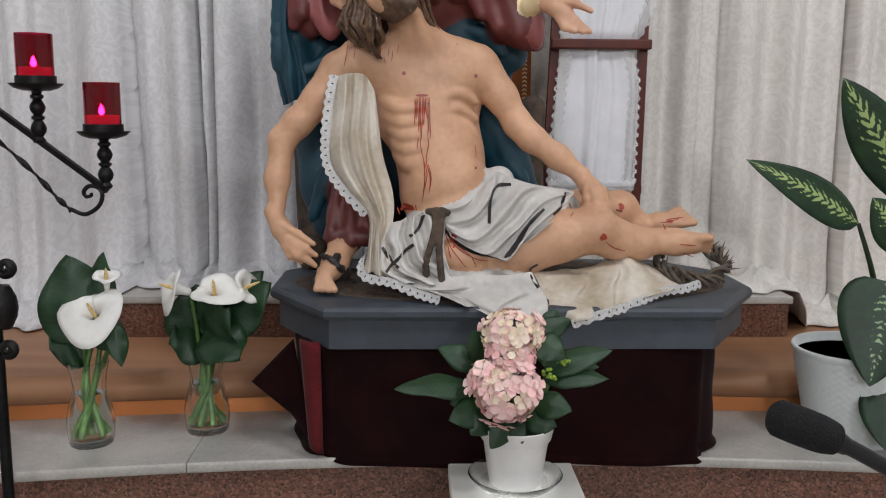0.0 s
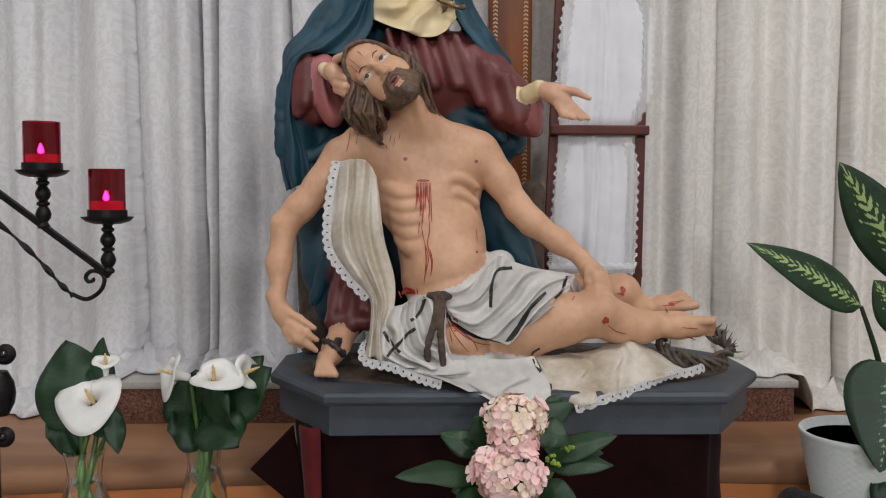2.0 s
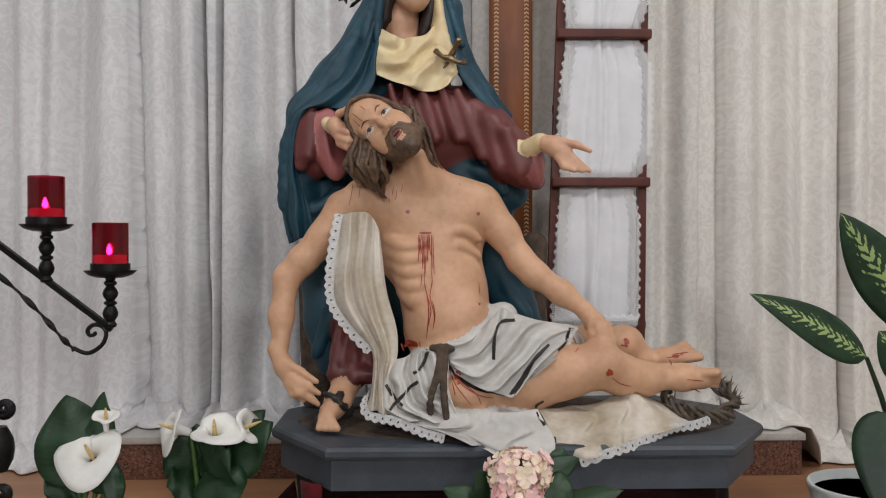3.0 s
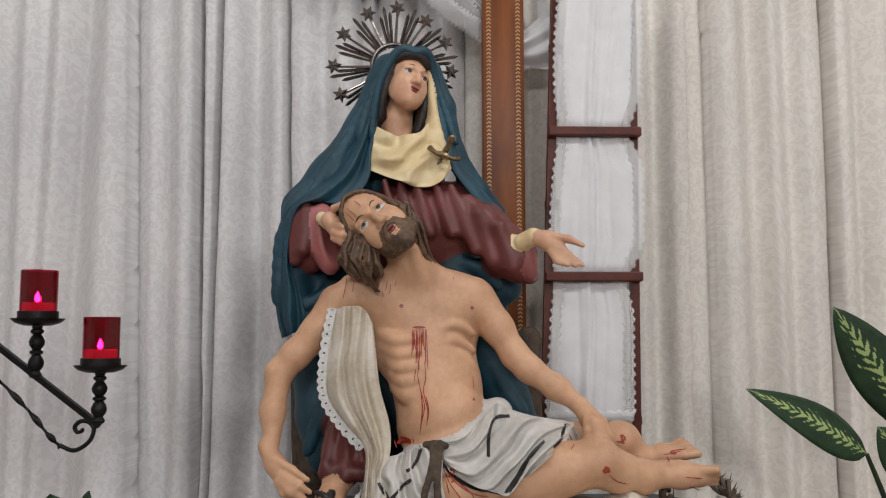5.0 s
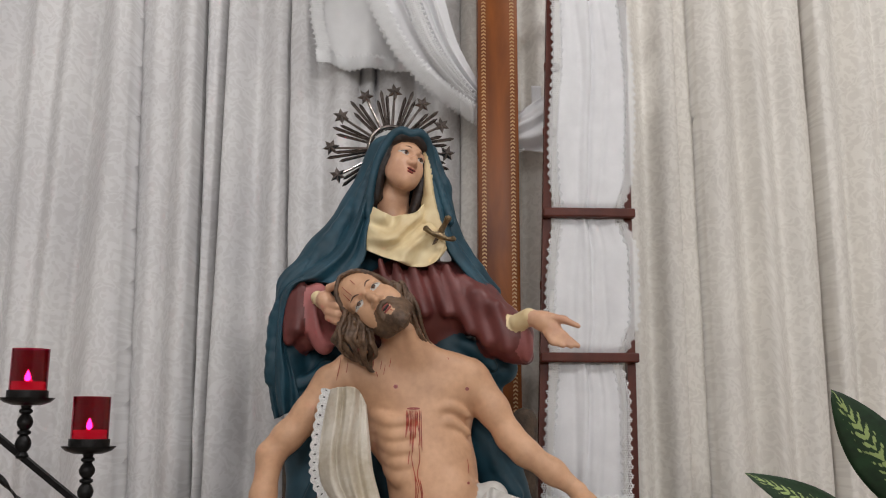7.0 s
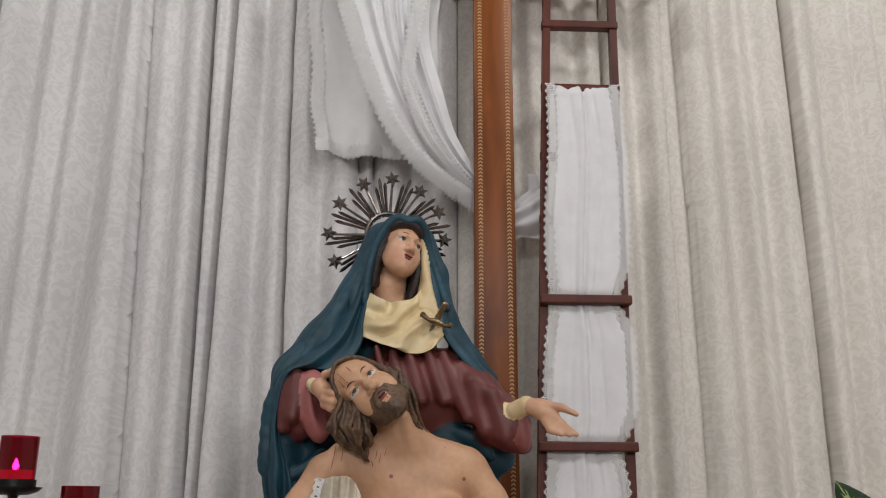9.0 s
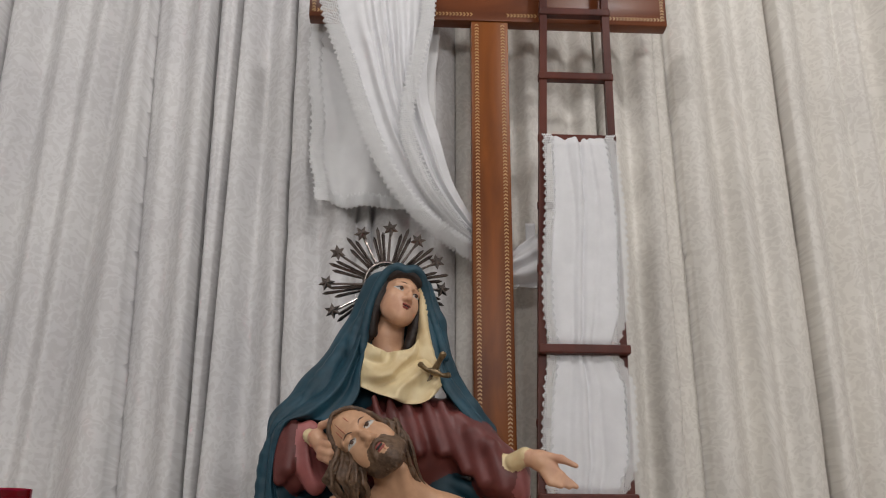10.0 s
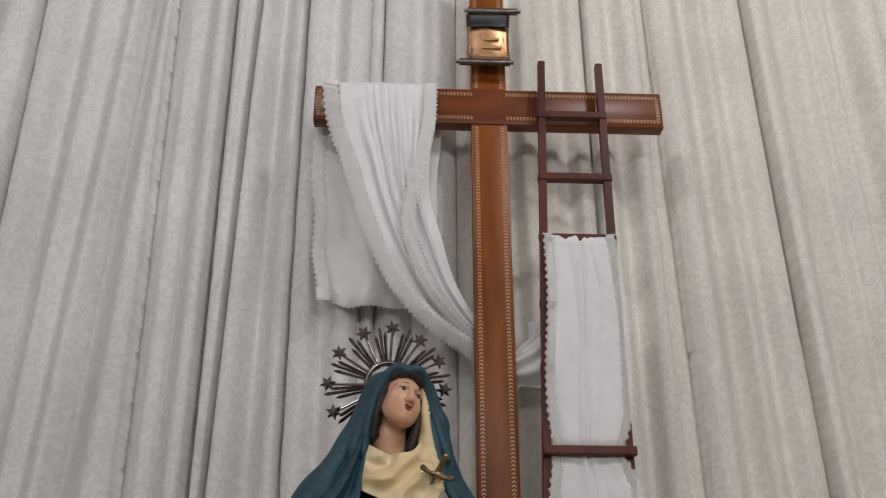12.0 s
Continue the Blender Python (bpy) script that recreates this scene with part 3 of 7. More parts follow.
def towel_edge(z, side):
    base = on_ladder(z, 0.0 if side < 0 else 1.0).x
    span = TOP_Z - BOT_Z
    nearest = min(abs(z - r) for r in (RZ_A, RZ_B))
    pull = max(0, 1 - nearest / 0.10)
    q = (TOP_Z - z) / span
    if side < 0:
        return base + 0.004 + 0.012 * pull + 0.004 * math.sin(z * 13)
    bag = 0.022 * math.sin(math.pi * min(1, max(0, (z - RZ_B) / (TOP_Z - RZ_B)))) if z > RZ_B else 0.020 * (1 - pull)
    if z < RZ_A:
        bag = -0.012
    return base + bag - 0.022 * pull


def towel_at(u, v):
    z = TOP_Z + (BOT_Z - TOP_Z) * v
    x0, x1 = towel_edge(z, -1), towel_edge(z, 1)
    fold = 0.010 * math.exp(-((u - 0.50 - 0.03 * math.sin(z * 5)) / 0.03) ** 2) - 0.007 * math.exp(-((u - 0.43 - 0.03 * math.sin(z * 5)) / 0.05) ** 2) + 0.005 * math.exp(-((u - 0.68 + 0.04 * math.sin(z * 7)) / 0.03) ** 2) + 0.004 * math.exp(-((u - 0.30 - 0.05 * math.sin(z * 6)) / 0.04) ** 2) + 0.007 * noise.noise((u * 5, z * 4, 1))
    y = towel_y(z) + fold
    if v < 0.02:
        y += 0.018 * (1 - v / 0.02)
    return x0 + 0.022 + (x1 - x0 - 0.044) * u, y, z


part("towel_cloth", sheet(towel_at, 40, 190), M_LINEN, towel, thick=0.002, sharp=0)
for side in (-1, 1):
    line = [(towel_edge(z, side) + side * 0.001, towel_y(z) - 0.001, z) for z in [TOP_Z + (BOT_Z - TOP_Z) * k / 60 for k in range(61)]]
    lace_strip("lace_border", towel, line, (-side, 0, 0), 0.030, 240, 0.006)
lace_strip("lace_border", towel, [(towel_edge(BOT_Z, -1), towel_y(BOT_Z) - 0.001, BOT_Z - 0.012), (towel_edge(BOT_Z, 1), towel_y(BOT_Z) - 0.001, BOT_Z - 0.012)], (0, 0, 1), 0.03, 40, 0.006)

# ---- the shroud over the arm of the cross ----
shroud = thing("shroud", (-0.1, CY, 3.2), "white linen shroud with lace borders draped over the cross's arm", "cloth")
BX0, BX1 = -0.304, 0.079
TOPZ = 3.279 + 0.076
LEFT = spline([(-0.305, 2.515, 3.315), (-0.277, 2.512, 3.160), (-0.226, 2.505, 3.015), (-0.189, 2.500, 2.888), (-0.133, 2.500, 2.729), (-0.059, 2.510, 2.582), (0.029, 2.540, 2.485), (0.116, 2.580, 2.428), (0.192, 2.610, 2.389), (0.273, 2.618, 2.337)], 81)
RIGHT = spline([(0.079, 2.515, 3.322), (0.076, 2.512, 3.170), (0.056, 2.510, 3.026), (0.061, 2.515, 2.902), (0.102, 2.530, 2.749), (0.138, 2.560, 2.636), (0.193, 2.600, 2.545), (0.241, 2.615, 2.480), (0.275, 2.620, 2.434)], 81)
INNER = spline([(0.079, 2.510, 3.320), (0.072, 2.502, 3.168), (0.040, 2.490, 3.000), (0.015, 2.484, 2.831), (0.021, 2.484, 2.732), (0.070, 2.500, 2.605), (0.132, 2.540, 2.531), (0.205, 2.604, 2.458)], 81)

for line in (LEFT, RIGHT, INNER):
    for k in range(4):
        line[k].z = TOPZ + 0.001 - (TOPZ + 0.001 - line[4].z) * k / 4
        line[k].y = 2.534 + (line[4].y - 2.534) * k / 4


def front_at(u, v):
    """Gathered in pleats on the bar, then falling in a few long soft folds to the upright."""
    k = v * 80
    i = min(int(k), 79)
    a = LEFT[i].lerp(LEFT[i + 1], k - i)
    b = RIGHT[i].lerp(RIGHT[i + 1], k - i)
    a = a + (b - a).normalized() * 0.050
    p = a.lerp(b, u)
    g = min(1, v * 6)
    pleat = sum(d * math.exp(-((u - c - 0.06 * v) / w) ** 2) for c, w, d in ((0.30, 0.02, 0.010), (0.37, 0.014, 0.012), (0.45, 0.018, 0.014), (0.52, 0.012, 0.012), (0.60, 0.02, 0.012), (0.70, 0.02, 0.007))) * max(0, 1 - v * 2.2)
    long_ = sum(d * math.exp(-((u - c0 - (c1 - c0) * v) / w) ** 2) for c0, c1, w, d in ((0.22, 0.30, 0.05, 0.010), (0.42, 0.44, 0.04, 0.012), (0.58, 0.60, 0.05, 0.014), (0.80, 0.74, 0.04, 0.016)))
    fold = 1.8 * pleat + 1.7 * long_ * (0.3 + 0.7 * g) + 0.004 * noise.noise((u * 5, v * 4, 2))
    return p.x, p.y - 0.004 - fold * (0.25 + 0.75 * g), p.z - 0.006 * math.sin(math.pi * u) * g


part("front_fall", sheet(front_at, 90, 100), M_LINEN, shroud, thick=0.002, sharp=0)
part("top_fold", sheet(lambda u, v: (BX0 + (BX1 - BX0) * u, 2.532 + 0.085 * v, TOPZ - 0.003 + 0.004 * math.sin(math.pi * v) + 0.002 * math.sin(u * 40)), 40, 6), M_LINEN, shroud, thick=0.002, sharp=0)
BACK_L = spline([(-0.342, 2.640, 3.244), (-0.333, 2.640, 3.072), (-0.317, 2.640, 2.856), (-0.305, 2.640, 2.693), (-0.284, 2.640, 2.580)], 41)


def back_at(u, v):
    i = min(int(v * 40), 39)
    a = BACK_L[i].lerp(BACK_L[i + 1], v * 40 - i)
    p = a.lerp(Vector((0.10 - 0.03 * v, 2.64, a.z - 0.015 * v)), u)
    z = TOPZ - 0.004 - (TOPZ - 0.004 - 3.10) * v / 0.2 if v < 0.2 else p.z
    return p.x + 0.004 * math.sin(v * 17), p.y - 0.016 * math.sin(u * 15 + v * 1.5) * (0.5 + v) - 0.008 * noise.noise((u * 5, v * 4, 8)), z + 0.008 * math.sin(u * 13) * v


part("back_fall", sheet(back_at, 60, 50), M_SHEER, shroud, "thin white linen hanging behind the arm", thick=0.0015, sharp=0)
lace_strip("lace_border", shroud, LEFT, (1, 0, 0.15), 0.056, 260, 0.007, 0.014)
lace_strip("lace_border", shroud, INNER, (-1, 0, -0.1), 0.046, 260, 0.007, 0.014)
lace_strip("lace_border", shroud, [back_at(k / 12, 1) for k in range(13)], (0, 0, 1), 0.045, 90, 0.007, 0.006)
lace_strip("lace_border", shroud, [back_at(0, k / 12) for k in range(13)], (1, 0, 0), 0.045, 120, 0.007, 0.006)

# a second end of the shroud, tied behind the upright
knot = thing("shroud_end", (0.38, 2.62, 2.45), "white linen cloth end gathered behind the cross", "cloth")
KA, KB = Vector((0.306, 2.610, 2.372)), Vector((0.402, 2.555, 2.366))


def knot_at(u, v):
    p = KA.lerp(KB, u)
    w = 0.055 + 0.03 * abs(u - 0.15)
    return p.x, p.y - 0.035 * math.sin(math.pi * v) - 0.012 * math.sin(v * 16 + u * 3), p.z + (0.5 - v) * w * 2 + 0.035 * (u - 0.5) * (1 - v)


part("gathered_cloth", sheet(knot_at, 16, 40), M_LINEN, knot, thick=0.002, sharp=0)
part("hanging_lace", sheet(lambda u, v: (KA.x + 0.075 * u, 2.605 + 0.01 * math.sin(u * 9), KA.z - 0.03 - 0.05 * v + 0.02 * u), 16, 8), M_LACE, knot, thick=0.0012, uv_size=(0.08, 0.05))
part("hanging_fold", sheet(lambda u, v: (KB.x - 0.03 + 0.03 * u, 2.61, KB.z + 0.03 + 0.12 * v), 6, 12), M_LINEN, knot, thick=0.002)

# ---- the base under the sculpture ----
BC = 0.235
base = thing("sculpture_base", (BC, 2.2, MZ), "grey painted octagonal base with moulded edge on the marble ledge", "pedestal")


def octagon(grow, z, y0=1.877, yc=2.105, ym=2.32, yb=2.50, hw=0.572, fw=0.427):
    return [(BC - fw - grow * 0.5, y0 - grow, z), (BC + fw + grow * 0.5, y0 - grow, z), (BC + hw + grow, yc - grow * 0.4, z), (BC + hw + grow, ym + grow * 0.4, z),
            (BC + fw + grow * 0.5, yb + grow, z), (BC - fw - grow * 0.5, yb + grow, z), (BC - hw - grow, ym + grow * 0.4, z), (BC - hw - grow, yc - grow * 0.4, z)]


def stacked(levels):
    V, F = [], []
    for g, z in levels:
        V += octagon(g, z)
    for k in range(len(levels) - 1):
        for j in range(8):
            F.append([k * 8 + j, k * 8 + (j + 1) % 8, (k + 1) * 8 + (j + 1) % 8, (k + 1) * 8 + j])
    F.append(list(range(8))[::-1])
    F.append([(len(levels) - 1) * 8 + j for j in range(8)])
    return V, F


BT = 1.076
part("apron", stacked([(-0.012, BT - 0.096), (-0.012, BT - 0.030)]), M_GREY, base, smooth=False)
part("top_moulding", stacked([(-0.006, BT - 0.030), (0.004, BT - 0.027), (0.008, BT - 0.020), (0.008, BT - 0.009), (0.003, BT - 0.002), (-0.004, BT)]), M_GREY, base, smooth=False)
for lx in (-0.36, 0.36):
    for ly in (1.98, 2.38):
        part("leg", box(BC + lx, ly, (MZ + BT - 0.096) / 2, 0.05, 0.05, BT - 0.096 - MZ, 0.003), M_GREY, base, smooth=False)

# dark red cloth hung round the base
drape = thing("drape_cloth", (BC, 2.1, MZ), "dark red velvet cloth hanging round the base down to the ledge", "cloth")
DT, DB = BT - 0.094, MZ + 0.003
LOOP = spline([(-0.285, 2.30, 0), (-0.285, 2.10, 0), (-0.215, 1.935, 0), (-0.12, 1.899, 0), (0.25, 1.894, 0), (0.57, 1.897, 0), (0.655, 1.925, 0), (0.705, 2.08, 0), (0.705, 2.30, 0)], 121)


def drape_at(u, v):
    k = u * 120
    i = min(int(k), 119)
    p = LOOP[i].lerp(LOOP[i + 1], k - i)
    out = p - Vector((BC, 2.15, 0))
    out = out.normalized()
    f = (0.006 * math.sin(u * 31 + 1) + 0.004 * math.sin(u * 57)) * (0.3 + v) + 0.004 * noise.noise((u * 12, v * 3, 4))
    low = DB - 0.016 * min(1, max(0, (1.915 - p.y) / 0.015))
    z = DT + (low - DT) * v
    if v > 0.96:
        f += 0.012 * (v - 0.96) / 0.04
    return p.x + out.x * f, p.y + out.y * f, z


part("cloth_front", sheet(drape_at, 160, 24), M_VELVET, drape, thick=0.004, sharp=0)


def corner_at(u, v):
    a = Vector((-0.255, 1.930, 0.993)).lerp(Vector((-0.207, 1.905, 0.992)), u)
    b = Vector((-0.233, 1.900, 0.756)).lerp(Vector((-0.203, 1.893, 0.739)), u)
    p = a.lerp(b, v)
    return p.x, p.y - 0.012 * math.sin(math.pi * u), p.z


def wing_at(u, v):
    top = Vector((-0.282, 2.030, 0.966)).lerp(Vector((-0.376, 2.000, 0.873)), v)
    low = Vector((-0.218, 1.900, 0.742)).lerp(Vector((-0.275, 1.960, 0.806)), min(v * 1.2, 1))
    p = top.lerp(low, u)
    return p.x, p.y - 0.015 * math.sin(math.pi * u) * (1 - v), p.z


# the edge fold is coloured a brighter red than the rest of the cloth
part("cloth_edge_fold", sheet(corner_at, 8, 16), M_VELVET2, drape, "brighter red edge fold of the cloth", thick=0.004)
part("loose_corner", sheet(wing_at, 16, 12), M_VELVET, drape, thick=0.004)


# ---- the sculpture: one carved body, swept from rounded forms ----
class Carving:
    """Rounded forms blended on a net of cells and skinned; each form brings its paint."""

    def __init__(self, cell):
        self.forms, self.cell = [], cell

    def limb(self, paint, radii, pts, k=0.012, flat=1.0, cut=False):
        """A chain of tapering rounded bars through pts."""
        rr = radii if hasattr(radii, "__len__") else [radii]
        if len(rr) == 1:
            rr = list(rr) * len(pts)
        for i in range(len(pts) - 1):
            self.forms.append(("bar", paint, np.array(pts[i]), np.array(pts[i + 1]), rr[i], rr[i + 1], k, flat, cut))

    def curve(self, paint, radii, pts, k=0.008, flat=1.0, n=12):
        """The same along a smooth line."""
        rr = radii if hasattr(radii, "__len__") else [radii, radii]
        fine = [tuple(p) for p in spline(pts, n)]
        rad = [float(np.interp(i / (n - 1), np.linspace(0, 1, len(rr)), rr)) for i in range(n)]
        self.limb(paint, rad, fine, k, flat)

    def egg(self, paint, centre, radii, turn=(0, 0, 0), k=0.012, cut=False):
        m = np.array(Euler([radians(a) for a in turn]).to_matrix())
        self.forms.append(("egg", paint, np.array(centre), np.array(radii), m, k, cut))

    def skin(self):
        lo, hi = np.array([1e9] * 3), np.array([-1e9] * 3)
        boxes = []
        for f in self.forms:
            if f[0] == "bar":
                r = max(f[4], f[5])
                a, b = np.minimum(f[2], f[3]) - r, np.maximum(f[2], f[3]) + r
            else:
                r = max(f[3])
                a, b = f[2] - r, f[2] + r
            boxes.append((a, b))
            lo, hi = np.minimum(lo, a), np.maximum(hi, b)
        c = self.cell
        lo, hi = lo - 4 * c, hi + 4 * c
        n = np.ceil((hi - lo) / c).astype(int) + 1
        F = np.full(n, 0.06, dtype=np.float32)
        best = np.full(n, 9.0, dtype=np.float32)
        paint = np.zeros(n, dtype=np.int8)
        ax = [lo[i] + c * np.arange(n[i]) for i in range(3)]
        for f, (a, b) in zip(self.forms, boxes):
            k = f[6] if f[0] == "bar" else f[5]
            pad = k + 3 * c
            i0 = np.maximum(((a - pad - lo) / c).astype(int), 0)
            i1 = np.minimum(((b + pad - lo) / c).astype(int) + 2, n)
            sl = tuple(slice(i0[j], i1[j]) for j in range(3))
            X, Y, Z = np.meshgrid(*(ax[j][sl[j]] for j in range(3)), indexing="ij")
            if f[0] == "bar":
                _, p, A, B, ra, rb, k, flat, cut = f
                d = B - A
                L2 = max(float(d @ d), 1e-9)
                t = np.clip(((X - A[0]) * d[0] + (Y - A[1]) * d[1] + (Z - A[2]) * d[2]) / L2, 0, 1)
                D = np.sqrt((X - A[0] - t * d[0]) ** 2 + ((Y - A[1] - t * d[1]) * flat) ** 2 + (Z - A[2] - t * d[2]) ** 2) - (ra + (rb - ra) * t)
            else:
                _, p, C, R, m, k, cut = f
                Q = [(X - C[0]) * m[0][j] + (Y - C[1]) * m[1][j] + (Z - C[2]) * m[2][j] for j in range(3)]
                k0 = np.sqrt(sum((Q[j] / R[j]) ** 2 for j in range(3)))
                k1 = np.sqrt(sum((Q[j] / R[j] ** 2) ** 2 for j in range(3))) + 1e-6
                D = k0 * (k0 - 1) / k1
            D = D.astype(np.float32)
            g = F[sl]
            if cut:
                h = np.clip(0.5 - 0.5 * (g + D) / k, 0, 1)
                F[sl] = g * (1 - h) - D * h + k * h * (1 - h)
                continue
            h = np.clip(0.5 + 0.5 * (D - g) / k, 0, 1)
            F[sl] = D * (1 - h) + g * h - k * h * (1 - h)
            win = D < best[sl]
            best[sl] = np.where(win, D, best[sl])
            paint[sl] = np.where(win, p, paint[sl])
        return self.net(F, paint, lo)

    def net(self, F, paint, lo):
        c = self.cell
        inside = F < 0
        n = F.shape
        corner = [(i, j, k) for i in (0, 1) for j in (0, 1) for k in (0, 1)]
        cells = tuple(s - 1 for s in n)
        count = sum(inside[i:i + cells[0], j:j + cells[1], k:k + cells[2]].astype(np.int8) for i, j, k in corner)
        active = (count > 0) & (count < 8)
        idx = np.full(cells, -1, dtype=np.int64)
        ijk = np.argwhere(active)
        idx[active] = np.arange(len(ijk))
        total, hits = np.zeros((len(ijk), 3)), np.zeros(len(ijk))
        for a in corner:
            for axis in range(3):
                if a[axis] == 0:
                    b = list(a)
                    b[axis] = 1
                    fa = F[tuple((ijk + a).T)]
                    fb = F[tuple((ijk + b).T)]
                    on = (fa < 0) != (fb < 0)
                    t = np.where(on, fa / np.where(on, fa - fb, 1), 0)
                    p = np.tile(np.array(a, dtype=float), (len(ijk), 1))
                    p[:, axis] += t
                    total += p * on[:, None]
                    hits += on
        V = lo + c * (ijk + total / hits[:, None])
        near = np.minimum(ijk + np.rint(total / hits[:, None]).astype(int), np.array(n) - 1)
        P = paint[tuple(near.T)]
        quads = []
        for axis in range(3):
            u, v = [i for i in range(3) if i != axis]
            s0 = [slice(1, s - 1) for s in n]
            s1 = list(s0)
            s0[axis], s1[axis] = slice(0, n[axis] - 1), slice(1, n[axis])
            e = np.argwhere(inside[tuple(s0)] != inside[tuple(s1)])
            off = np.array([1, 1, 1])
            off[axis] = 0
            e = e + off
            q = []
            for du, dv in ((-1, -1), (0, -1), (0, 0), (-1, 0)):
                o = e.copy()
                o[:, u] += du
                o[:, v] += dv
                q.append(idx[tuple(np.minimum(o, np.array(cells) - 1).T)])
            quads.append(np.stack(q, 1))
        Q = np.concatenate(quads)
        Q = Q[(Q >= 0).all(1)]
        return V, Q, P


SKIN, BLUE, RED, CREAM, HAIR, WHITE, BEIGE, EARTH, BLOOD, DARK, LACE, PINK, BROW, LIP, SKIN2, DARKHAIR = range(16)
PAINTS = [
    material("painted_flesh", (0.64, 0.375, 0.225), 0.48, 0, 0.12, 9, 0.04, 70, second=(0.53, 0.30, 0.175)),
    material("painted_blue", (0.010, 0.056, 0.086), 0.55, 0, 0.3, 12, 0.06, 60),
    material("painted_wine_red", (0.145, 0.034, 0.030), 0.45, 0, 0.25, 12, 0.06, 60),
    material("painted_cream", (0.74, 0.62, 0.38), 0.45, 0, 0.12, 14, 0.04, 60, second=(0.68, 0.52, 0.28)),
    material("painted_hair", (0.125, 0.072, 0.040), 0.5, 0, 0.5, 40, 0.6, 110, second=(0.065, 0.036, 0.020)),
    material("painted_white_cloth", (0.62, 0.60, 0.56), 0.5, 0, 0.12, 18, 0.05, 80, second=(0.52, 0.50, 0.47)),
    material("painted_beige_cloth", (0.64, 0.59, 0.51), 0.5, 0, 0.15, 9, 0.05, 80, second=(0.47, 0.40, 0.29)),
    material("painted_earth", (0.085, 0.058, 0.038), 0.85, 0, 0.5, 30, 0.9, 90, second=(0.045, 0.032, 0.024)),
    material("painted_blood", (0.36, 0.045, 0.018), 0.4, 0, 0.4, 40, 0.05, 80),
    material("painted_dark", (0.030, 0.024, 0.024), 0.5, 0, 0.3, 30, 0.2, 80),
    material("painted_lace", (0.70, 0.69, 0.67), 0.6, 0, 0.15, 120, 0.8, 260),
    material("painted_rose", (0.36, 0.115, 0.11), 0.45, 0, 0.2, 14, 0.05, 60),
    material("painted_brow", (0.10, 0.05, 0.03), 0.5),
    material("painted_lips", (0.30, 0.06, 0.05), 0.4),
    material("painted_pale_flesh", (0.66, 0.395, 0.245), 0.4, 0, 0.1, 14, 0.04, 70, second=(0.56, 0.30, 0.19)),
    material("painted_dark_hair", (0.022, 0.012, 0.009), 0.5, 0, 0.4, 40, 0.5, 110),
]
body = Carving(0.0031)
B = body

# earth, rocks and seat
B.egg(EARTH, (0.235, 2.17, 1.074), (0.53, 0.262, 0.020), k=0.01)
for k in range(60):
    a, q = random.uniform(0, 6.28), random.uniform(0.55, 0.95)
    if math.sin(a) < 0 and math.cos(a) > -0.35:
        continue
    B.egg(EARTH, (0.235 + 0.50 * q * math.cos(a), 2.17 + 0.27 * q * math.sin(a), 1.080), (random.uniform(0.02, 0.05), random.uniform(0.02, 0.04), random.uniform(0.008, 0.016)), k=0.01)
B.limb(EARTH, [0.05, 0.045, 0.035], [(0.293, 2.360, 1.194), (0.291, 2.380, 1.380), (0.307, 2.380, 1.498)], k=0.02)
B.limb(EARTH, [0.05, 0.04], [(-0.259, 2.360, 1.102), (-0.278, 2.360, 1.446)], k=0.02)

# seated figure: mantle
B.limb(BLUE, [0.078, 0.155], [(-0.014, 2.310, 2.128), (-0.060, 2.330, 1.822)], 0.04, 1.3)
B.egg(BLUE, (-0.022, 2.275, 2.155), (0.084, 0.090, 0.072), k=0.02)
B.limb(BLUE, [0.05, 0.055, 0.06, 0.055], [(-0.061, 2.270, 2.185), (-0.118, 2.270, 2.034), (-0.203, 2.260, 1.906), (-0.257, 2.240, 1.844)], 0.03)
B.limb(BLUE, [0.034, 0.036, 0.038, 0.032], [(-0.257, 2.220, 1.820), (-0.295, 2.200, 1.733), (-0.296, 2.200, 1.608), (-0.295, 2.200, 1.546)], 0.03)
B.limb(BLUE, [0.04, 0.05], [(-0.280, 2.240, 1.568), (-0.184, 2.270, 1.541)], 0.03)
B.egg(BLUE, (-0.058, 2.360, 1.425), (0.215, 0.10, 0.23), k=0.03)
B.limb(BLUE, [0.06, 0.06, 0.06], [(-0.250, 2.300, 1.448), (-0.226, 2.270, 1.306), (-0.204, 2.260, 1.220)], 0.03)
B.limb(BLUE, [0.022, 0.026, 0.028, 0.026, 0.02], [(0.049, 2.250, 2.188), (0.078, 2.240, 2.088), (0.100, 2.240, 1.970), (0.165, 2.250, 1.870), (0.216, 2.260, 1.821)], 0.02)
B.limb(BLUE, [0.058, 0.054, 0.040], [(0.099, 2.250, 1.673), (0.171, 2.260, 1.640), (0.235, 2.250, 1.628)], 0.02)
B.limb(BLUE, [0.07, 0.065, 0.05, 0.03], [(0.173, 2.290, 1.555), (0.207, 2.270, 1.428), (0.239, 2.250, 1.345), (0.280, 2.240, 1.298)], 0.03)
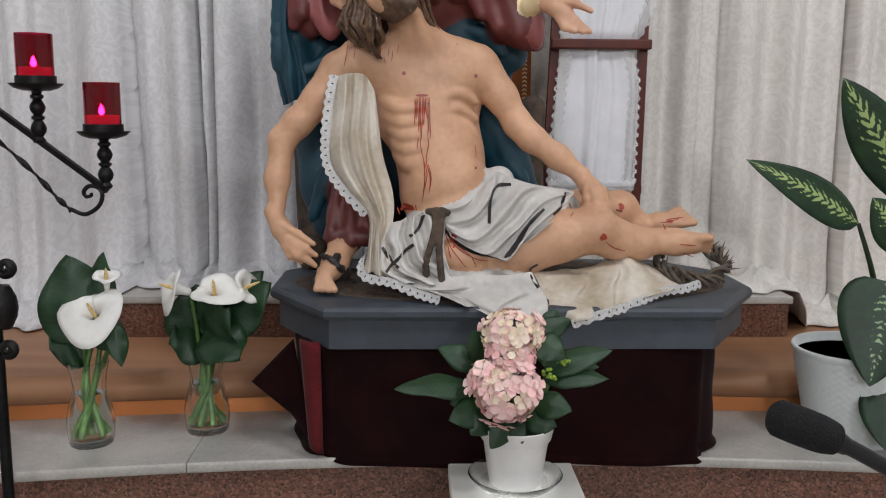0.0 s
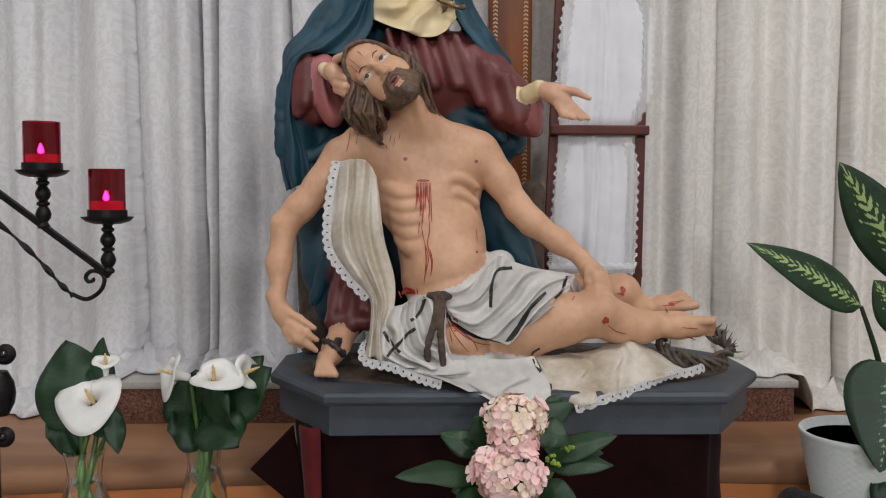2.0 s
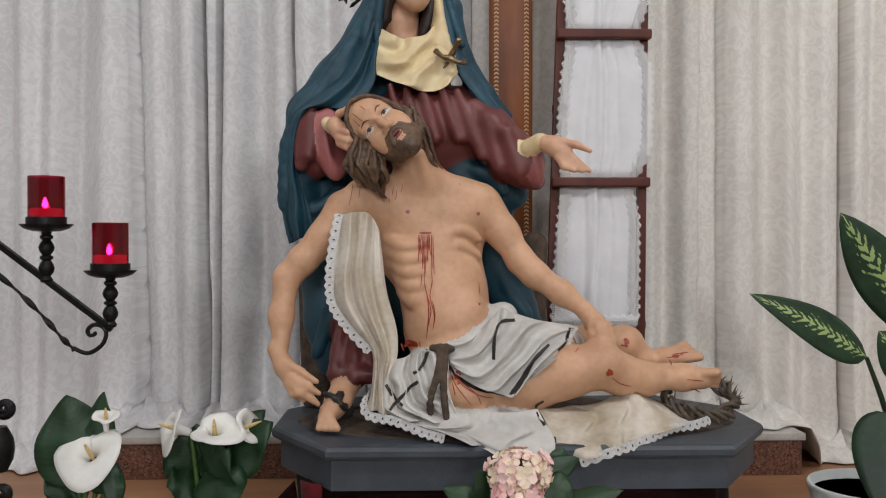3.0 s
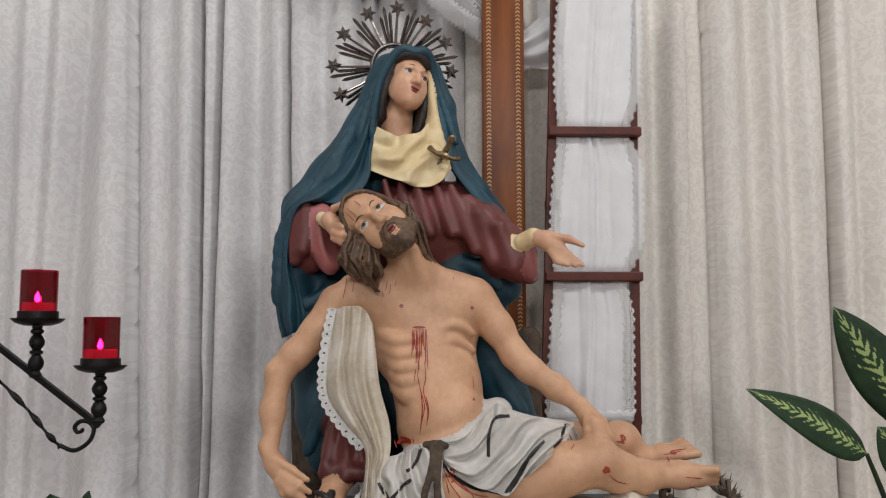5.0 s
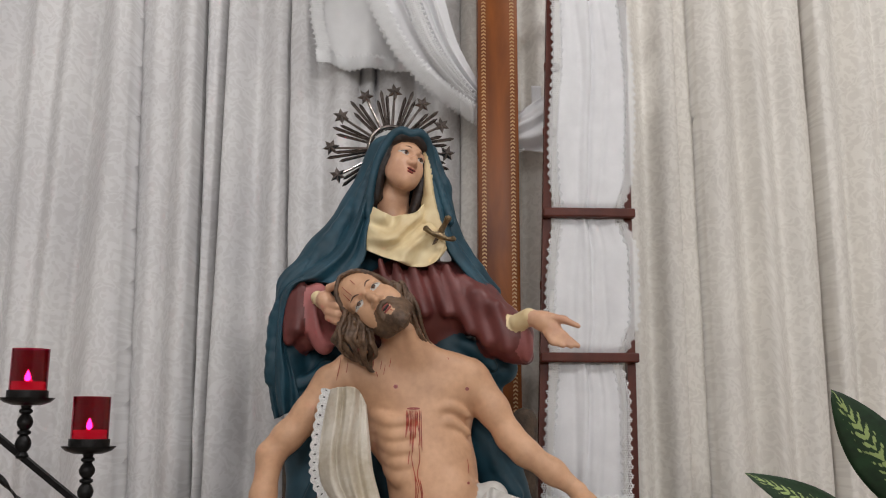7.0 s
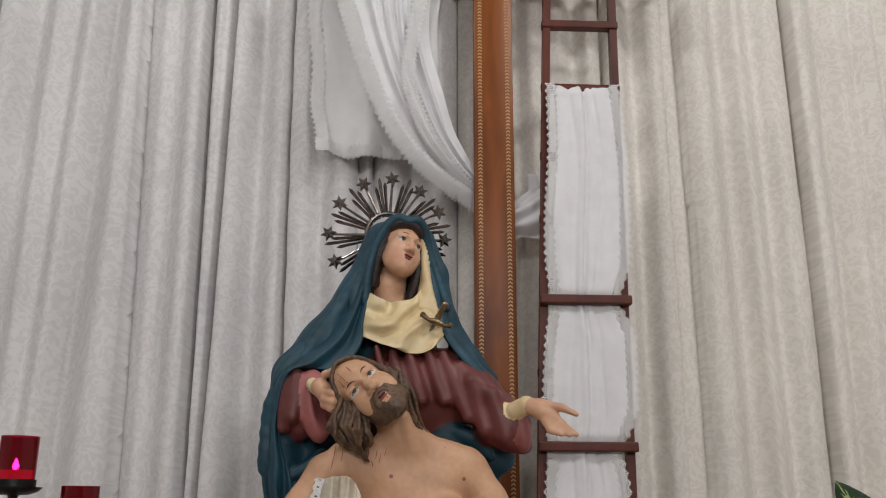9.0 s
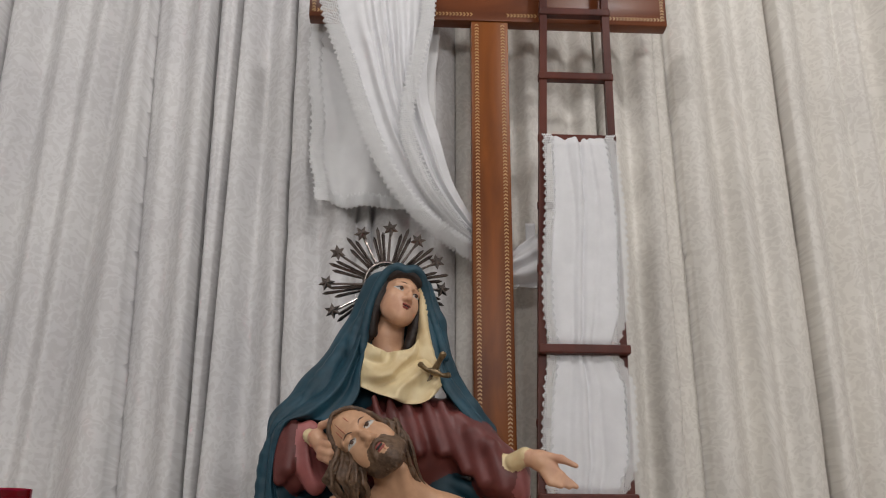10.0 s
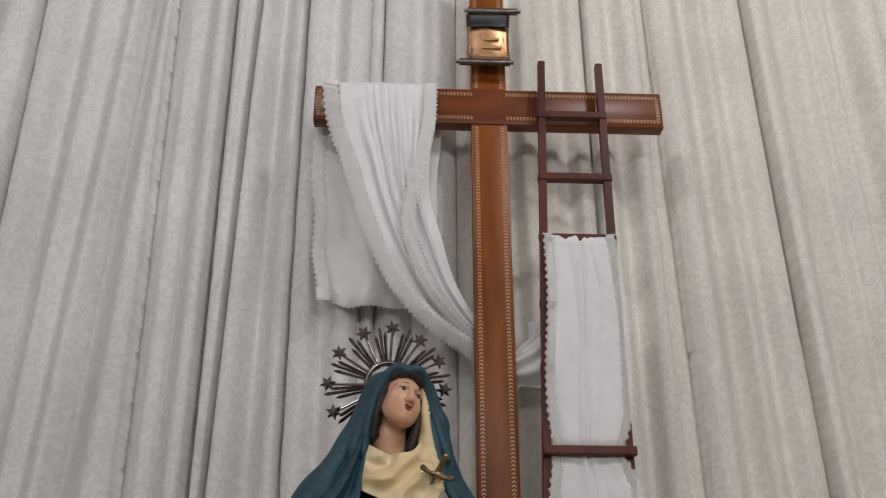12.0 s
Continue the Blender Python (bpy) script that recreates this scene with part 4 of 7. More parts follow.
# mantle folds
for a, b, c in (((-0.091, 2.215, 2.139), (-0.129, 2.205, 2.019), (-0.113, 2.195, 1.909)), ((-0.116, 2.225, 2.082), (-0.185, 2.210, 1.947), (-0.196, 2.190, 1.851)), ((-0.130, 2.225, 2.053), (-0.225, 2.200, 1.902), (-0.290, 2.180, 1.772)),
                ((-0.238, 2.190, 1.872), (-0.317, 2.180, 1.758), (-0.331, 2.180, 1.593)), ((-0.299, 2.180, 1.566), (-0.232, 2.180, 1.593), (-0.193, 2.190, 1.628)), ((-0.314, 2.190, 1.526), (-0.260, 2.190, 1.553), (-0.220, 2.200, 1.567)),
                ((0.196, 2.230, 1.498), (0.215, 2.210, 1.402), (0.268, 2.200, 1.322)), ((0.084, 2.220, 1.694), (0.153, 2.200, 1.678), (0.209, 2.200, 1.629)), ((-0.199, 2.210, 1.395), (-0.226, 2.200, 1.312), (-0.255, 2.200, 1.228))):
    B.curve(BLUE, [0.009, 0.014, 0.010], [a, b, c], 0.012)
# hood rim round the face
B.egg(DARK, (-0.018, 2.190, 2.110), (0.064, 0.062, 0.082), k=0.010, cut=True)
B.curve(BLUE, [0.010, 0.010, 0.010], [(-0.104, 2.190, 2.000), (-0.100, 2.187, 2.060), (-0.088, 2.182, 2.120), (-0.070, 2.175, 2.168), (-0.046, 2.170, 2.204), (-0.020, 2.165, 2.216), (0.001, 2.163, 2.206), (0.026, 2.168, 2.211), (0.046, 2.185, 2.185), (0.060, 2.200, 2.130), (0.084, 2.200, 2.050), (0.104, 2.195, 1.990)], 0.008, n=40)
# gown
B.egg(RED, (0.021, 2.255, 1.783), (0.150, 0.10, 0.125), k=0.03)
B.limb(RED, [0.065, 0.062, 0.050, 0.044], [(0.099, 2.240, 1.824), (0.168, 2.200, 1.776), (0.227, 2.170, 1.724), (0.259, 2.150, 1.702)], 0.02)
B.limb(RED, [0.040, 0.036, 0.018], [(0.213, 2.170, 1.690), (0.257, 2.160, 1.672), (0.285, 2.160, 1.650)], 0.02)
B.egg(RED, (-0.252, 2.185, 1.742), (0.052, 0.045, 0.082), (0, -6, 0), k=0.02)
B.limb(BLUE, [0.05, 0.06], [(-0.296, 2.250, 1.617), (-0.171, 2.270, 1.633)], 0.03)
B.egg(PINK, (-0.209, 2.146, 1.738), (0.040, 0.030, 0.088), (0, -9, 0), k=0.008)
B.egg(PINK, (-0.186, 2.120, 1.738), (0.026, 0.030, 0.066), (0, -9, 0), k=0.012, cut=True)
B.egg(PINK, (0.274, 2.135, 1.692), (0.022, 0.030, 0.058), (0, -12, 0), k=0.008)
for a, b in (((-0.070, 2.165, 1.883), (-0.041, 2.150, 1.756)), ((-0.031, 2.160, 1.875), (-0.011, 2.145, 1.783)), ((0.010, 2.160, 1.868), (0.040, 2.145, 1.755)), ((0.054, 2.160, 1.875), (0.095, 2.150, 1.756)), ((0.093, 2.165, 1.870), (0.149, 2.140, 1.714)),
             ((0.138, 2.165, 1.842), (0.203, 2.125, 1.767)), ((0.163, 2.140, 1.796), (0.189, 2.130, 1.686)), ((-0.286, 2.145, 1.795), (-0.283, 2.140, 1.686)), ((-0.259, 2.145, 1.823), (-0.262, 2.125, 1.711)), ((0.209, 2.120, 1.767), (0.235, 2.120, 1.672))):
    B.limb(RED, [0.007, 0.012], [a, b], 0.030)
# lower gown and sandalled foot
B.limb(RED, [0.055, 0.050, 0.046], [(-0.157, 2.200, 1.298), (-0.161, 2.150, 1.234), (-0.166, 2.130, 1.196)], 0.02)
for a, b in (((-0.185, 2.120, 1.292), (-0.203, 2.090, 1.195)), ((-0.151, 2.110, 1.293), (-0.152, 2.080, 1.189)), ((-0.125, 2.120, 1.278), (-0.117, 2.090, 1.188)), ((-0.189, 2.085, 1.202), (-0.110, 2.085, 1.199))):
    B.limb(RED, [0.010, 0.014], [a, b], 0.018)
B.limb(SKIN, [0.032, 0.030, 0.022], [(-0.173, 2.100, 1.169), (-0.187, 2.060, 1.137), (-0.203, 2.020, 1.120)], 0.014)
for k in range(4):
    B.limb(SKIN, [0.010, 0.008], [(-0.212, 2.020, 1.128), (-0.223 + 0.014 * k, 1.99 - 0.003 * k, 1.092)], 0.006)
B.limb(DARK, 0.0065, [(-0.213, 2.040, 1.160), (-0.194, 2.025, 1.155), (-0.177, 2.020, 1.140), (-0.166, 2.030, 1.128)], 0.004)
B.limb(DARK, 0.0065, [(-0.179, 2.040, 1.159), (-0.183, 2.020, 1.149)], 0.004)
B.limb(DARK, [0.014, 0.016], [(-0.222, 2.020, 1.104), (-0.167, 2.060, 1.116)], 0.006)
# scarf
B.egg(CREAM, (-0.006, 2.225, 1.959), (0.080, 0.052, 0.052), k=0.02)
B.curve(CREAM, [0.006, 0.008, 0.010, 0.012], [(0.034, 2.185, 2.196), (0.042, 2.196, 2.150), (0.046, 2.196, 2.096), (0.056, 2.188, 2.030), (0.078, 2.175, 1.942)], 0.008, n=18)
B.limb(CREAM, [0.010, 0.015, 0.022], [(0.044, 2.206, 2.080), (0.046, 2.202, 2.035), (0.048, 2.190, 1.985)], 0.012)
# hands of the seated figure
B.limb(CREAM, [0.022, 0.021], [(0.260, 2.110, 1.728), (0.282, 2.090, 1.739)], 0.004)
B.limb(SKIN2, [0.017, 0.022, 0.020], [(0.285, 2.085, 1.738), (0.312, 2.075, 1.729), (0.336, 2.070, 1.710)], 0.010)
for a, b, c in (((0.322, 2.065, 1.739), (0.360, 2.055, 1.730), (0.392, 2.050, 1.715)), ((0.335, 2.065, 1.720), (0.359, 2.055, 1.693), (0.391, 2.050, 1.669)), ((0.328, 2.065, 1.707), (0.350, 2.055, 1.684), (0.375, 2.050, 1.668)), ((0.322, 2.065, 1.702), (0.333, 2.055, 1.680), (0.356, 2.045, 1.669))):
    B.limb(SKIN2, [0.0105, 0.009, 0.006], [a, b, c], 0.006)
B.limb(CREAM, [0.016, 0.014], [(-0.215, 2.110, 1.784), (-0.203, 2.100, 1.769)], 0.004)
B.limb(SKIN2, [0.020, 0.022], [(-0.196, 2.085, 1.777), (-0.177, 2.075, 1.753)], 0.008)
for k, (a, b, c) in enumerate((((-0.185, 2.075, 1.802), (-0.164, 2.060, 1.808), (-0.150, 2.060, 1.805)), ((-0.181, 2.060, 1.760), (-0.161, 2.045, 1.756), (-0.143, 2.050, 1.754)), ((-0.183, 2.060, 1.744), (-0.162, 2.045, 1.736), (-0.143, 2.050, 1.737)), ((-0.183, 2.065, 1.732), (-0.164, 2.050, 1.722), (-0.146, 2.055, 1.723)))):
    B.limb(SKIN2, [0.010, 0.009, 0.007], [a, b, c], 0.005)

# reclining figure: trunk
B.egg(SKIN, (0.017, 2.155, 1.552), (0.150, 0.088, 0.115), k=0.03)
B.egg(SKIN, (0.019, 2.147, 1.485), (0.120, 0.084, 0.105), k=0.03)
B.limb(SKIN, [0.105, 0.098, 0.105], [(0.034, 2.150, 1.485), (0.057, 2.130, 1.393), (0.067, 2.110, 1.304)], 0.03, 1.15)
B.egg(SKIN, (-0.053, 2.108, 1.584), (0.078, 0.034, 0.048), (0, 8, 0), k=0.045)
B.egg(SKIN, (0.093, 2.108, 1.591), (0.072, 0.034, 0.048), (0, -8, 0), k=0.045)
B.limb(SKIN, [0.040, 0.035], [(-0.120, 2.120, 1.604), (-0.172, 2.110, 1.584)], 0.03)
B.limb(SKIN, [0.026, 0.020], [(-0.000, 2.100, 1.646), (-0.145, 2.100, 1.630)], 0.03)
B.limb(SKIN, [0.026, 0.020], [(0.033, 2.100, 1.648), (0.147, 2.120, 1.621)], 0.03)
for k in range(5):
    B.curve(SKIN, [0.004, 0.0065, 0.004], [(-0.072 + 0.007 * k, 2.098, 1.509 + 0.004 - 0.030 * k), (-0.036 + 0.005 * k, 2.066, 1.509 - 0.014 - 0.031 * k), (0.011, 2.064, 1.509 - 0.006 - 0.031 * k)], 0.022)
for s in (0, 1, 2):
    B.curve(SKIN, [0.002, 0.0035, 0.002], [(0.059, 2.078, 1.486), (0.098, 2.072, 1.498), (0.142, 2.092, 1.472)] if s == 0 else ([(0.063, 2.072, 1.447), (0.104, 2.078, 1.462), (0.142, 2.092, 1.434)] if s == 1 else [(0.059, 2.074, 1.522), (0.098, 2.074, 1.532), (0.142, 2.094, 1.511)]), 0.016)
B.egg(SKIN, (0.078, 2.055, 1.340), (0.075, 0.035, 0.045), k=0.03)
# neck
B.limb(SKIN, [0.052, 0.046], [(0.016, 2.120, 1.638), (-0.024, 2.090, 1.709)], 0.025)
B.limb(SKIN, [0.010, 0.012], [(0.020, 2.075, 1.641), (-0.000, 2.050, 1.705)], 0.015)
# arms
B.limb(SKIN, [0.046, 0.038, 0.032, 0.029, 0.027, 0.019], [(-0.177, 2.110, 1.580), (-0.222, 2.100, 1.514), (-0.272, 2.090, 1.462), (-0.307, 2.085, 1.422), (-0.318, 2.070, 1.334), (-0.316, 2.050, 1.271)], 0.02)
B.limb(SKIN, [0.019, 0.022, 0.018], [(-0.327, 2.045, 1.260), (-0.304, 2.030, 1.223), (-0.283, 2.020, 1.188)], 0.012)
for a, b, c in (((-0.304, 2.020, 1.237), (-0.265, 2.010, 1.215), (-0.229, 2.000, 1.194)), ((-0.281, 2.010, 1.200), (-0.257, 2.000, 1.173), (-0.226, 2.000, 1.144)), ((-0.286, 2.010, 1.190), (-0.267, 2.000, 1.168), (-0.235, 2.000, 1.150)), ((-0.293, 2.015, 1.186), (-0.282, 2.010, 1.166), (-0.259, 2.010, 1.151)), ((-0.277, 2.010, 1.200), (-0.247, 2.000, 1.182), (-0.224, 2.000, 1.168))):
    B.limb(SKIN, [0.011, 0.009, 0.006], [a, b, c], 0.006)
B.limb(SKIN, [0.043, 0.036, 0.031, 0.030, 0.027, 0.019], [(0.156, 2.130, 1.592), (0.200, 2.120, 1.525), (0.239, 2.110, 1.462), (0.270, 2.100, 1.430), (0.333, 2.085, 1.386), (0.383, 2.070, 1.348)], 0.02)
B.limb(SKIN, [0.020, 0.023, 0.019], [(0.387, 2.065, 1.342), (0.403, 2.050, 1.318), (0.416, 2.040, 1.294)], 0.012)
for a, b, c in (((0.392, 2.030, 1.321), (0.390, 2.020, 1.296), (0.396, 2.020, 1.272)), ((0.426, 2.030, 1.315), (0.435, 2.020, 1.283), (0.422, 2.020, 1.251)), ((0.415, 2.020, 1.309), (0.422, 2.010, 1.278), (0.407, 2.010, 1.250)), ((0.403, 2.020, 1.316), (0.409, 2.010, 1.284), (0.399, 2.010, 1.262))):
    B.limb(SKIN, [0.012, 0.010, 0.007], [a, b, c], 0.006)
# legs
B.limb(SKIN, [0.085, 0.072, 0.058, 0.050, 0.044, 0.036, 0.026], [(0.089, 2.070, 1.158), (0.218, 2.040, 1.176), (0.332, 2.020, 1.212), (0.408, 2.010, 1.226), (0.456, 2.020, 1.205), (0.517, 2.030, 1.193), (0.573, 2.040, 1.199)], 0.02)
B.egg(SKIN, (0.419, 1.990, 1.232), (0.034, 0.03, 0.030), k=0.02)
B.limb(SKIN, [0.028, 0.030, 0.026], [(0.565, 2.040, 1.196), (0.601, 2.030, 1.196), (0.643, 2.030, 1.194)], 0.014)
for root, tip, r in (((0.638, 2.015, 1.207), (0.671, 2.000, 1.211), 0.0115), ((0.640, 2.019, 1.200), (0.677, 2.008, 1.200), 0.0085), ((0.641, 2.023, 1.192), (0.677, 2.016, 1.189), 0.0080), ((0.643, 2.027, 1.185), (0.677, 2.024, 1.177), 0.0075)):
    B.limb(SKIN, [r, r * 0.9], [root, tip], 0.005)
B.limb(SKIN, [0.070, 0.052, 0.045, 0.036, 0.026], [(0.230, 2.160, 1.219), (0.394, 2.150, 1.249), (0.491, 2.140, 1.257), (0.531, 2.140, 1.216), (0.579, 2.140, 1.209)], 0.02)
B.egg(SKIN, (0.492, 2.120, 1.266), (0.030, 0.03, 0.028), k=0.02)
B.limb(SKIN, [0.026, 0.027, 0.022], [(0.565, 2.140, 1.209), (0.590, 2.130, 1.225), (0.623, 2.120, 1.232)], 0.014)
for root, tip, r in (((0.612, 2.110, 1.225), (0.663, 2.100, 1.233), 0.0110), ((0.613, 2.118, 1.231), (0.658, 2.112, 1.240), 0.0085), ((0.613, 2.126, 1.237), (0.652, 2.124, 1.247), 0.0080), ((0.614, 2.134, 1.244), (0.647, 2.136, 1.255), 0.0075), ((0.614, 2.142, 1.250), (0.642, 2.148, 1.262), 0.0070)):
    B.limb(SKIN, [r, r * 0.9], [root, tip], 0.005)

# loincloth and winding sheet
STROKES, SPOTS = [], []
B.limb(WHITE, [0.036, 0.066, 0.066], [(0.194, 2.080, 1.330), (0.088, 2.060, 1.226), (-0.017, 2.050, 1.174)], 0.025)
B.limb(WHITE, [0.070, 0.062, 0.042], [(0.088, 2.070, 1.231), (0.219, 2.060, 1.252), (0.336, 2.090, 1.269)], 0.025)
B.limb(WHITE, [0.030, 0.028, 0.028, 0.02], [(-0.055, 2.020, 1.159), (0.035, 1.990, 1.126), (0.148, 1.970, 1.110), (0.250, 1.970, 1.104)], 0.02)
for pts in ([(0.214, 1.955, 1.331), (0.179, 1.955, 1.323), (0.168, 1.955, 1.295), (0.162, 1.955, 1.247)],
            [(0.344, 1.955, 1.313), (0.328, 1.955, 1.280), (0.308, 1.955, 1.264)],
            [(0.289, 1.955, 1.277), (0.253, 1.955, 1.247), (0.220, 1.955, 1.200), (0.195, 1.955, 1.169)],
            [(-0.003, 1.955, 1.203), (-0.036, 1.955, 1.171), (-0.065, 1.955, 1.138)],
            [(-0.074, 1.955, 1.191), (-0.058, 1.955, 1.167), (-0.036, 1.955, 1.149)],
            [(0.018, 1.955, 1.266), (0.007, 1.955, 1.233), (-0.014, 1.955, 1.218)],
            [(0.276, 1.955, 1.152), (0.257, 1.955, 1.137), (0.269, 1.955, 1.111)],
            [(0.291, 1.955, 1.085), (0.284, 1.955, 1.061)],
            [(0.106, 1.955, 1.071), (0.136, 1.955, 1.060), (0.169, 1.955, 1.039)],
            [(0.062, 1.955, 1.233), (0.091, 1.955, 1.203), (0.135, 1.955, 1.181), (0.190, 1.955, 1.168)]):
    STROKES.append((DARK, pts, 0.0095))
B.egg(SKIN, (0.104, 1.975, 1.167), (0.055, 0.028, 0.035), (0, 15, 0), k=0.015)
# rope belt
for pts in ([(0.046, 1.965, 1.276), (0.040, 1.945, 1.222), (0.024, 1.935, 1.168), (0.024, 1.935, 1.136)], [(0.059, 1.965, 1.276), (0.052, 1.940, 1.198), (0.058, 1.930, 1.125)], [(0.028, 1.968, 1.272), (0.071, 1.965, 1.270)]):
    B.curve(EARTH, 0.0075, pts, 0.004, n=10)
# wounds
for pts, w in (([(-0.154, 2.070, 1.643), (-0.157, 2.070, 1.615), (-0.162, 2.070, 1.588)], 0.0022),
               ([(-0.137, 2.070, 1.635), (-0.138, 2.070, 1.620), (-0.141, 2.070, 1.605)], 0.0022),
               ([(-0.077, 2.070, 1.648), (-0.079, 2.070, 1.628), (-0.081, 2.070, 1.609)], 0.0022),
               ([(-0.060, 2.070, 1.635), (-0.061, 2.070, 1.624), (-0.063, 2.070, 1.613)], 0.0022),
               ([(-0.052, 2.070, 1.626), (-0.053, 2.070, 1.613), (-0.056, 2.070, 1.601)], 0.0022),
               ([(-0.039, 2.070, 1.639), (-0.040, 2.070, 1.629), (-0.043, 2.070, 1.619)], 0.0022),
               ([(-0.073, 2.070, 1.609), (-0.070, 2.070, 1.603), (-0.069, 2.070, 1.596)], 0.0022),
               ([(0.092, 2.070, 1.644), (0.094, 2.070, 1.640), (0.094, 2.070, 1.637)], 0.0022),
               ([(0.137, 2.070, 1.414), (0.139, 2.070, 1.399), (0.139, 2.070, 1.383)], 0.0022),
               ([(-0.002, 2.050, 1.522), (-0.001, 2.050, 1.491), (-0.003, 2.050, 1.460)], 0.0042),
               ([(0.001, 2.050, 1.522), (0.001, 2.050, 1.497), (0.002, 2.050, 1.472)], 0.0030),
               ([(0.005, 2.050, 1.522), (0.003, 2.050, 1.497), (0.007, 2.050, 1.472)], 0.0030),
               ([(0.008, 2.050, 1.522), (0.008, 2.050, 1.483), (0.007, 2.050, 1.443)], 0.0042),
               ([(0.011, 2.050, 1.522), (0.011, 2.050, 1.476), (0.012, 2.050, 1.430)], 0.0030),
               ([(0.015, 2.050, 1.522), (0.015, 2.050, 1.476), (0.013, 2.050, 1.430)], 0.0030),
               ([(0.018, 2.050, 1.522), (0.019, 2.050, 1.491), (0.018, 2.050, 1.460)], 0.0042),
               ([(0.021, 2.050, 1.522), (0.022, 2.050, 1.501), (0.019, 2.050, 1.480)], 0.0030),
               ([(0.024, 2.050, 1.522), (0.023, 2.050, 1.497), (0.027, 2.050, 1.472)], 0.0030),
               ([(0.028, 2.050, 1.522), (0.028, 2.050, 1.483), (0.029, 2.050, 1.443)], 0.0042),
               ([(0.031, 2.050, 1.522), (0.032, 2.050, 1.476), (0.034, 2.050, 1.430)], 0.0030),
               ([(0.014, 2.050, 1.440), (0.011, 2.050, 1.416), (0.018, 2.050, 1.382), (0.026, 2.050, 1.349), (0.018, 2.050, 1.308), (0.016, 2.050, 1.285)], 0.0026),
               ([(0.026, 2.050, 1.449), (0.029, 2.050, 1.415), (0.024, 2.050, 1.382), (0.033, 2.050, 1.341), (0.030, 2.050, 1.307)], 0.0026),
               ([(0.006, 2.050, 1.432), (0.003, 2.050, 1.403)], 0.0026),
               ([(0.060, 2.000, 1.242), (0.075, 2.000, 1.200), (0.093, 2.000, 1.174), (0.114, 2.000, 1.148)], 0.0034),
               ([(0.067, 2.000, 1.223), (0.093, 2.000, 1.193), (0.131, 2.000, 1.170), (0.164, 2.000, 1.161)], 0.0034),
               ([(0.063, 2.000, 1.234), (0.086, 2.000, 1.204), (0.123, 2.000, 1.174), (0.135, 2.000, 1.149)], 0.0034),
               ([(0.072, 2.000, 1.197), (0.078, 2.000, 1.170)], 0.0034),
               ([(-0.041, 2.000, 1.279), (-0.035, 2.000, 1.262)], 0.0034),
               ([(-0.026, 2.000, 1.275), (-0.021, 2.000, 1.264)], 0.0034),
               ([(-0.011, 2.000, 1.277), (-0.005, 2.000, 1.264)], 0.0034),
               ([(0.000, 2.000, 1.279), (0.002, 2.000, 1.266)], 0.0034),
               ([(0.422, 2.000, 1.208), (0.445, 2.000, 1.191), (0.472, 2.000, 1.184)], 0.0034),
               ([(0.466, 2.000, 1.275), (0.474, 2.000, 1.260)], 0.0034),
               ([(0.346, 2.000, 1.298), (0.358, 2.000, 1.275), (0.345, 2.000, 1.260)], 0.0034),
               ([(0.554, 2.000, 1.245), (0.572, 2.000, 1.247), (0.595, 2.000, 1.253)], 0.0034),
               ([(0.561, 2.000, 1.242), (0.569, 2.000, 1.227)], 0.0034),
               ([(0.572, 2.000, 1.253), (0.606, 2.000, 1.257)], 0.0034),
               ([(0.600, 2.000, 1.196), (0.642, 2.000, 1.191)], 0.0034),
               ([(0.612, 2.000, 1.174), (0.635, 2.000, 1.166)], 0.0034),
               ([(0.018, 2.000, 1.383), (0.021, 2.000, 1.342), (0.016, 2.000, 1.290)], 0.0034),
               ([(0.029, 2.000, 1.372), (0.035, 2.000, 1.342), (0.031, 2.000, 1.311)], 0.0034)):
    STROKES.append((BLOOD, pts, w))
SPOTS += [(LIP, (0.014, 2.060, 1.526), 0.0160, 0.0030), (PINK, (-0.027, 2.080, 1.575), 0.0055, 0.0050), (PINK, (0.137, 2.090, 1.571), 0.0048, 0.0045), (LIP, (-0.027, 2.080, 1.575), 0.0030, 0.0030), (LIP, (0.137, 2.050, 1.364), 0.0030, 0.0032), (BLOOD, (0.417, 1.970, 1.218), 0.0110, 0.0130), (BLOOD, (0.486, 2.100, 1.271), 0.0100, 0.0120), (BLOOD, (-0.019, 2.030, 1.270), 0.0200, 0.0100), (BLOOD, (0.605, 2.100, 1.236), 0.0140, 0.0060), (BLOOD, (0.084, 1.950, 1.208), 0.0100, 0.0200)]
V1, Q1, P1 = body.skin()

extra_v, extra_q, extra_p = [], [], []
# heads, carved finer
def jp(x, y, z):
    return tuple(J @ Vector((x, y, z)))


def turned(x=0, y=0, z=0):
    e = (J.to_quaternion().to_matrix() @ Euler((radians(x), radians(y), radians(z))).to_matrix()).to_euler()
    return tuple(math.degrees(a) for a in e)


def add_mesh(tint, geo):
    k = len(extra_v)
    extra_v.extend(geo[0])
    extra_p.extend([tint] * len(geo[0]))
    extra_q.extend([[i + k for i in q] for q in geo[1] if len(q) == 4])


def bead(tint, centre, radii):
    """A small painted oval on a head."""
    n, m = 16, 9
    V = [jp(centre[0] + radii[0] * math.sin(math.pi * (j + 0.02) / (m - 0.96)) * math.cos(2 * math.pi * i / n), centre[1] + radii[1] * math.sin(math.pi * (j + 0.02) / (m - 0.96)) * math.sin(2 * math.pi * i / n), centre[2] + radii[2] * math.cos(math.pi * (j + 0.02) / (m - 0.96))) for j in range(m) for i in range(n)]
    add_mesh(tint, (V, [[j * n + i, j * n + (i + 1) % n, (j + 1) * n + (i + 1) % n, (j + 1) * n + i] for j in range(m - 1) for i in range(n)]))


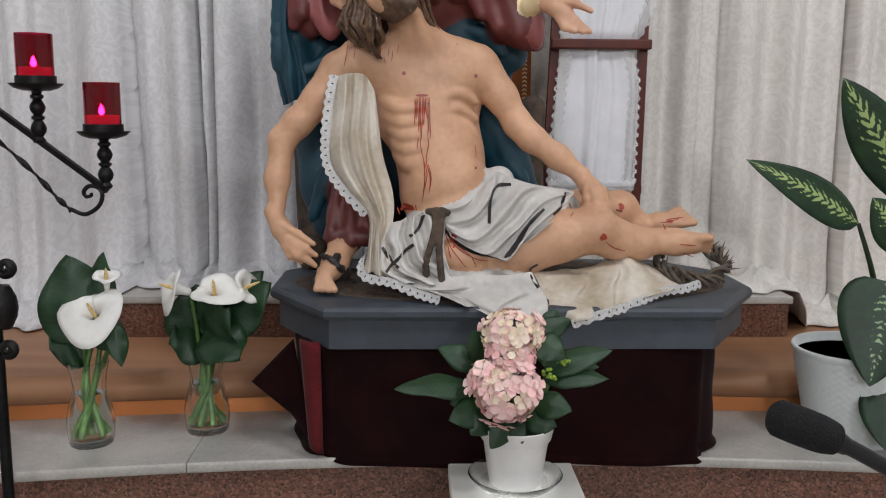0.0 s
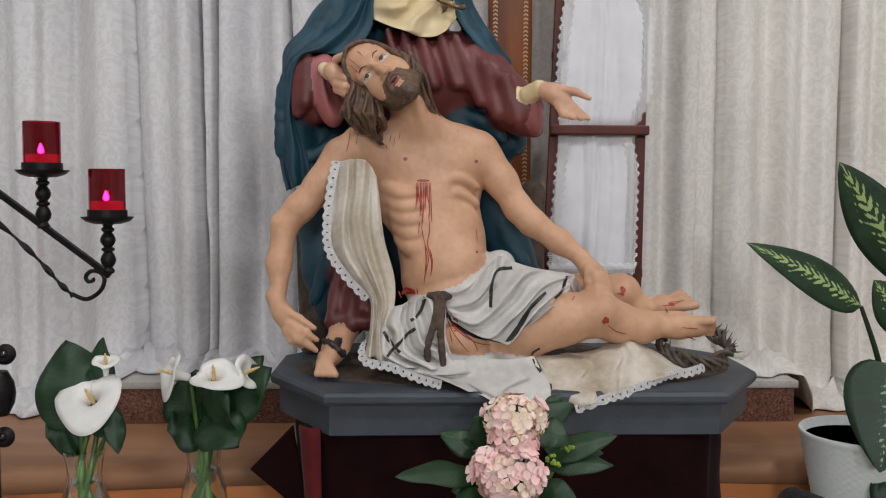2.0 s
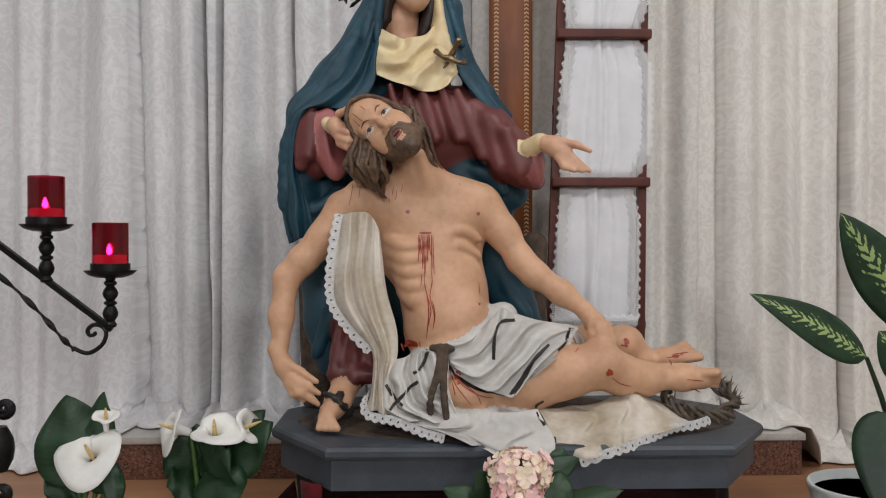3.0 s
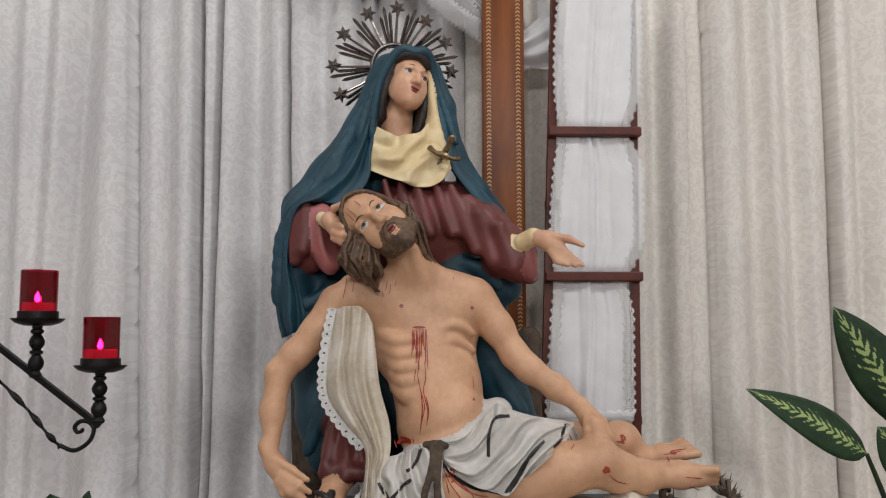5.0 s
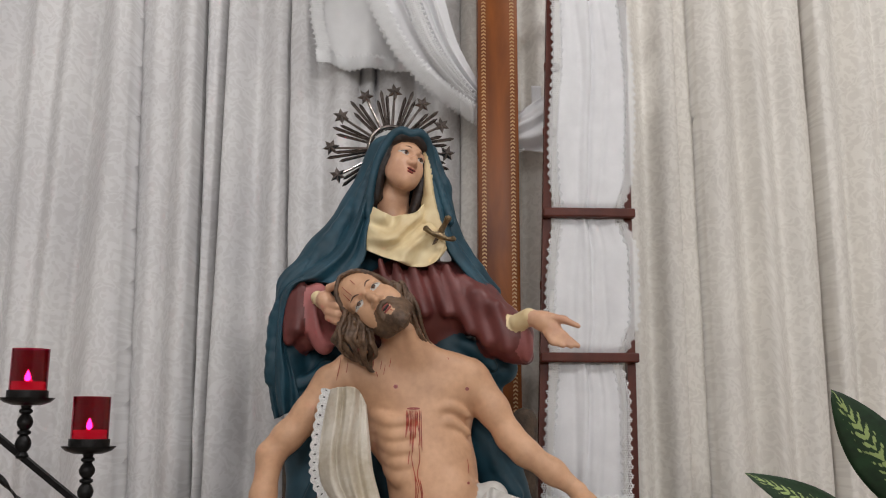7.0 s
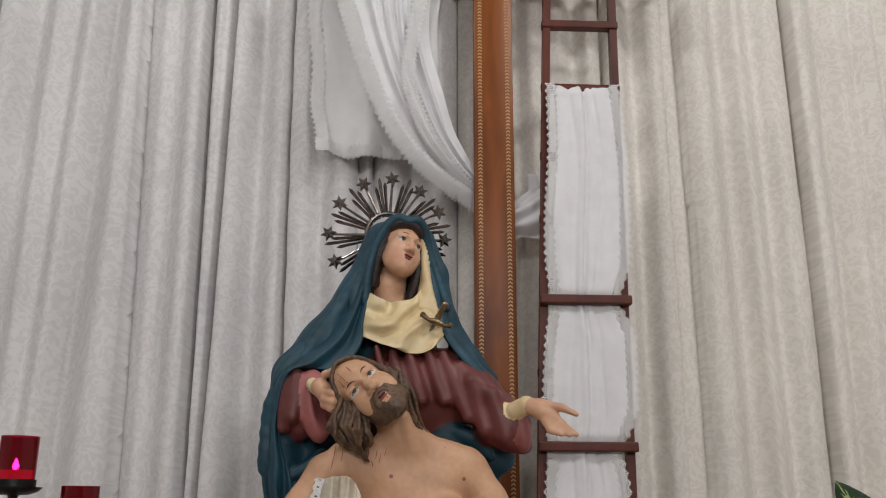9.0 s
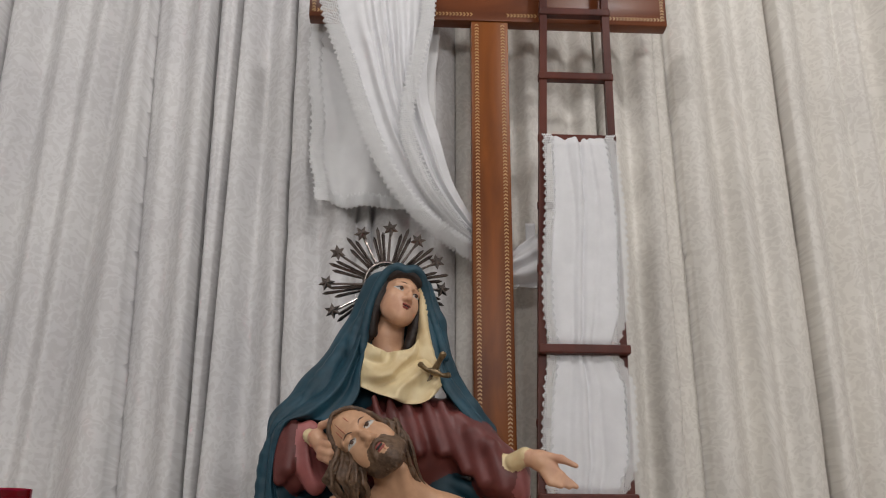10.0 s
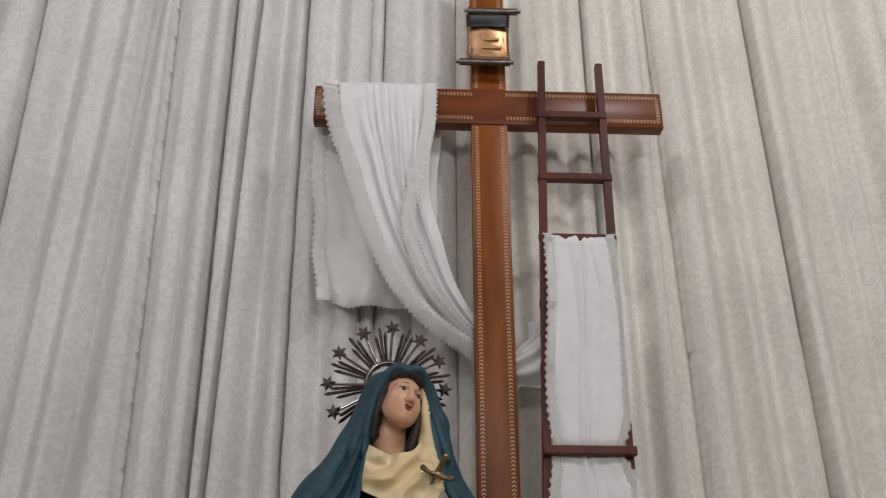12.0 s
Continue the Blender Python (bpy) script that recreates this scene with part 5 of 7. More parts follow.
def thread(tint, pts, radii):
    add_mesh(tint, tube(spline([jp(*p) for p in pts], 14), [r * J.to_scale().x for r in radii], 6))


def carve_face(H, skin, narrow=1.0, low=1.0, eye=1.0):
    """A life-like face in life-size measures, scaled and turned by J; eyes at the height of the origin."""
    S = J.to_scale().x

    def egg(c, r, k, paint=skin, cut=False):
        H.egg(paint, jp(*c), tuple(q * S for q in r), turned(), k * S, cut)

    def bars(rr, pts, k, paint=skin):
        H.limb(paint, [q * S for q in rr], [jp(*p) for p in pts], k * S)
    egg((0, 0.005, 0.035), (0.068, 0.085, 0.080), 0.02)
    egg((0, -0.028, -0.030 * low), (0.052 * narrow, 0.056, 0.068 * low), 0.03)
    egg((0, -0.072, -0.104 * low), (0.015, 0.013, 0.013), 0.03)
    egg((0, -0.080, -0.060), (0.022, 0.013, 0.016), 0.02)
    bars([0.007, 0.0082, 0.0105], [(0, -0.083, 0.008), (0, -0.098, -0.016), (0, -0.107, -0.036)], 0.012)
    for s in (-1, 1):
        bars([0.016, 0.016, 0.015], [(s * 0.040 * narrow, -0.008, -0.048), (s * 0.029 * narrow, -0.042, -0.086 * low), (0, -0.064, -0.102 * low)], 0.04)
        egg((s * 0.034 * narrow, -0.058, -0.036), (0.023, 0.021, 0.025), 0.04)
        bars([0.009, 0.008], [(s * 0.012, -0.080, 0.020), (s * 0.042, -0.066, 0.017)], 0.02)
        egg((s * 0.012, -0.094, -0.040), (0.0075, 0.010, 0.0065), 0.008)
    for s in (-1, 1):
        egg((s * 0.031, -0.094, 0.002), (0.019, 0.018, 0.011), 0.012, cut=True)
    for s in (-1, 1):
        egg((s * 0.031, -0.0675, 0.0), (0.0125 * eye, 0.0140, 0.0115 * eye), 0.002, WHITE)
        egg((s * 0.031, -0.0685, 0.0118), (0.0160, 0.0145, 0.0068), 0.004)
        egg((s * 0.031, -0.0675, -0.0120), (0.0160, 0.0140, 0.0062), 0.004)


# reclining head, tilted far back
J = Matrix.Translation((-0.093, 2.005, 1.775)) @ Euler((radians(-20), radians(-52), radians(8)), "XYZ").to_matrix().to_4x4() @ Matrix.Scale(0.84, 4) @ Matrix.Translation((0, 0.078, 0))
H = Carving(0.0019)
carve_face(H, SKIN)
for s in (-1, 1):
    bead(BROW, (s * 0.031 - 0.001, -0.0800, 0.0022), (0.0062, 0.0030, 0.0055))
    thread(DARK, [(s * 0.0175, -0.0765, 0.0020), (s * 0.031, -0.0845, 0.0056), (s * 0.046, -0.0725, 0.0015)], [0.0008, 0.0013, 0.0007])
    thread(BROW, [(s * 0.012, -0.0905, 0.016), (s * 0.028, -0.0850, 0.026), (s * 0.050, -0.0660, 0.022)], [0.0015, 0.0022, 0.0010])
    H.curve(HAIR, [0.0035, 0.0050, 0.0045], [jp(s * 0.003, -0.0960, -0.054), jp(s * 0.016, -0.0910, -0.060), jp(s * 0.027, -0.0800, -0.080)], 0.004)
    H.limb(HAIR, [0.010, 0.014, 0.016], [jp(s * 0.056, -0.008, -0.035), jp(s * 0.040, -0.044, -0.094), jp(0, -0.074, -0.116)], 0.010)
bead(LIP, (0, -0.0930, -0.0640), (0.017, 0.0060, 0.0040))
bead(LIP, (0, -0.0900, -0.0745), (0.015, 0.0070, 0.0048))
bead(DARK, (0, -0.0945, -0.0690), (0.0125, 0.0045, 0.0035))
rnd = random.Random(21)
for k in range(70):
    a = rnd.uniform(-1, 1)
    b = rnd.uniform(0, 1)
    p = Vector((a * 0.050, -0.026 - 0.050 * (1 - a * a) - 0.004 * b, -0.078 - 0.036 * (1 - a * a) - 0.014 * b + 0.016 * abs(a)))
    H.limb(HAIR, [0.0052, 0.0030], [jp(*p), jp(*(p + Vector((rnd.uniform(-0.008, 0.008), -0.006, -0.012))))], 0.002)
H.egg(HAIR, jp(0, 0.032, 0.050), tuple(q * 0.84 for q in (0.074, 0.080, 0.076)), turned(), 0.006)
for s in (-1, 1):
    for k in range(12):
        q = k / 11
        root = (s * 0.003, -0.060 + 0.075 * q, 0.104 + 0.016 * q)
        H.curve(HAIR, [0.0042, 0.0062, 0.0050], [jp(*root), jp(s * (0.042 + 0.010 * q), -0.054 + 0.075 * q, 0.082), jp(s * (0.066 + 0.006 * q), -0.034 + 0.062 * q + 0.005 * math.sin(k * 2.3), 0.036), jp(s * 0.074, -0.012 + 0.045 * q, -0.010), jp(s * 0.070, 0.0 + 0.03 * q, -0.055)], 0.002, n=16)
LOCKS = [((-0.139, 2.040, 1.740), (-0.146, 2.030, 1.701), (-0.151, 2.035, 1.664), (-0.132, 2.050, 1.642)), ((-0.126, 2.030, 1.727), (-0.127, 2.015, 1.681), (-0.115, 2.030, 1.651), (-0.097, 2.050, 1.624)), ((-0.113, 2.030, 1.714), (-0.099, 2.015, 1.674), (-0.102, 2.030, 1.644), (-0.080, 2.055, 1.610)),
         ((-0.145, 2.040, 1.716), (-0.158, 2.040, 1.680), (-0.140, 2.050, 1.652), (-0.117, 2.060, 1.634)), ((-0.102, 2.030, 1.701), (-0.084, 2.020, 1.669), (-0.082, 2.040, 1.645), (-0.088, 2.060, 1.622)),
         ((-0.024, 2.070, 1.805), (-0.005, 2.060, 1.757), (0.010, 2.065, 1.719), (0.036, 2.090, 1.682)), ((-0.034, 2.080, 1.815), (-0.003, 2.070, 1.785), (0.020, 2.075, 1.727), (0.048, 2.100, 1.672)), ((-0.011, 2.070, 1.775), (0.004, 2.070, 1.725), (0.019, 2.075, 1.694), (0.033, 2.090, 1.670))]
for m, lock in enumerate(LOCKS):
    for q in range(9):
        rnd = random.Random(m * 17 + q)
        dx, dy, ph = rnd.uniform(-0.014, 0.014), rnd.uniform(-0.014, 0.006), rnd.uniform(0, 1.5)
        fine = spline(lock, 16)
        strand = [tuple(p + Vector((dx * (1 - 0.5 * i / 15) + 0.004 * math.sin(i * 0.8 + ph), dy, 0.003 * math.sin(i * 1.1 + ph)))) for i, p in enumerate(fine)]
        H.limb(HAIR, [0.0046 - 0.00016 * i for i in range(16)], strand, 0.0025)
for a, b in (((-0.022, -0.078, 0.072), (-0.026, -0.084, 0.030)), ((-0.034, -0.072, 0.060), (-0.040, -0.070, 0.012)), ((0.006, -0.082, 0.066), (0.004, -0.086, 0.044)), ((-0.046, -0.060, 0.030), (-0.052, -0.052, -0.020)), ((0.004, -0.096, -0.080), (0.006, -0.090, -0.104))):
    thread(BLOOD, [a, tuple((Vector(a) + Vector(b)) / 2), b], [0.0009, 0.0013, 0.0008])
V2, Q2, P2 = H.skin()
# the seated figure's face, raised and turned to her left
J = Matrix.Translation((0.007, 2.163, 2.149)) @ Euler((radians(-5), radians(19), radians(29)), "XYZ").to_matrix().to_4x4() @ Matrix.Scale(0.73, 4) @ Matrix.Translation((0, 0.078, 0))
H = Carving(0.0019)
carve_face(H, SKIN2, 0.96, 0.90, 0.92)
for s in (-1, 1):
    bead(BROW, (s * 0.031 + 0.0012, -0.0800, 0.0010), (0.0066, 0.0030, 0.0064))
    thread(DARK, [(s * 0.0175, -0.0765, 0.0020), (s * 0.031, -0.0850, 0.0060), (s * 0.046, -0.0725, 0.0015)], [0.0010, 0.0016, 0.0009])
    thread(BROW, [(s * 0.012, -0.0895, 0.019), (s * 0.028, -0.0850, 0.025), (s * 0.048, -0.0670, 0.020)], [0.0009, 0.0015, 0.0007])
bead(LIP, (-0.006, -0.0985, -0.0600), (0.011, 0.0060, 0.0042))
bead(LIP, (0.006, -0.0985, -0.0600), (0.011, 0.0060, 0.0042))
bead(LIP, (0, -0.0955, -0.0690), (0.0125, 0.0075, 0.0050))
bead(DARK, (0, -0.1010, -0.0642), (0.010, 0.0035, 0.0016))
H.limb(SKIN2, [0.036, 0.040, 0.050], [(-0.030, 2.230, 2.105), (-0.045, 2.238, 2.052), (-0.045, 2.250, 2.005)], 0.012)
for pts in ([(-0.052, 2.196, 2.196), (-0.076, 2.198, 2.140), (-0.088, 2.204, 2.090), (-0.092, 2.208, 2.040)], [(-0.042, 2.186, 2.196), (-0.064, 2.186, 2.155), (-0.076, 2.192, 2.100), (-0.084, 2.200, 2.050)], [(-0.048, 2.180, 2.190), (-0.018, 2.170, 2.202), (0.012, 2.170, 2.200), (0.036, 2.186, 2.178)],
            [(0.034, 2.200, 2.160), (0.032, 2.206, 2.105), (0.020, 2.210, 2.050), (0.008, 2.212, 2.015)], [(0.038, 2.206, 2.140), (0.026, 2.212, 2.080), (0.012, 2.214, 2.020)]):
    H.curve(DARKHAIR, [0.011, 0.015, 0.012], pts, 0.003, n=14)
V3, Q3, P3 = H.skin()
V2, Q2, P2 = np.concatenate([V2, V3]), np.concatenate([Q2, Q3 + len(V2)]), np.concatenate([P2, P3])


# thin carved cloth, with real thickness
def cloth(tint, rows, folds, nu=40, nv=60, thick=0.005, amp=0.006, seed=0, slant=0.0, rim=None):
    """A sheet through rows of points (each from one edge to the other) with rounded folds running down it."""
    lines = [spline(r, nu + 1) for r in rows]
    cols = [spline([l[i] for l in lines], nv + 1) for i in range(nu + 1)]
    k = len(extra_v)
    for back in (0, 1):
        for j in range(nv + 1):
            for i in range(nu + 1):
                p = cols[i][j]
                u, v = i / nu, j / nv
                w = folds * (u + slant * v) + 0.5 * noise.noise((u * 2, v * 2.5, seed))
                f = amp * (math.sin(2 * math.pi * w) + 0.35 * math.sin(4.3 * math.pi * w + 1.3)) * min(1, 4 * u, 4 * (1 - u)) + amp * 0.8 * noise.noise((u * 4, v * 3, seed + 5))
                extra_v.append((p.x, p.y - f + back * thick, p.z))
                extra_p.append(rim if rim is not None and (i < 2 or i > nu - 2) else tint)
    n1 = (nu + 1) * (nv + 1)
    for j in range(nv):
        for i in range(nu):
            q = [k + j * (nu + 1) + i, k + j * (nu + 1) + i + 1, k + (j + 1) * (nu + 1) + i + 1, k + (j + 1) * (nu + 1) + i]
            extra_q.append(q)
            extra_q.append([x + n1 for x in reversed(q)])
    edge = [j * (nu + 1) for j in range(nv + 1)], [j * (nu + 1) + nu for j in range(nv + 1)], list(range(nu + 1)), [nv * (nu + 1) + i for i in range(nu + 1)]
    for e in edge:
        for m in range(len(e) - 1):
            extra_q.append([k + e[m], k + e[m + 1], k + e[m + 1] + n1, k + e[m] + n1])


def lace_edge(pts, out, width=0.020, n=110):
    """A scalloped lace hem with small open rounds, standing off an edge."""
    line = spline(pts, n)
    o = Vector(out)
    for back in (0, 1):
        k0 = len(extra_v)
        for i, p in enumerate(line):
            t = (line[min(i + 1, n - 1)] - line[max(i - 1, 0)]).normalized()
            s = (o - t * o.dot(t)).normalized()
            sc = width * (0.72 + 0.28 * abs(math.sin(i * math.pi / 6)))
            for q in (-0.15, 0.25, 0.5, 0.75, 1.0):
                r = p + s * sc * q
                bump = 0.0012 * (1 if (i // 2 + int(q * 4)) % 2 else -1)
                extra_v.append((r.x, r.y - 0.002 + bump + back * 0.004, r.z))
                extra_p.append(LACE if (i % 6 not in (2, 3) or q not in (0.5,)) else DARK)
        for i in range(n - 1):
            for j in range(4):
                q = [k0 + i * 5 + j, k0 + i * 5 + j + 1, k0 + (i + 1) * 5 + j + 1, k0 + (i + 1) * 5 + j]
                extra_q.append(q if not back else q[::-1])


# veil that falls from the arm to the ground
cloth(BEIGE, [((-0.173, 2.035, 1.568), (-0.143, 2.015, 1.573), (-0.112, 2.020, 1.568), (-0.091, 2.040, 1.533)), ((-0.187, 2.025, 1.505), (-0.142, 2.005, 1.505), (-0.105, 2.010, 1.493), (-0.083, 2.030, 1.467)), ((-0.194, 2.020, 1.429), (-0.152, 2.000, 1.430), (-0.105, 2.005, 1.417), (-0.073, 2.020, 1.391)),
              ((-0.191, 2.020, 1.372), (-0.149, 2.000, 1.367), (-0.099, 2.000, 1.342), (-0.052, 2.010, 1.316)), ((-0.154, 2.020, 1.314), (-0.124, 2.000, 1.310), (-0.086, 1.995, 1.291), (-0.048, 2.000, 1.266)), ((-0.109, 2.020, 1.263), (-0.092, 2.000, 1.259), (-0.073, 1.990, 1.248), (-0.054, 1.990, 1.228)),
              ((-0.105, 2.000, 1.201), (-0.092, 1.985, 1.201), (-0.077, 1.980, 1.198), (-0.064, 1.980, 1.192)), ((-0.117, 1.975, 1.135), (-0.091, 1.965, 1.131), (-0.066, 1.955, 1.126), (-0.041, 1.955, 1.122))], 2.3, 48, 90, amp=0.012, seed=2)
lace_edge([(-0.174, 2.032, 1.568), (-0.186, 2.022, 1.505), (-0.194, 2.017, 1.429), (-0.189, 2.017, 1.369), (-0.154, 2.017, 1.315), (-0.106, 2.020, 1.263)], (-1, 0, -0.5))
lace_edge([(-0.102, 1.995, 1.196), (-0.114, 1.980, 1.166), (-0.110, 1.968, 1.133), (-0.053, 1.945, 1.124), (0.009, 1.920, 1.104), (0.055, 1.900, 1.094)], (-0.4, 0, -1))
# winding sheet spread over the ground and the edge of the base
cloth(BEIGE, [((0.266, 2.000, 1.130), (0.360, 2.020, 1.133), (0.450, 2.020, 1.157), (0.487, 2.010, 1.164), (0.572, 2.030, 1.125)), ((0.279, 1.955, 1.104), (0.363, 1.965, 1.111), (0.439, 1.965, 1.130), (0.492, 1.975, 1.148), (0.583, 2.000, 1.113)),
              ((0.280, 1.915, 1.084), (0.355, 1.920, 1.089), (0.432, 1.930, 1.106), (0.498, 1.945, 1.121), (0.599, 1.985, 1.106)), ((0.292, 1.872, 1.069), (0.347, 1.872, 1.068), (0.410, 1.885, 1.084), (0.479, 1.915, 1.096), (0.602, 1.975, 1.105)),
              ((0.303, 1.858, 1.056), (0.345, 1.858, 1.051), (0.406, 1.862, 1.071), (0.458, 1.880, 1.082), (0.607, 1.970, 1.104))], 3.4, 70, 40, amp=0.014, seed=6, slant=-0.25)
lace_edge([(0.332, 1.853, 1.052), (0.405, 1.858, 1.075), (0.457, 1.876, 1.086), (0.510, 1.915, 1.097), (0.557, 1.950, 1.105), (0.610, 1.970, 1.107), (0.646, 1.980, 1.117)], (0.3, 0, -1))
cloth(WHITE, [((-0.053, 1.965, 1.137), (0.034, 1.950, 1.133), (0.146, 1.945, 1.134), (0.259, 1.950, 1.140)), ((-0.041, 1.945, 1.122), (0.046, 1.925, 1.111), (0.157, 1.918, 1.112), (0.269, 1.925, 1.119)), ((-0.003, 1.925, 1.111), (0.070, 1.900, 1.100), (0.167, 1.888, 1.093), (0.283, 1.895, 1.097)), ((0.058, 1.895, 1.097), (0.117, 1.872, 1.081), (0.188, 1.860, 1.072), (0.285, 1.866, 1.076)), ((0.094, 1.885, 1.092), (0.140, 1.860, 1.070), (0.200, 1.853, 1.057), (0.278, 1.855, 1.057))], 2.4, 60, 40, amp=0.014, seed=4, slant=0.5)
# loincloth, in deep folds
cloth(WHITE, [((-0.057, 2.005, 1.242), (-0.016, 1.990, 1.254), (0.021, 1.985, 1.267), (0.066, 1.990, 1.280)), ((-0.079, 1.985, 1.197), (-0.035, 1.965, 1.207), (0.015, 1.955, 1.221), (0.065, 1.965, 1.238)), ((-0.089, 1.975, 1.148), (-0.041, 1.955, 1.152), (0.009, 1.943, 1.160), (0.065, 1.955, 1.183)), ((-0.053, 1.960, 1.119), (-0.009, 1.935, 1.118), (0.040, 1.925, 1.118), (0.083, 1.930, 1.125))], 3.3, 60, 60, amp=0.016, seed=12, slant=-0.5)
cloth(WHITE, [((0.057, 1.992, 1.279), (0.116, 1.990, 1.290), (0.164, 2.010, 1.335), (0.188, 2.020, 1.356), (0.224, 2.020, 1.328)), ((0.062, 1.980, 1.262), (0.128, 1.968, 1.263), (0.185, 1.975, 1.294), (0.249, 1.990, 1.318), (0.355, 2.050, 1.313)), ((0.067, 1.975, 1.243), (0.133, 1.955, 1.227), (0.208, 1.955, 1.252), (0.272, 1.970, 1.282), (0.356, 2.030, 1.299)),
              ((0.072, 1.970, 1.229), (0.139, 1.948, 1.199), (0.214, 1.945, 1.216), (0.272, 1.960, 1.246), (0.341, 2.015, 1.275)), ((0.078, 1.968, 1.216), (0.146, 1.945, 1.182), (0.204, 1.938, 1.171), (0.252, 1.950, 1.215), (0.322, 2.000, 1.256))], 2.2, 80, 70, amp=0.015, seed=14, slant=1.5)
# scarf
cloth(CREAM, [((-0.096, 2.195, 2.029), (-0.063, 2.172, 2.006), (-0.029, 2.167, 2.000), (0.015, 2.178, 2.009), (0.038, 2.185, 2.040)), ((-0.105, 2.182, 1.985), (-0.057, 2.160, 1.959), (-0.015, 2.152, 1.948), (0.033, 2.162, 1.967), (0.071, 2.175, 1.970)),
              ((-0.109, 2.178, 1.944), (-0.056, 2.150, 1.915), (-0.001, 2.140, 1.904), (0.047, 2.150, 1.916), (0.089, 2.172, 1.941)), ((-0.108, 2.178, 1.913), (-0.056, 2.150, 1.888), (0.006, 2.138, 1.867), (0.061, 2.148, 1.875), (0.096, 2.172, 1.920))], 1.7, 50, 40, amp=0.010, seed=8, slant=1.2)
# mantle over the shoulders
cloth(BLUE, [((-0.103, 2.235, 2.144), (-0.091, 2.215, 2.146), (-0.077, 2.195, 2.140)), ((-0.149, 2.235, 2.077), (-0.115, 2.200, 2.061), (-0.089, 2.190, 2.037)), ((-0.201, 2.225, 1.987), (-0.141, 2.180, 1.970), (-0.104, 2.172, 1.954)), ((-0.262, 2.215, 1.912), (-0.181, 2.165, 1.896), (-0.110, 2.160, 1.884)),
             ((-0.319, 2.200, 1.848), (-0.246, 2.145, 1.844), (-0.162, 2.145, 1.826)), ((-0.325, 2.185, 1.787), (-0.300, 2.145, 1.802), (-0.252, 2.140, 1.819)), ((-0.329, 2.180, 1.689), (-0.311, 2.150, 1.693), (-0.292, 2.145, 1.700)), ((-0.332, 2.180, 1.580), (-0.302, 2.150, 1.585), (-0.269, 2.150, 1.605)), ((-0.316, 2.180, 1.501), (-0.288, 2.155, 1.512), (-0.249, 2.160, 1.536))], 2.2, 40, 100, amp=0.010, seed=3, thick=0.008)
cloth(BLUE, [((0.044, 2.200, 2.172), (0.055, 2.215, 2.177), (0.068, 2.240, 2.174)), ((0.058, 2.190, 2.075), (0.078, 2.200, 2.070), (0.093, 2.225, 2.062)), ((0.077, 2.180, 1.986), (0.097, 2.190, 1.974), (0.110, 2.215, 1.965)), ((0.096, 2.170, 1.913), (0.127, 2.175, 1.907), (0.148, 2.200, 1.902)), ((0.137, 2.160, 1.855), (0.165, 2.160, 1.851), (0.189, 2.180, 1.844)), ((0.184, 2.145, 1.800), (0.202, 2.145, 1.804), (0.220, 2.160, 1.802))], 1.2, 20, 60, amp=0.004, seed=5, thick=0.008)

# thin paint that follows the carved surface
AV = np.concatenate([V1, V2, np.array(extra_v)])
AQ = np.concatenate([Q1, Q2 + len(V1), np.array(extra_q) + len(V1) + len(V2)])
carved = BVHTree.FromPolygons(AV.tolist(), AQ.tolist())


def on_surface(x, z, fallback):
    hit = carved.ray_cast(Vector((x, 1.0, z)), Vector((0, 1, 0)))[0]
    return (x, (hit.y if hit and abs(hit.y - fallback) < 0.09 else fallback) - 0.0014, z)


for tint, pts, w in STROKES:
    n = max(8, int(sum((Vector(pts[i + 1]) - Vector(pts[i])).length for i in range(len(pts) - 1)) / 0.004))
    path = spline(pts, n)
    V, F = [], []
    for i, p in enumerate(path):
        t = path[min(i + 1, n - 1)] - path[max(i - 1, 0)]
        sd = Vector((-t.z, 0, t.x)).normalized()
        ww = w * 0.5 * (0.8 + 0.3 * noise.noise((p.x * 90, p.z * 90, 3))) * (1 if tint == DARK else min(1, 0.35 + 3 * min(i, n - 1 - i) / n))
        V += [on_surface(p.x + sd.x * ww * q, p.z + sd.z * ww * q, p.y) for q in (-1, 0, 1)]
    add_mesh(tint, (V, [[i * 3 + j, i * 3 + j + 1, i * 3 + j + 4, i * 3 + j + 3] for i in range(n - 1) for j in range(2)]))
for tint, c, rx, rz in SPOTS:
    V = []
    for q in (0.02, 0.5, 1.0):
        for i in range(18):
            a = 2 * math.pi * i / 18
            r = q * (0.75 + (0.5 * noise.noise((c[0] * 50 + 1.5 * math.cos(a), 1.5 * math.sin(a), c[2] * 50)) if tint == BLOOD else 0.25))
            V.append(on_surface(c[0] + rx * r * math.cos(a), c[2] + rz * r * math.sin(a), c[1]))
    add_mesh(tint, (V, [[j * 18 + i, j * 18 + (i + 1) % 18, (j + 1) * 18 + (i + 1) % 18, (j + 1) * 18 + i] for j in range(2) for i in range(18)]))


V = np.concatenate([V1, V2, np.array(extra_v)])
Q = np.concatenate([Q1, Q2 + len(V1), np.array(extra_q) + len(V1) + len(V2)])
P = np.concatenate([P1, P2, np.array(extra_p, dtype=np.int8)])
me = bpy.data.meshes.new("pieta_statue")
me.from_pydata(V.tolist(), [], Q.tolist())
for p in PAINTS:
    me.materials.append(p)
fp = P[Q]
face_paint = np.where(fp[:, 0] == fp[:, 1], fp[:, 0], np.where(fp[:, 1] == fp[:, 2], fp[:, 1], np.where(fp[:, 2] == fp[:, 3], fp[:, 2], fp[:, 0])))
me.polygons.foreach_set("material_index", face_paint.astype(np.int32))
me.polygons.foreach_set("use_smooth", np.ones(len(Q), dtype=bool))
bm = bmesh.new()
bm.from_mesh(me)
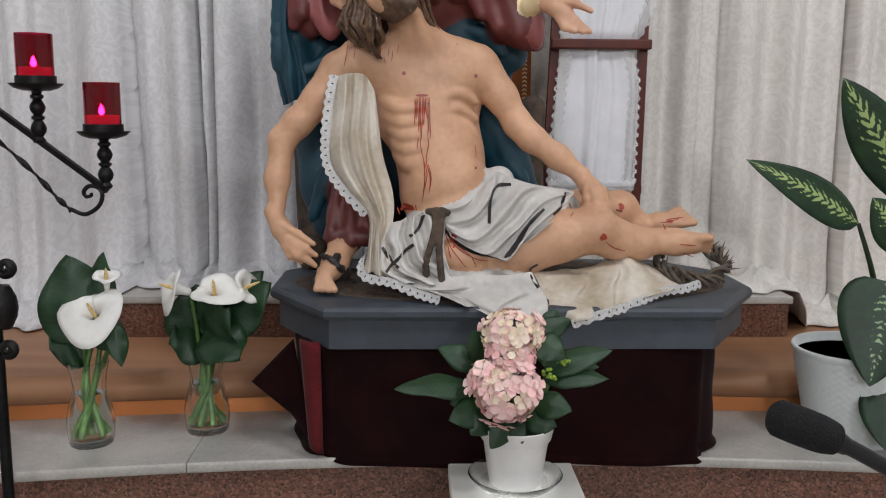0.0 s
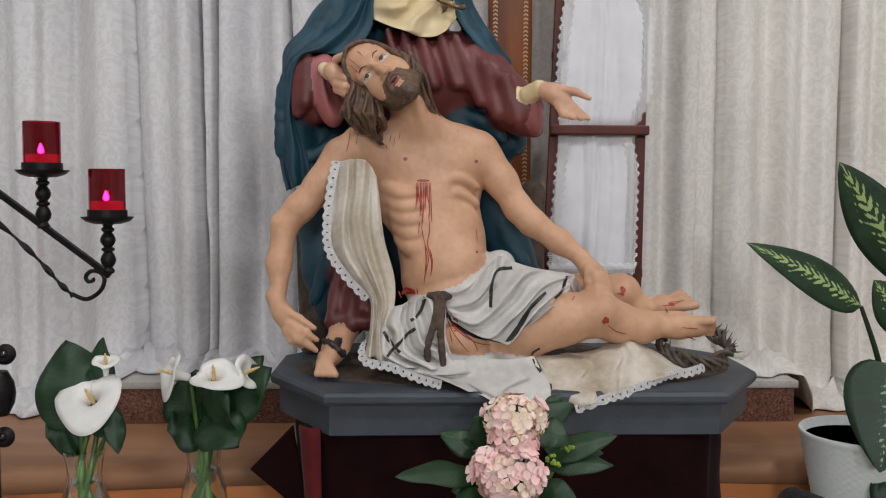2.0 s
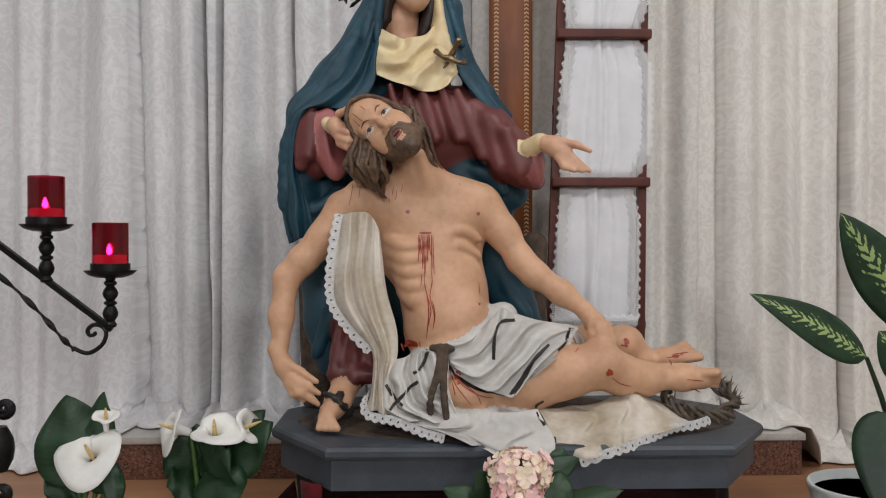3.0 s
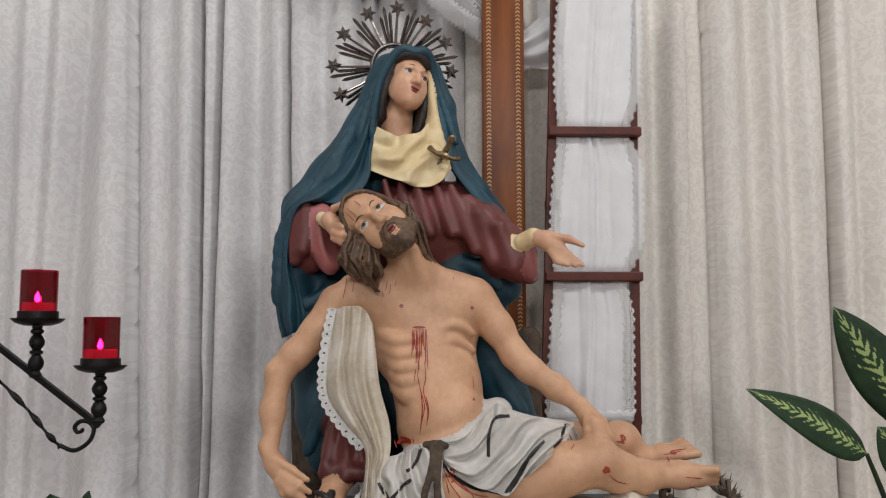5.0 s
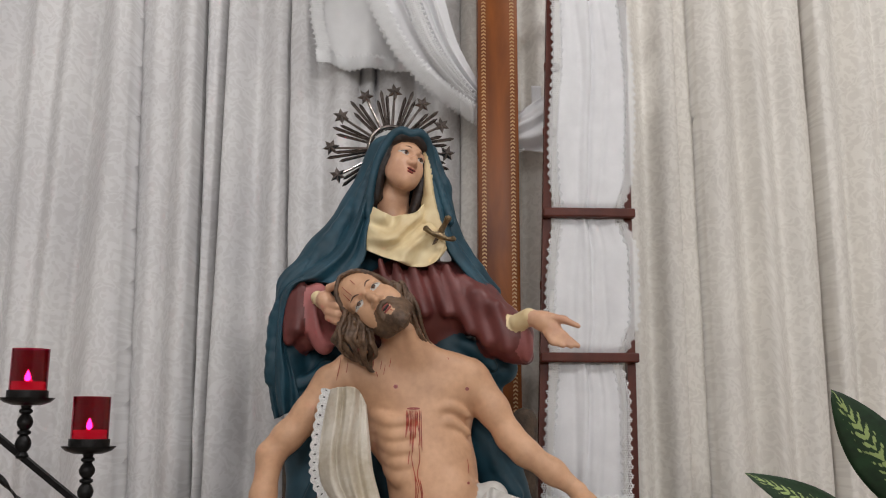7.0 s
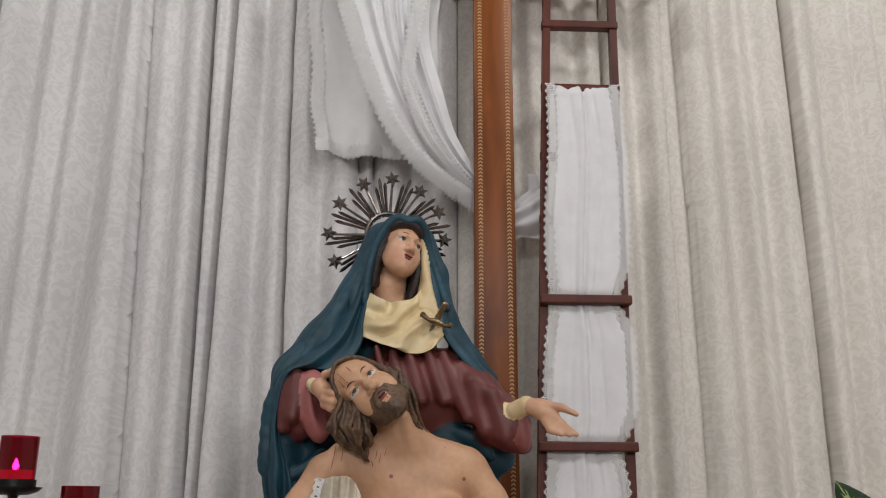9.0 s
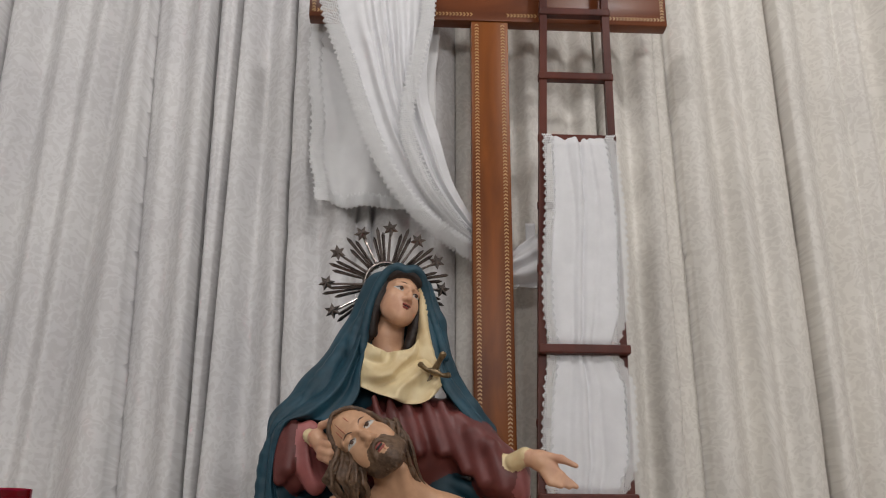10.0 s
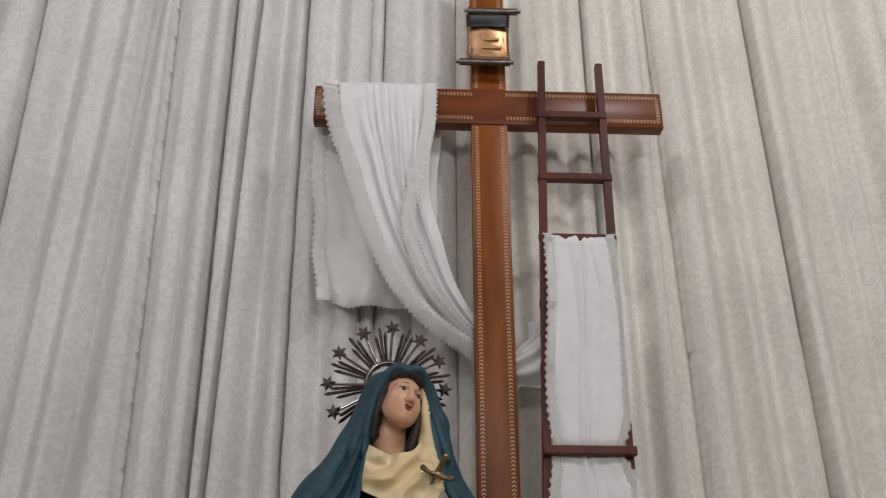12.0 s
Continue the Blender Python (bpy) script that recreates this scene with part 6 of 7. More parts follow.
bmesh.ops.recalc_face_normals(bm, faces=bm.faces)
bmesh.ops.smooth_vert(bm, verts=bm.verts, factor=0.35, use_axis_x=True, use_axis_y=True, use_axis_z=True)
bm.to_mesh(me)
bm.free()
tagged(new("pieta_statue", me), "painted statue group, seated robed figure holding a reclining one", "statue")


# ---- crown of rays behind the hood ----
HC = Vector((-0.052, 2.310, 2.214))
halo = thing("ray_crown", tuple(HC), "aged silver crown of rays and small stars behind the hood", "crown")
part("band", tube([tuple(HC + Vector((0.058 * math.cos(a), -0.012, 0.058 * math.sin(a)))) for a in [math.pi * (-0.15 + 1.3 * k / 40) for k in range(41)]], 0.006, 10), M_SILVER, halo)


def star_geo(r, depth):
    V, F = [(0, -depth, 0), (0, depth, 0)], []
    for k in range(12):
        a = math.pi * k / 6 + math.pi / 2
        q = r if k % 2 == 0 else r * 0.5
        V.append((q * math.cos(a), 0, q * math.sin(a)))
    for k in range(12):
        F += [[0, 2 + k, 2 + (k + 1) % 12], [1, 2 + (k + 1) % 12, 2 + k]]
    return V, F


def ray_geo(a, spread, lengths, w):
    """Three bevelled blades side by side, with slanted tips, fanning a little."""
    V, F = [], []
    for q, r1 in zip((-1, 0, 1), lengths):
        b = a + q * spread
        d, sd = Vector((math.cos(b), 0, math.sin(b))), Vector((-math.sin(b), 0, math.cos(b)))
        o = HC + Vector((0, -0.004 * (q == 0), 0))
        k = len(V)
        for r, ww, h in ((0.052, 0.7, 1), (r1 - 0.010, 1.0, 1), (r1, 0.15, 0.2)):
            c = o + d * r
            V += [tuple(c - sd * w * ww * 0.5), tuple(c + Vector((0, -0.0035 * h, 0))), tuple(c + sd * w * ww * 0.5), tuple(c + Vector((0, 0.002 * h, 0)))]
        for j in range(2):
            for i in range(4):
                F.append([k + j * 4 + i, k + j * 4 + (i + 1) % 4, k + j * 4 + 4 + (i + 1) % 4, k + j * 4 + 4 + i])
        F += [[k + 8, k + 9, k + 10, k + 11], [k + 3, k + 2, k + 1, k]]
    return V, F


for k, degrees_up in enumerate((-5, 26, 56, 87, 116, 147, 180, 209)):
    a = radians(degrees_up)
    d = Vector((math.cos(a), 0, math.sin(a)))
    p0, p1 = HC + d * 0.052, HC + d * (0.150 if k < 3 else 0.159)
    stem = part("star_stem", tube([tuple(p0), tuple(p0.lerp(p1, 0.6)), tuple(p1)], [0.0045, 0.0035, 0.003], 8), M_SILVER, halo)
    g = moved(star_geo(0.0235, 0.007), Matrix.Translation(p1 + Vector((0, -0.006, 0))) @ Matrix.Rotation(0.3 - a, 4, "Y"))
    part("star", g, M_SILVER, stem, "small six-pointed silver star", smooth=False)
for k in range(9):
    a = radians(-20 + 30 * k)
    part("ray", ray_geo(a, radians(5.2), (0.152, 0.166 + 0.006 * (k % 2), 0.142 + 0.010 * (k % 3 == 0)), 0.0095), M_SILVER, halo, smooth=False)

# ---- dagger on the breast ----
DG = Vector((0.076, 2.150, 1.954))
dagger = thing("dagger", tuple(DG), "small antique bronze dagger hilt stuck in the cream scarf", "dagger")
DT1, DT0 = Vector((0.094, 2.125, 1.983)), Vector((0.065, 2.160, 1.932))
axis = (DT1 - DT0).normalized()
part("grip", tube(spline([tuple(DT0.lerp(DT1, 0.25)), tuple(DT0.lerp(DT1, 0.6)), tuple(DT1)], 8), [0.006, 0.0085, 0.006, 0.009], 12), M_BRONZE, dagger)
part("pommel", lathe([(0.0, -0.008), (0.007, -0.005), (0.009, 0), (0.007, 0.005), (0, 0.008)], 14, *DT1), M_BRONZE, dagger)
guard = part("cross_guard", tube(spline([(0.041, 2.135, 1.959), (0.056, 2.138, 1.948), (0.074, 2.138, 1.943), (0.092, 2.138, 1.935), (0.107, 2.135, 1.934)], 14), [0.007, 0.005, 0.010, 0.005, 0.007], 12), M_BRONZE, dagger)
part("blade", tube([tuple(DT0.lerp(DT1, 0.3)), tuple(DT0 - axis * 0.025)], [0.0075, 0.0045], 8, flat=0.4), M_SILVER, dagger)
for p in ((0.041, 2.135, 1.959), (0.107, 2.135, 1.934)):
    part("guard_knob", lathe([(0.0, -0.007), (0.007, -0.004), (0.008, 0.001), (0.005, 0.006), (0, 0.008)], 12, *p), M_BRONZE, guard)

# ---- crown of thorns ----
TC = Vector((0.649, 2.050, 1.138))
thorns = thing("thorn_crown", (TC.x, TC.y, 1.085), "brown plaited crown of thorns lying at the figure's feet", "crown")
for s in range(4):
    pts = []
    for k in range(49):
        a = 2 * math.pi * k / 48
        r = 0.078 + 0.010 * math.sin(a * 5 + s * 1.6)
        pts.append((TC.x + r * math.cos(a), TC.y + r * 0.8 * math.sin(a), 1.146 + 0.013 * math.cos(a * 5 + s * 1.6) + 0.030 * math.sin(a) + 0.004 * (s - 1.5)))
    part("plaited_branch", tube(pts, 0.0048, 8), M_THORN, thorns)
rnd = random.Random(5)
for k in range(64):
    a, s = rnd.uniform(0, 6.283), rnd.uniform(-1, 1)
    r = 0.080 + 0.012 * rnd.uniform(-1, 1)
    p = Vector((TC.x + r * math.cos(a), TC.y + r * 0.8 * math.sin(a), 1.146 + 0.012 * s + 0.030 * math.sin(a)))
    d = Vector((math.cos(a) * rnd.uniform(-0.5, 1), math.sin(a) * rnd.uniform(-1, 0.6), rnd.uniform(-0.2, 1.2))).normalized()
    part("thorn", tube([tuple(p), tuple(p + d * rnd.uniform(0.016, 0.030))], [0.0028, 0.0004], 6), M_THORN, thorns)

# ---- wrought-iron candelabrum with votive glasses ----
KY = 1.72
cand = thing("candelabrum", (-0.850, KY, 0.0), "black wrought-iron candelabrum with turned stems and scrolls", "candelabrum")
bar0, bar1 = Vector((-0.892, 1.720, 1.572)), Vector((-0.585, 1.720, 1.338))
part("slanting_bar", tube([tuple(bar0), tuple(bar1)], 0.0075, 4), M_IRON, cand, smooth=False)
part("twisted_rod", tube(spline([(-0.885, 1.720, 1.505), (-0.783, 1.720, 1.429), (-0.722, 1.720, 1.371), (-0.681, 1.720, 1.324), (-0.655, 1.720, 1.299)], 60), 0.0060, 4, twist=16, flat=0.45), M_IRON, cand)
part("scroll", tube(spline([(-0.658, 1.720, 1.303), (-0.631, 1.720, 1.293), (-0.605, 1.720, 1.308), (-0.596, 1.720, 1.330), (-0.604, 1.720, 1.344), (-0.620, 1.720, 1.347), (-0.631, 1.720, 1.337), (-0.627, 1.720, 1.327), (-0.617, 1.720, 1.329), (-0.618, 1.720, 1.334)], 60), [0.0042, 0.0042, 0.0042, 0.003], 8), M_IRON, cand)
POLE = -0.803
part("pole", tube([(POLE - 0.010, KY, 0.02), (POLE - 0.010, KY, bar0.z + 0.1)], 0.011, 14), M_IRON, cand)
part("foot", lathe([(0.0, 0.03), (0.05, 0.03), (0.16, 0.012), (0.17, 0.0), (0.0, 0.0)], 24, POLE - 0.01, KY, 0.0), M_IRON, cand)
for (px, pz), r in (((-0.779, 1.192), 0.016), ((-0.785, 1.033), 0.016)):
    part("small_scroll", tube([(px + (r * (1 - 0.75 * k / 40)) * math.cos(-2.2 + k * 0.24), 1.70, pz + (r * (1 - 0.75 * k / 40)) * math.sin(-2.2 + k * 0.24)) for k in range(41)], [0.0055, 0.005, 0.0035], 8, flat=1.6), M_IRON, cand)
part("boss", lathe([(0.0, -0.045), (0.016, -0.042), (0.027, -0.02), (0.030, 0.0), (0.027, 0.02), (0.016, 0.042), (0.0, 0.045)], 20, -0.791, 1.70, 1.116), M_IRON, cand)
for fx, fz0, fz1 in ((-0.708, 1.426, 1.524), (-0.588, 1.341, 1.436)):
    h = fz1 - fz0
    part("turned_stem", lathe([(0.0, 0), (0.010, 0.002), (0.012, 0.07 * h), (0.0075, 0.14 * h), (0.013, 0.22 * h), (0.0145, 0.30 * h), (0.012, 0.38 * h), (0.0075, 0.45 * h), (0.012, 0.48 * h), (0.012, 0.52 * h), (0.0075, 0.55 * h), (0.013, 0.63 * h), (0.0145, 0.70 * h), (0.012, 0.77 * h), (0.0075, 0.84 * h), (0.012, 0.88 * h), (0.012, 0.92 * h), (0.008, 0.95 * h), (0.010, h)], 20, fx, KY, fz0), M_IRON, cand)
    part("drip_pan", lathe([(0.0, 0.0), (0.025, 0.001), (0.040, 0.006), (0.048, 0.013), (0.0485, 0.0145), (0.040, 0.0095), (0.0, 0.004)], 28, fx, KY, fz1), M_IRON, cand)
    part("cup", lathe([(0.034, 0.004), (0.0365, 0.006), (0.0365, 0.028), (0.034, 0.028)], 28, fx, KY, fz1), M_IRON, cand)
    vot = thing("votive_candle", (fx, KY, fz1 + 0.007), "red glass votive candle burning in an iron cup", "candle", "votive candles")
    part("glass", lathe([(0.0, 0.009), (0.0335, 0.009), (0.0335, 0.105), (0.0315, 0.105), (0.0310, 0.013), (0.0, 0.013)], 32, fx, KY, fz1), M_RED, vot, "deep red glass")
    wax = part("wax", lathe([(0.0, 0.0135), (0.0300, 0.0135), (0.0300, 0.044), (0.012, 0.041), (0.0, 0.041)], 24, fx, KY, fz1), M_WAX, vot, "glowing wax")
    part("flame", lathe([(0.0, 0.044), (0.004, 0.047), (0.0055, 0.051), (0.0035, 0.058), (0.0, 0.066)], 12, fx, KY - 0.006, fz1), M_FLAME, wax, "small flame")


# ---- leaves and flowers ----
def leaf_geo(root, tip, up, width, bend=0.1, cup=0.15, shape=0.5, nu=18, nv=8, wave=0.0, seed=0, back=0.0):
    """A pointed leaf from root to tip; shape: where it is widest; back: lobes behind the root."""
    root, tip = Vector(root), Vector(tip)
    ax = tip - root
    L = ax.length
    ax.normalize()
    side = ax.cross(Vector(up)).normalized()
    nrm = side.cross(ax).normalized()

    def at(u, v):
        w = math.sin(math.pi * u ** (math.log(0.5) / math.log(shape))) ** 0.85 if 0 < u < 1 else 0
        q = (v - 0.5) * 2
        s = q * w * width / 2
        lift = bend * L * math.sin(math.pi * u) - cup * abs(q) * w * width * 0.5 + wave * width * math.sin(u * 14 + seed + q) * abs(q)
        return root + ax * (L * u - back * width * abs(q) * (1 - u) ** 2 * w) + side * s + nrm * lift
    return sheet(at, nu, nv)


def calla_geo(neck, face, size, tall, roll=0.0, tip=0.35):
    """The white spathe: a funnel from the neck opening towards face."""
    neck, face = Vector(neck), Vector(face).normalized()
    side = face.cross(Vector((0, 0, 1))).normalized()
    up = side.cross(face)

    def at(u, v):
        a = 2 * math.pi * u + roll
        r = size * (0.16 + 0.14 * v + 0.70 * v ** 3)
        heart = 1 + tip * max(0, math.cos(a - roll - math.pi)) ** 6 * v ** 2 - 0.30 * math.exp(-((u - 0.02) / 0.05) ** 2) * v - 0.30 * math.exp(-((u - 0.98) / 0.05) ** 2) * v
        return neck + face * (tall * (v - 0.30 * v ** 4) - 0.25 * size * v ** 5 * abs(math.cos(a - roll))) + (side * math.sin(a) + up * math.cos(a)) * r * heart
    return sheet(at, 40, 14)


def vase_thing(x, y, leaves, flowers, stems_top, seed, label):
    rnd = random.Random(seed)
    v = thing("vase", (x, y, MZ), label, "vase", "glass vases")
    rib = lambda a, z: 1 + (0.022 * math.cos(a * 10 + z * 30) if z > 0.05 else 0.006 * math.cos(a * 10))
    out = [(0.0, 0.0), (0.046, 0.0), (0.050, 0.006), (0.054, 0.040), (0.053, 0.062), (0.046, 0.092), (0.038, 0.120), (0.036, 0.135), (0.040, 0.165), (0.046, 0.195)]
    inn = [(r - 0.004, z) for r, z in reversed(out[2:])] + [(0.044, 0.016), (0.0, 0.014)]
    part("glass", lathe(out + inn, 60, x, y, MZ, rib), M_GLASS, v, "clear ribbed glass").visible_shadow = False
    part("water", lathe([(0.0, 0.0155), (0.0425, 0.018), (0.047, 0.040), (0.046, 0.060), (0.040, 0.092), (0.033, 0.122), (0.0, 0.122)], 40, x, y, MZ), M_WATER, v).visible_shadow = False
    bunch = thing("calla_lilies", (x, y, MZ + 0.018), "white calla lilies with broad dark green leaves in a glass vase", "flowers", "calla lilies")
    n = len(stems_top)
    for k, top in enumerate(stems_top):
        a = 2.4 * k + seed
        foot = (x + 0.030 * math.cos(a), y + 0.026 * math.sin(a), MZ + 0.022)
        mid = (x + 0.012 * math.cos(a + 2.6), y + 0.012 * math.sin(a + 2.6), MZ + 0.135)
        part("stem", tube(spline([foot, mid, top], 14), [0.0068, 0.0062, 0.005], 10), M_STEM, bunch)
    for root, tip, up, w, bend, shape in leaves:
        part("leaf", leaf_geo(root, tip, up, w * 1.3, bend, 0.25, shape, wave=0.06, seed=seed, back=0.25), M_CALLA, bunch, thick=0.0012, sharp=0)
    for neck, face, size, tall, roll in flowers:
        spathe = part("spathe", calla_geo(neck, face, size, tall, roll), M_PETAL, bunch, "white funnel-shaped flower", thick=0.0014, sharp=0)
        f = Vector(face).normalized()
        part("spadix", tube(spline([tuple(Vector(neck) + f * tall * 0.1), tuple(Vector(neck) + f * tall * 0.6), tuple(Vector(neck) + f * tall * 1.0)], 8), [0.004, 0.0052, 0.0042, 0.0015], 10), M_SPADIX, spathe, "yellow spadix")


VX1, VY1 = -0.748, 2.005
vase_thing(VX1, VY1,
           [((-0.757, 2.020, 0.969), (-0.803, 2.060, 1.157), (0.3, -1, 0.1), 0.135, 0.05, 0.42), ((-0.774, 2.030, 0.967), (-0.830, 2.000, 0.948), (0.2, -1, 0.6), 0.10, 0.08, 0.5), ((-0.755, 2.050, 0.975), (-0.722, 2.070, 1.162), (-0.2, -1, 0.1), 0.075, 0.04, 0.4),
            ((-0.685, 2.000, 1.007), (-0.657, 1.960, 0.920), (0.6, -1, 0.2), 0.040, 0.10, 0.4), ((-0.741, 2.030, 0.987), (-0.655, 1.990, 0.977), (0.1, -1, 0.5), 0.06, 0.12, 0.5)],
           [((-0.730, 2.030, 1.012), (-0.10, -0.66, 0.75), 0.074, 0.065, 0.25), ((-0.711, 2.050, 1.076), (0.1, -0.35, 1.0), 0.030, 0.060, 2.4)],
           [(-0.727, 2.025, 1.001), (-0.713, 2.055, 1.068), (-0.758, 2.020, 0.963), (-0.756, 2.050, 0.961), (-0.683, 2.010, 0.985)], 1, "clear ribbed glass vase holding calla lilies on the marble ledge")
VX2, VY2 = -0.500, 2.085
vase_thing(VX2, VY2,
           [((-0.502, 2.080, 0.953), (-0.568, 2.030, 0.953), (0.2, -1, 0.5), 0.09, 0.10, 0.5), ((-0.511, 2.090, 0.951), (-0.548, 2.060, 1.067), (0.2, -1, 0.2), 0.10, 0.06, 0.45), ((-0.488, 2.080, 0.967), (-0.337, 2.050, 1.096), (-0.3, -1, 0.3), 0.105, 0.06, 0.45),
            ((-0.487, 2.050, 0.982), (-0.397, 1.980, 0.933), (0.3, -1, 0.6), 0.095, 0.10, 0.5), ((-0.492, 2.100, 0.976), (-0.363, 2.110, 1.112), (-0.2, -1, 0.2), 0.075, 0.05, 0.45), ((-0.496, 2.070, 0.970), (-0.427, 1.990, 1.049), (0.0, -1, 0.4), 0.12, 0.10, 0.5), ((-0.504, 2.090, 0.965), (-0.515, 2.070, 1.085), (0.0, -1, 0.2), 0.10, 0.05, 0.5)],
           [((-0.522, 2.050, 1.072), (-0.80, -0.45, 0.35), 0.050, 0.075, 0.3), ((-0.462, 2.040, 1.048), (0.05, -0.45, 0.90), 0.056, 0.070, 1.2), ((-0.443, 2.070, 1.060), (0.85, -0.35, 0.40), 0.042, 0.100, 1.5)],
           [(-0.521, 2.055, 1.064), (-0.461, 2.045, 1.036), (-0.447, 2.075, 1.046), (-0.502, 2.080, 0.953), (-0.491, 2.080, 0.964)], 2, "clear ribbed glass vase crowded with calla lilies and leaves")

# ---- hydrangea on a pedestal ----
PT = 0.748
pedestal = thing("pedestal", (0.203, 1.70, 0.0), "square white painted pedestal in front of the step", "pedestal")
part("shaft", box(0.203, 1.705, (PT - 0.03) / 2, 0.235, 0.205, PT - 0.03, 0.003), M_PEDESTAL, pedestal, smooth=False)
part("top_board", box(0.203, 1.702, PT - 0.015, 0.264, 0.236, 0.03, 0.004), M_PEDESTAL, pedestal, smooth=False)
HX, HY = 0.203, 1.715
saucer = tagged(part("saucer", lathe([(0.0, 0.0), (0.075, 0.0), (0.088, 0.012), (0.096, 0.022), (0.094, 0.023), (0.085, 0.014), (0.073, 0.003), (0.0, 0.003)], 40, 0, 0, 0), M_SAUCER, at=(0, 0, 0)), "clear plastic saucer under a flower pot", "saucer")
saucer.location = (HX, HY, PT)
saucer.visible_shadow = False
pot = thing("flower_pot", (HX, HY, PT + 0.003), "white plastic flower pot standing in a clear saucer", "pot")
part("body", lathe([(0.0, 0.0), (0.050, 0.0), (0.053, 0.004), (0.066, 0.095), (0.070, 0.095), (0.072, 0.100), (0.076, 0.122), (0.074, 0.124), (0.070, 0.118), (0.066, 0.100), (0.0, 0.100)], 48, HX, HY, PT + 0.003), M_POT, pot)
part("soil", lathe([(0.0, 0.108), (0.04, 0.110), (0.068, 0.106)], 32, HX, HY, PT + 0.003), M_SOIL, pot, "dark soil")
hyd = thing("hydrangea", (HX, HY, PT + 0.11), "pink hydrangea with two flower heads and dark green leaves", "plant")
F1, F2 = Vector((0.177, 1.660, 0.962)), Vector((0.187, 1.690, 1.069))
for top in (F1, F2, Vector((0.130, 1.720, 0.990)), Vector((0.287, 1.720, 1.001))):
    part("stem", tube(spline([(HX, HY, PT + 0.10), ((HX + top.x) / 2, HY - 0.005, (PT + 0.1 + top.z) / 2 - 0.01), tuple(top)], 10), 0.0045, 8), M_STEM, hyd)


def floret_mesh(mat, name):
    V, F = [], []
    for k in range(4):
        a = math.pi / 2 * k
        c, s = math.cos(a), math.sin(a)
        ring = [(0.0006, 0.0, 0.0), (0.006, -0.0052, 0.0010), (0.0105, -0.0055, 0.0022), (0.0135, 0.0, 0.0016), (0.0105, 0.0055, 0.0022), (0.006, 0.0052, 0.0010), (0.008, 0.0, -0.0004)]
        b = len(V)
        V += [(c * x - s * y, s * x + c * y, z + 0.0007 * (k % 2)) for x, y, z in ring]
        F += [[b, b + 1, b + 6], [b + 1, b + 2, b + 6], [b + 2, b + 3, b + 6], [b + 3, b + 4, b + 6], [b + 4, b + 5, b + 6], [b + 5, b, b + 6]]
    me = bpy.data.meshes.new(name)
    me.from_pydata(V, [], F)
    for p in me.polygons:
        p.use_smooth = True
    me.materials.append(mat)
    return me


fl1, fl2 = floret_mesh(M_FLORET, "floret"), floret_mesh(M_FLORET2, "floret")
rnd = random.Random(9)
for centre, rx, rz, n in ((F1, 0.064, 0.056, 150), (F2, 0.056, 0.036, 90), (Vector((0.185, 1.668, 1.028)), 0.040, 0.036, 60), (Vector((0.136, 1.660, 0.987)), 0.030, 0.026, 30)):
    for k in range(n):
        zz = 1 - 2 * (k + 0.5) / n
        a = k * 2.39996
        d = Vector((math.sqrt(1 - zz * zz) * math.cos(a), math.sqrt(1 - zz * zz) * math.sin(a), zz))
        if d.y > 0.55:
            continue
        d = (d + 0.25 * Vector((rnd.uniform(-1, 1), rnd.uniform(-1, 1), rnd.uniform(-1, 1)))).normalized()
        q = rnd.uniform(0.88, 1.12) * (1 + 0.35 * noise.noise((d.x * 1.6 + centre.z * 30, d.y * 1.6, d.z * 1.6)))
        p = centre + Vector((d.x * rx * q, d.y * rx * 0.85 * q, d.z * rz * q))
        ob = new("floret", fl2 if (centre is F2 and rnd.random() < 0.55) or rnd.random() < 0.14 else fl1)
        s = rnd.uniform(1.25, 1.7)
        ob.matrix_world = Matrix.Translation(p) @ d.to_track_quat("Z", "Y").to_matrix().to_4x4() @ Matrix.Rotation(rnd.uniform(0, 1.57), 4, "Z") @ Matrix.Scale(s, 4)
        ob.parent = hyd
        ob.matrix_parent_inverse = hyd.matrix_basis.inverted()
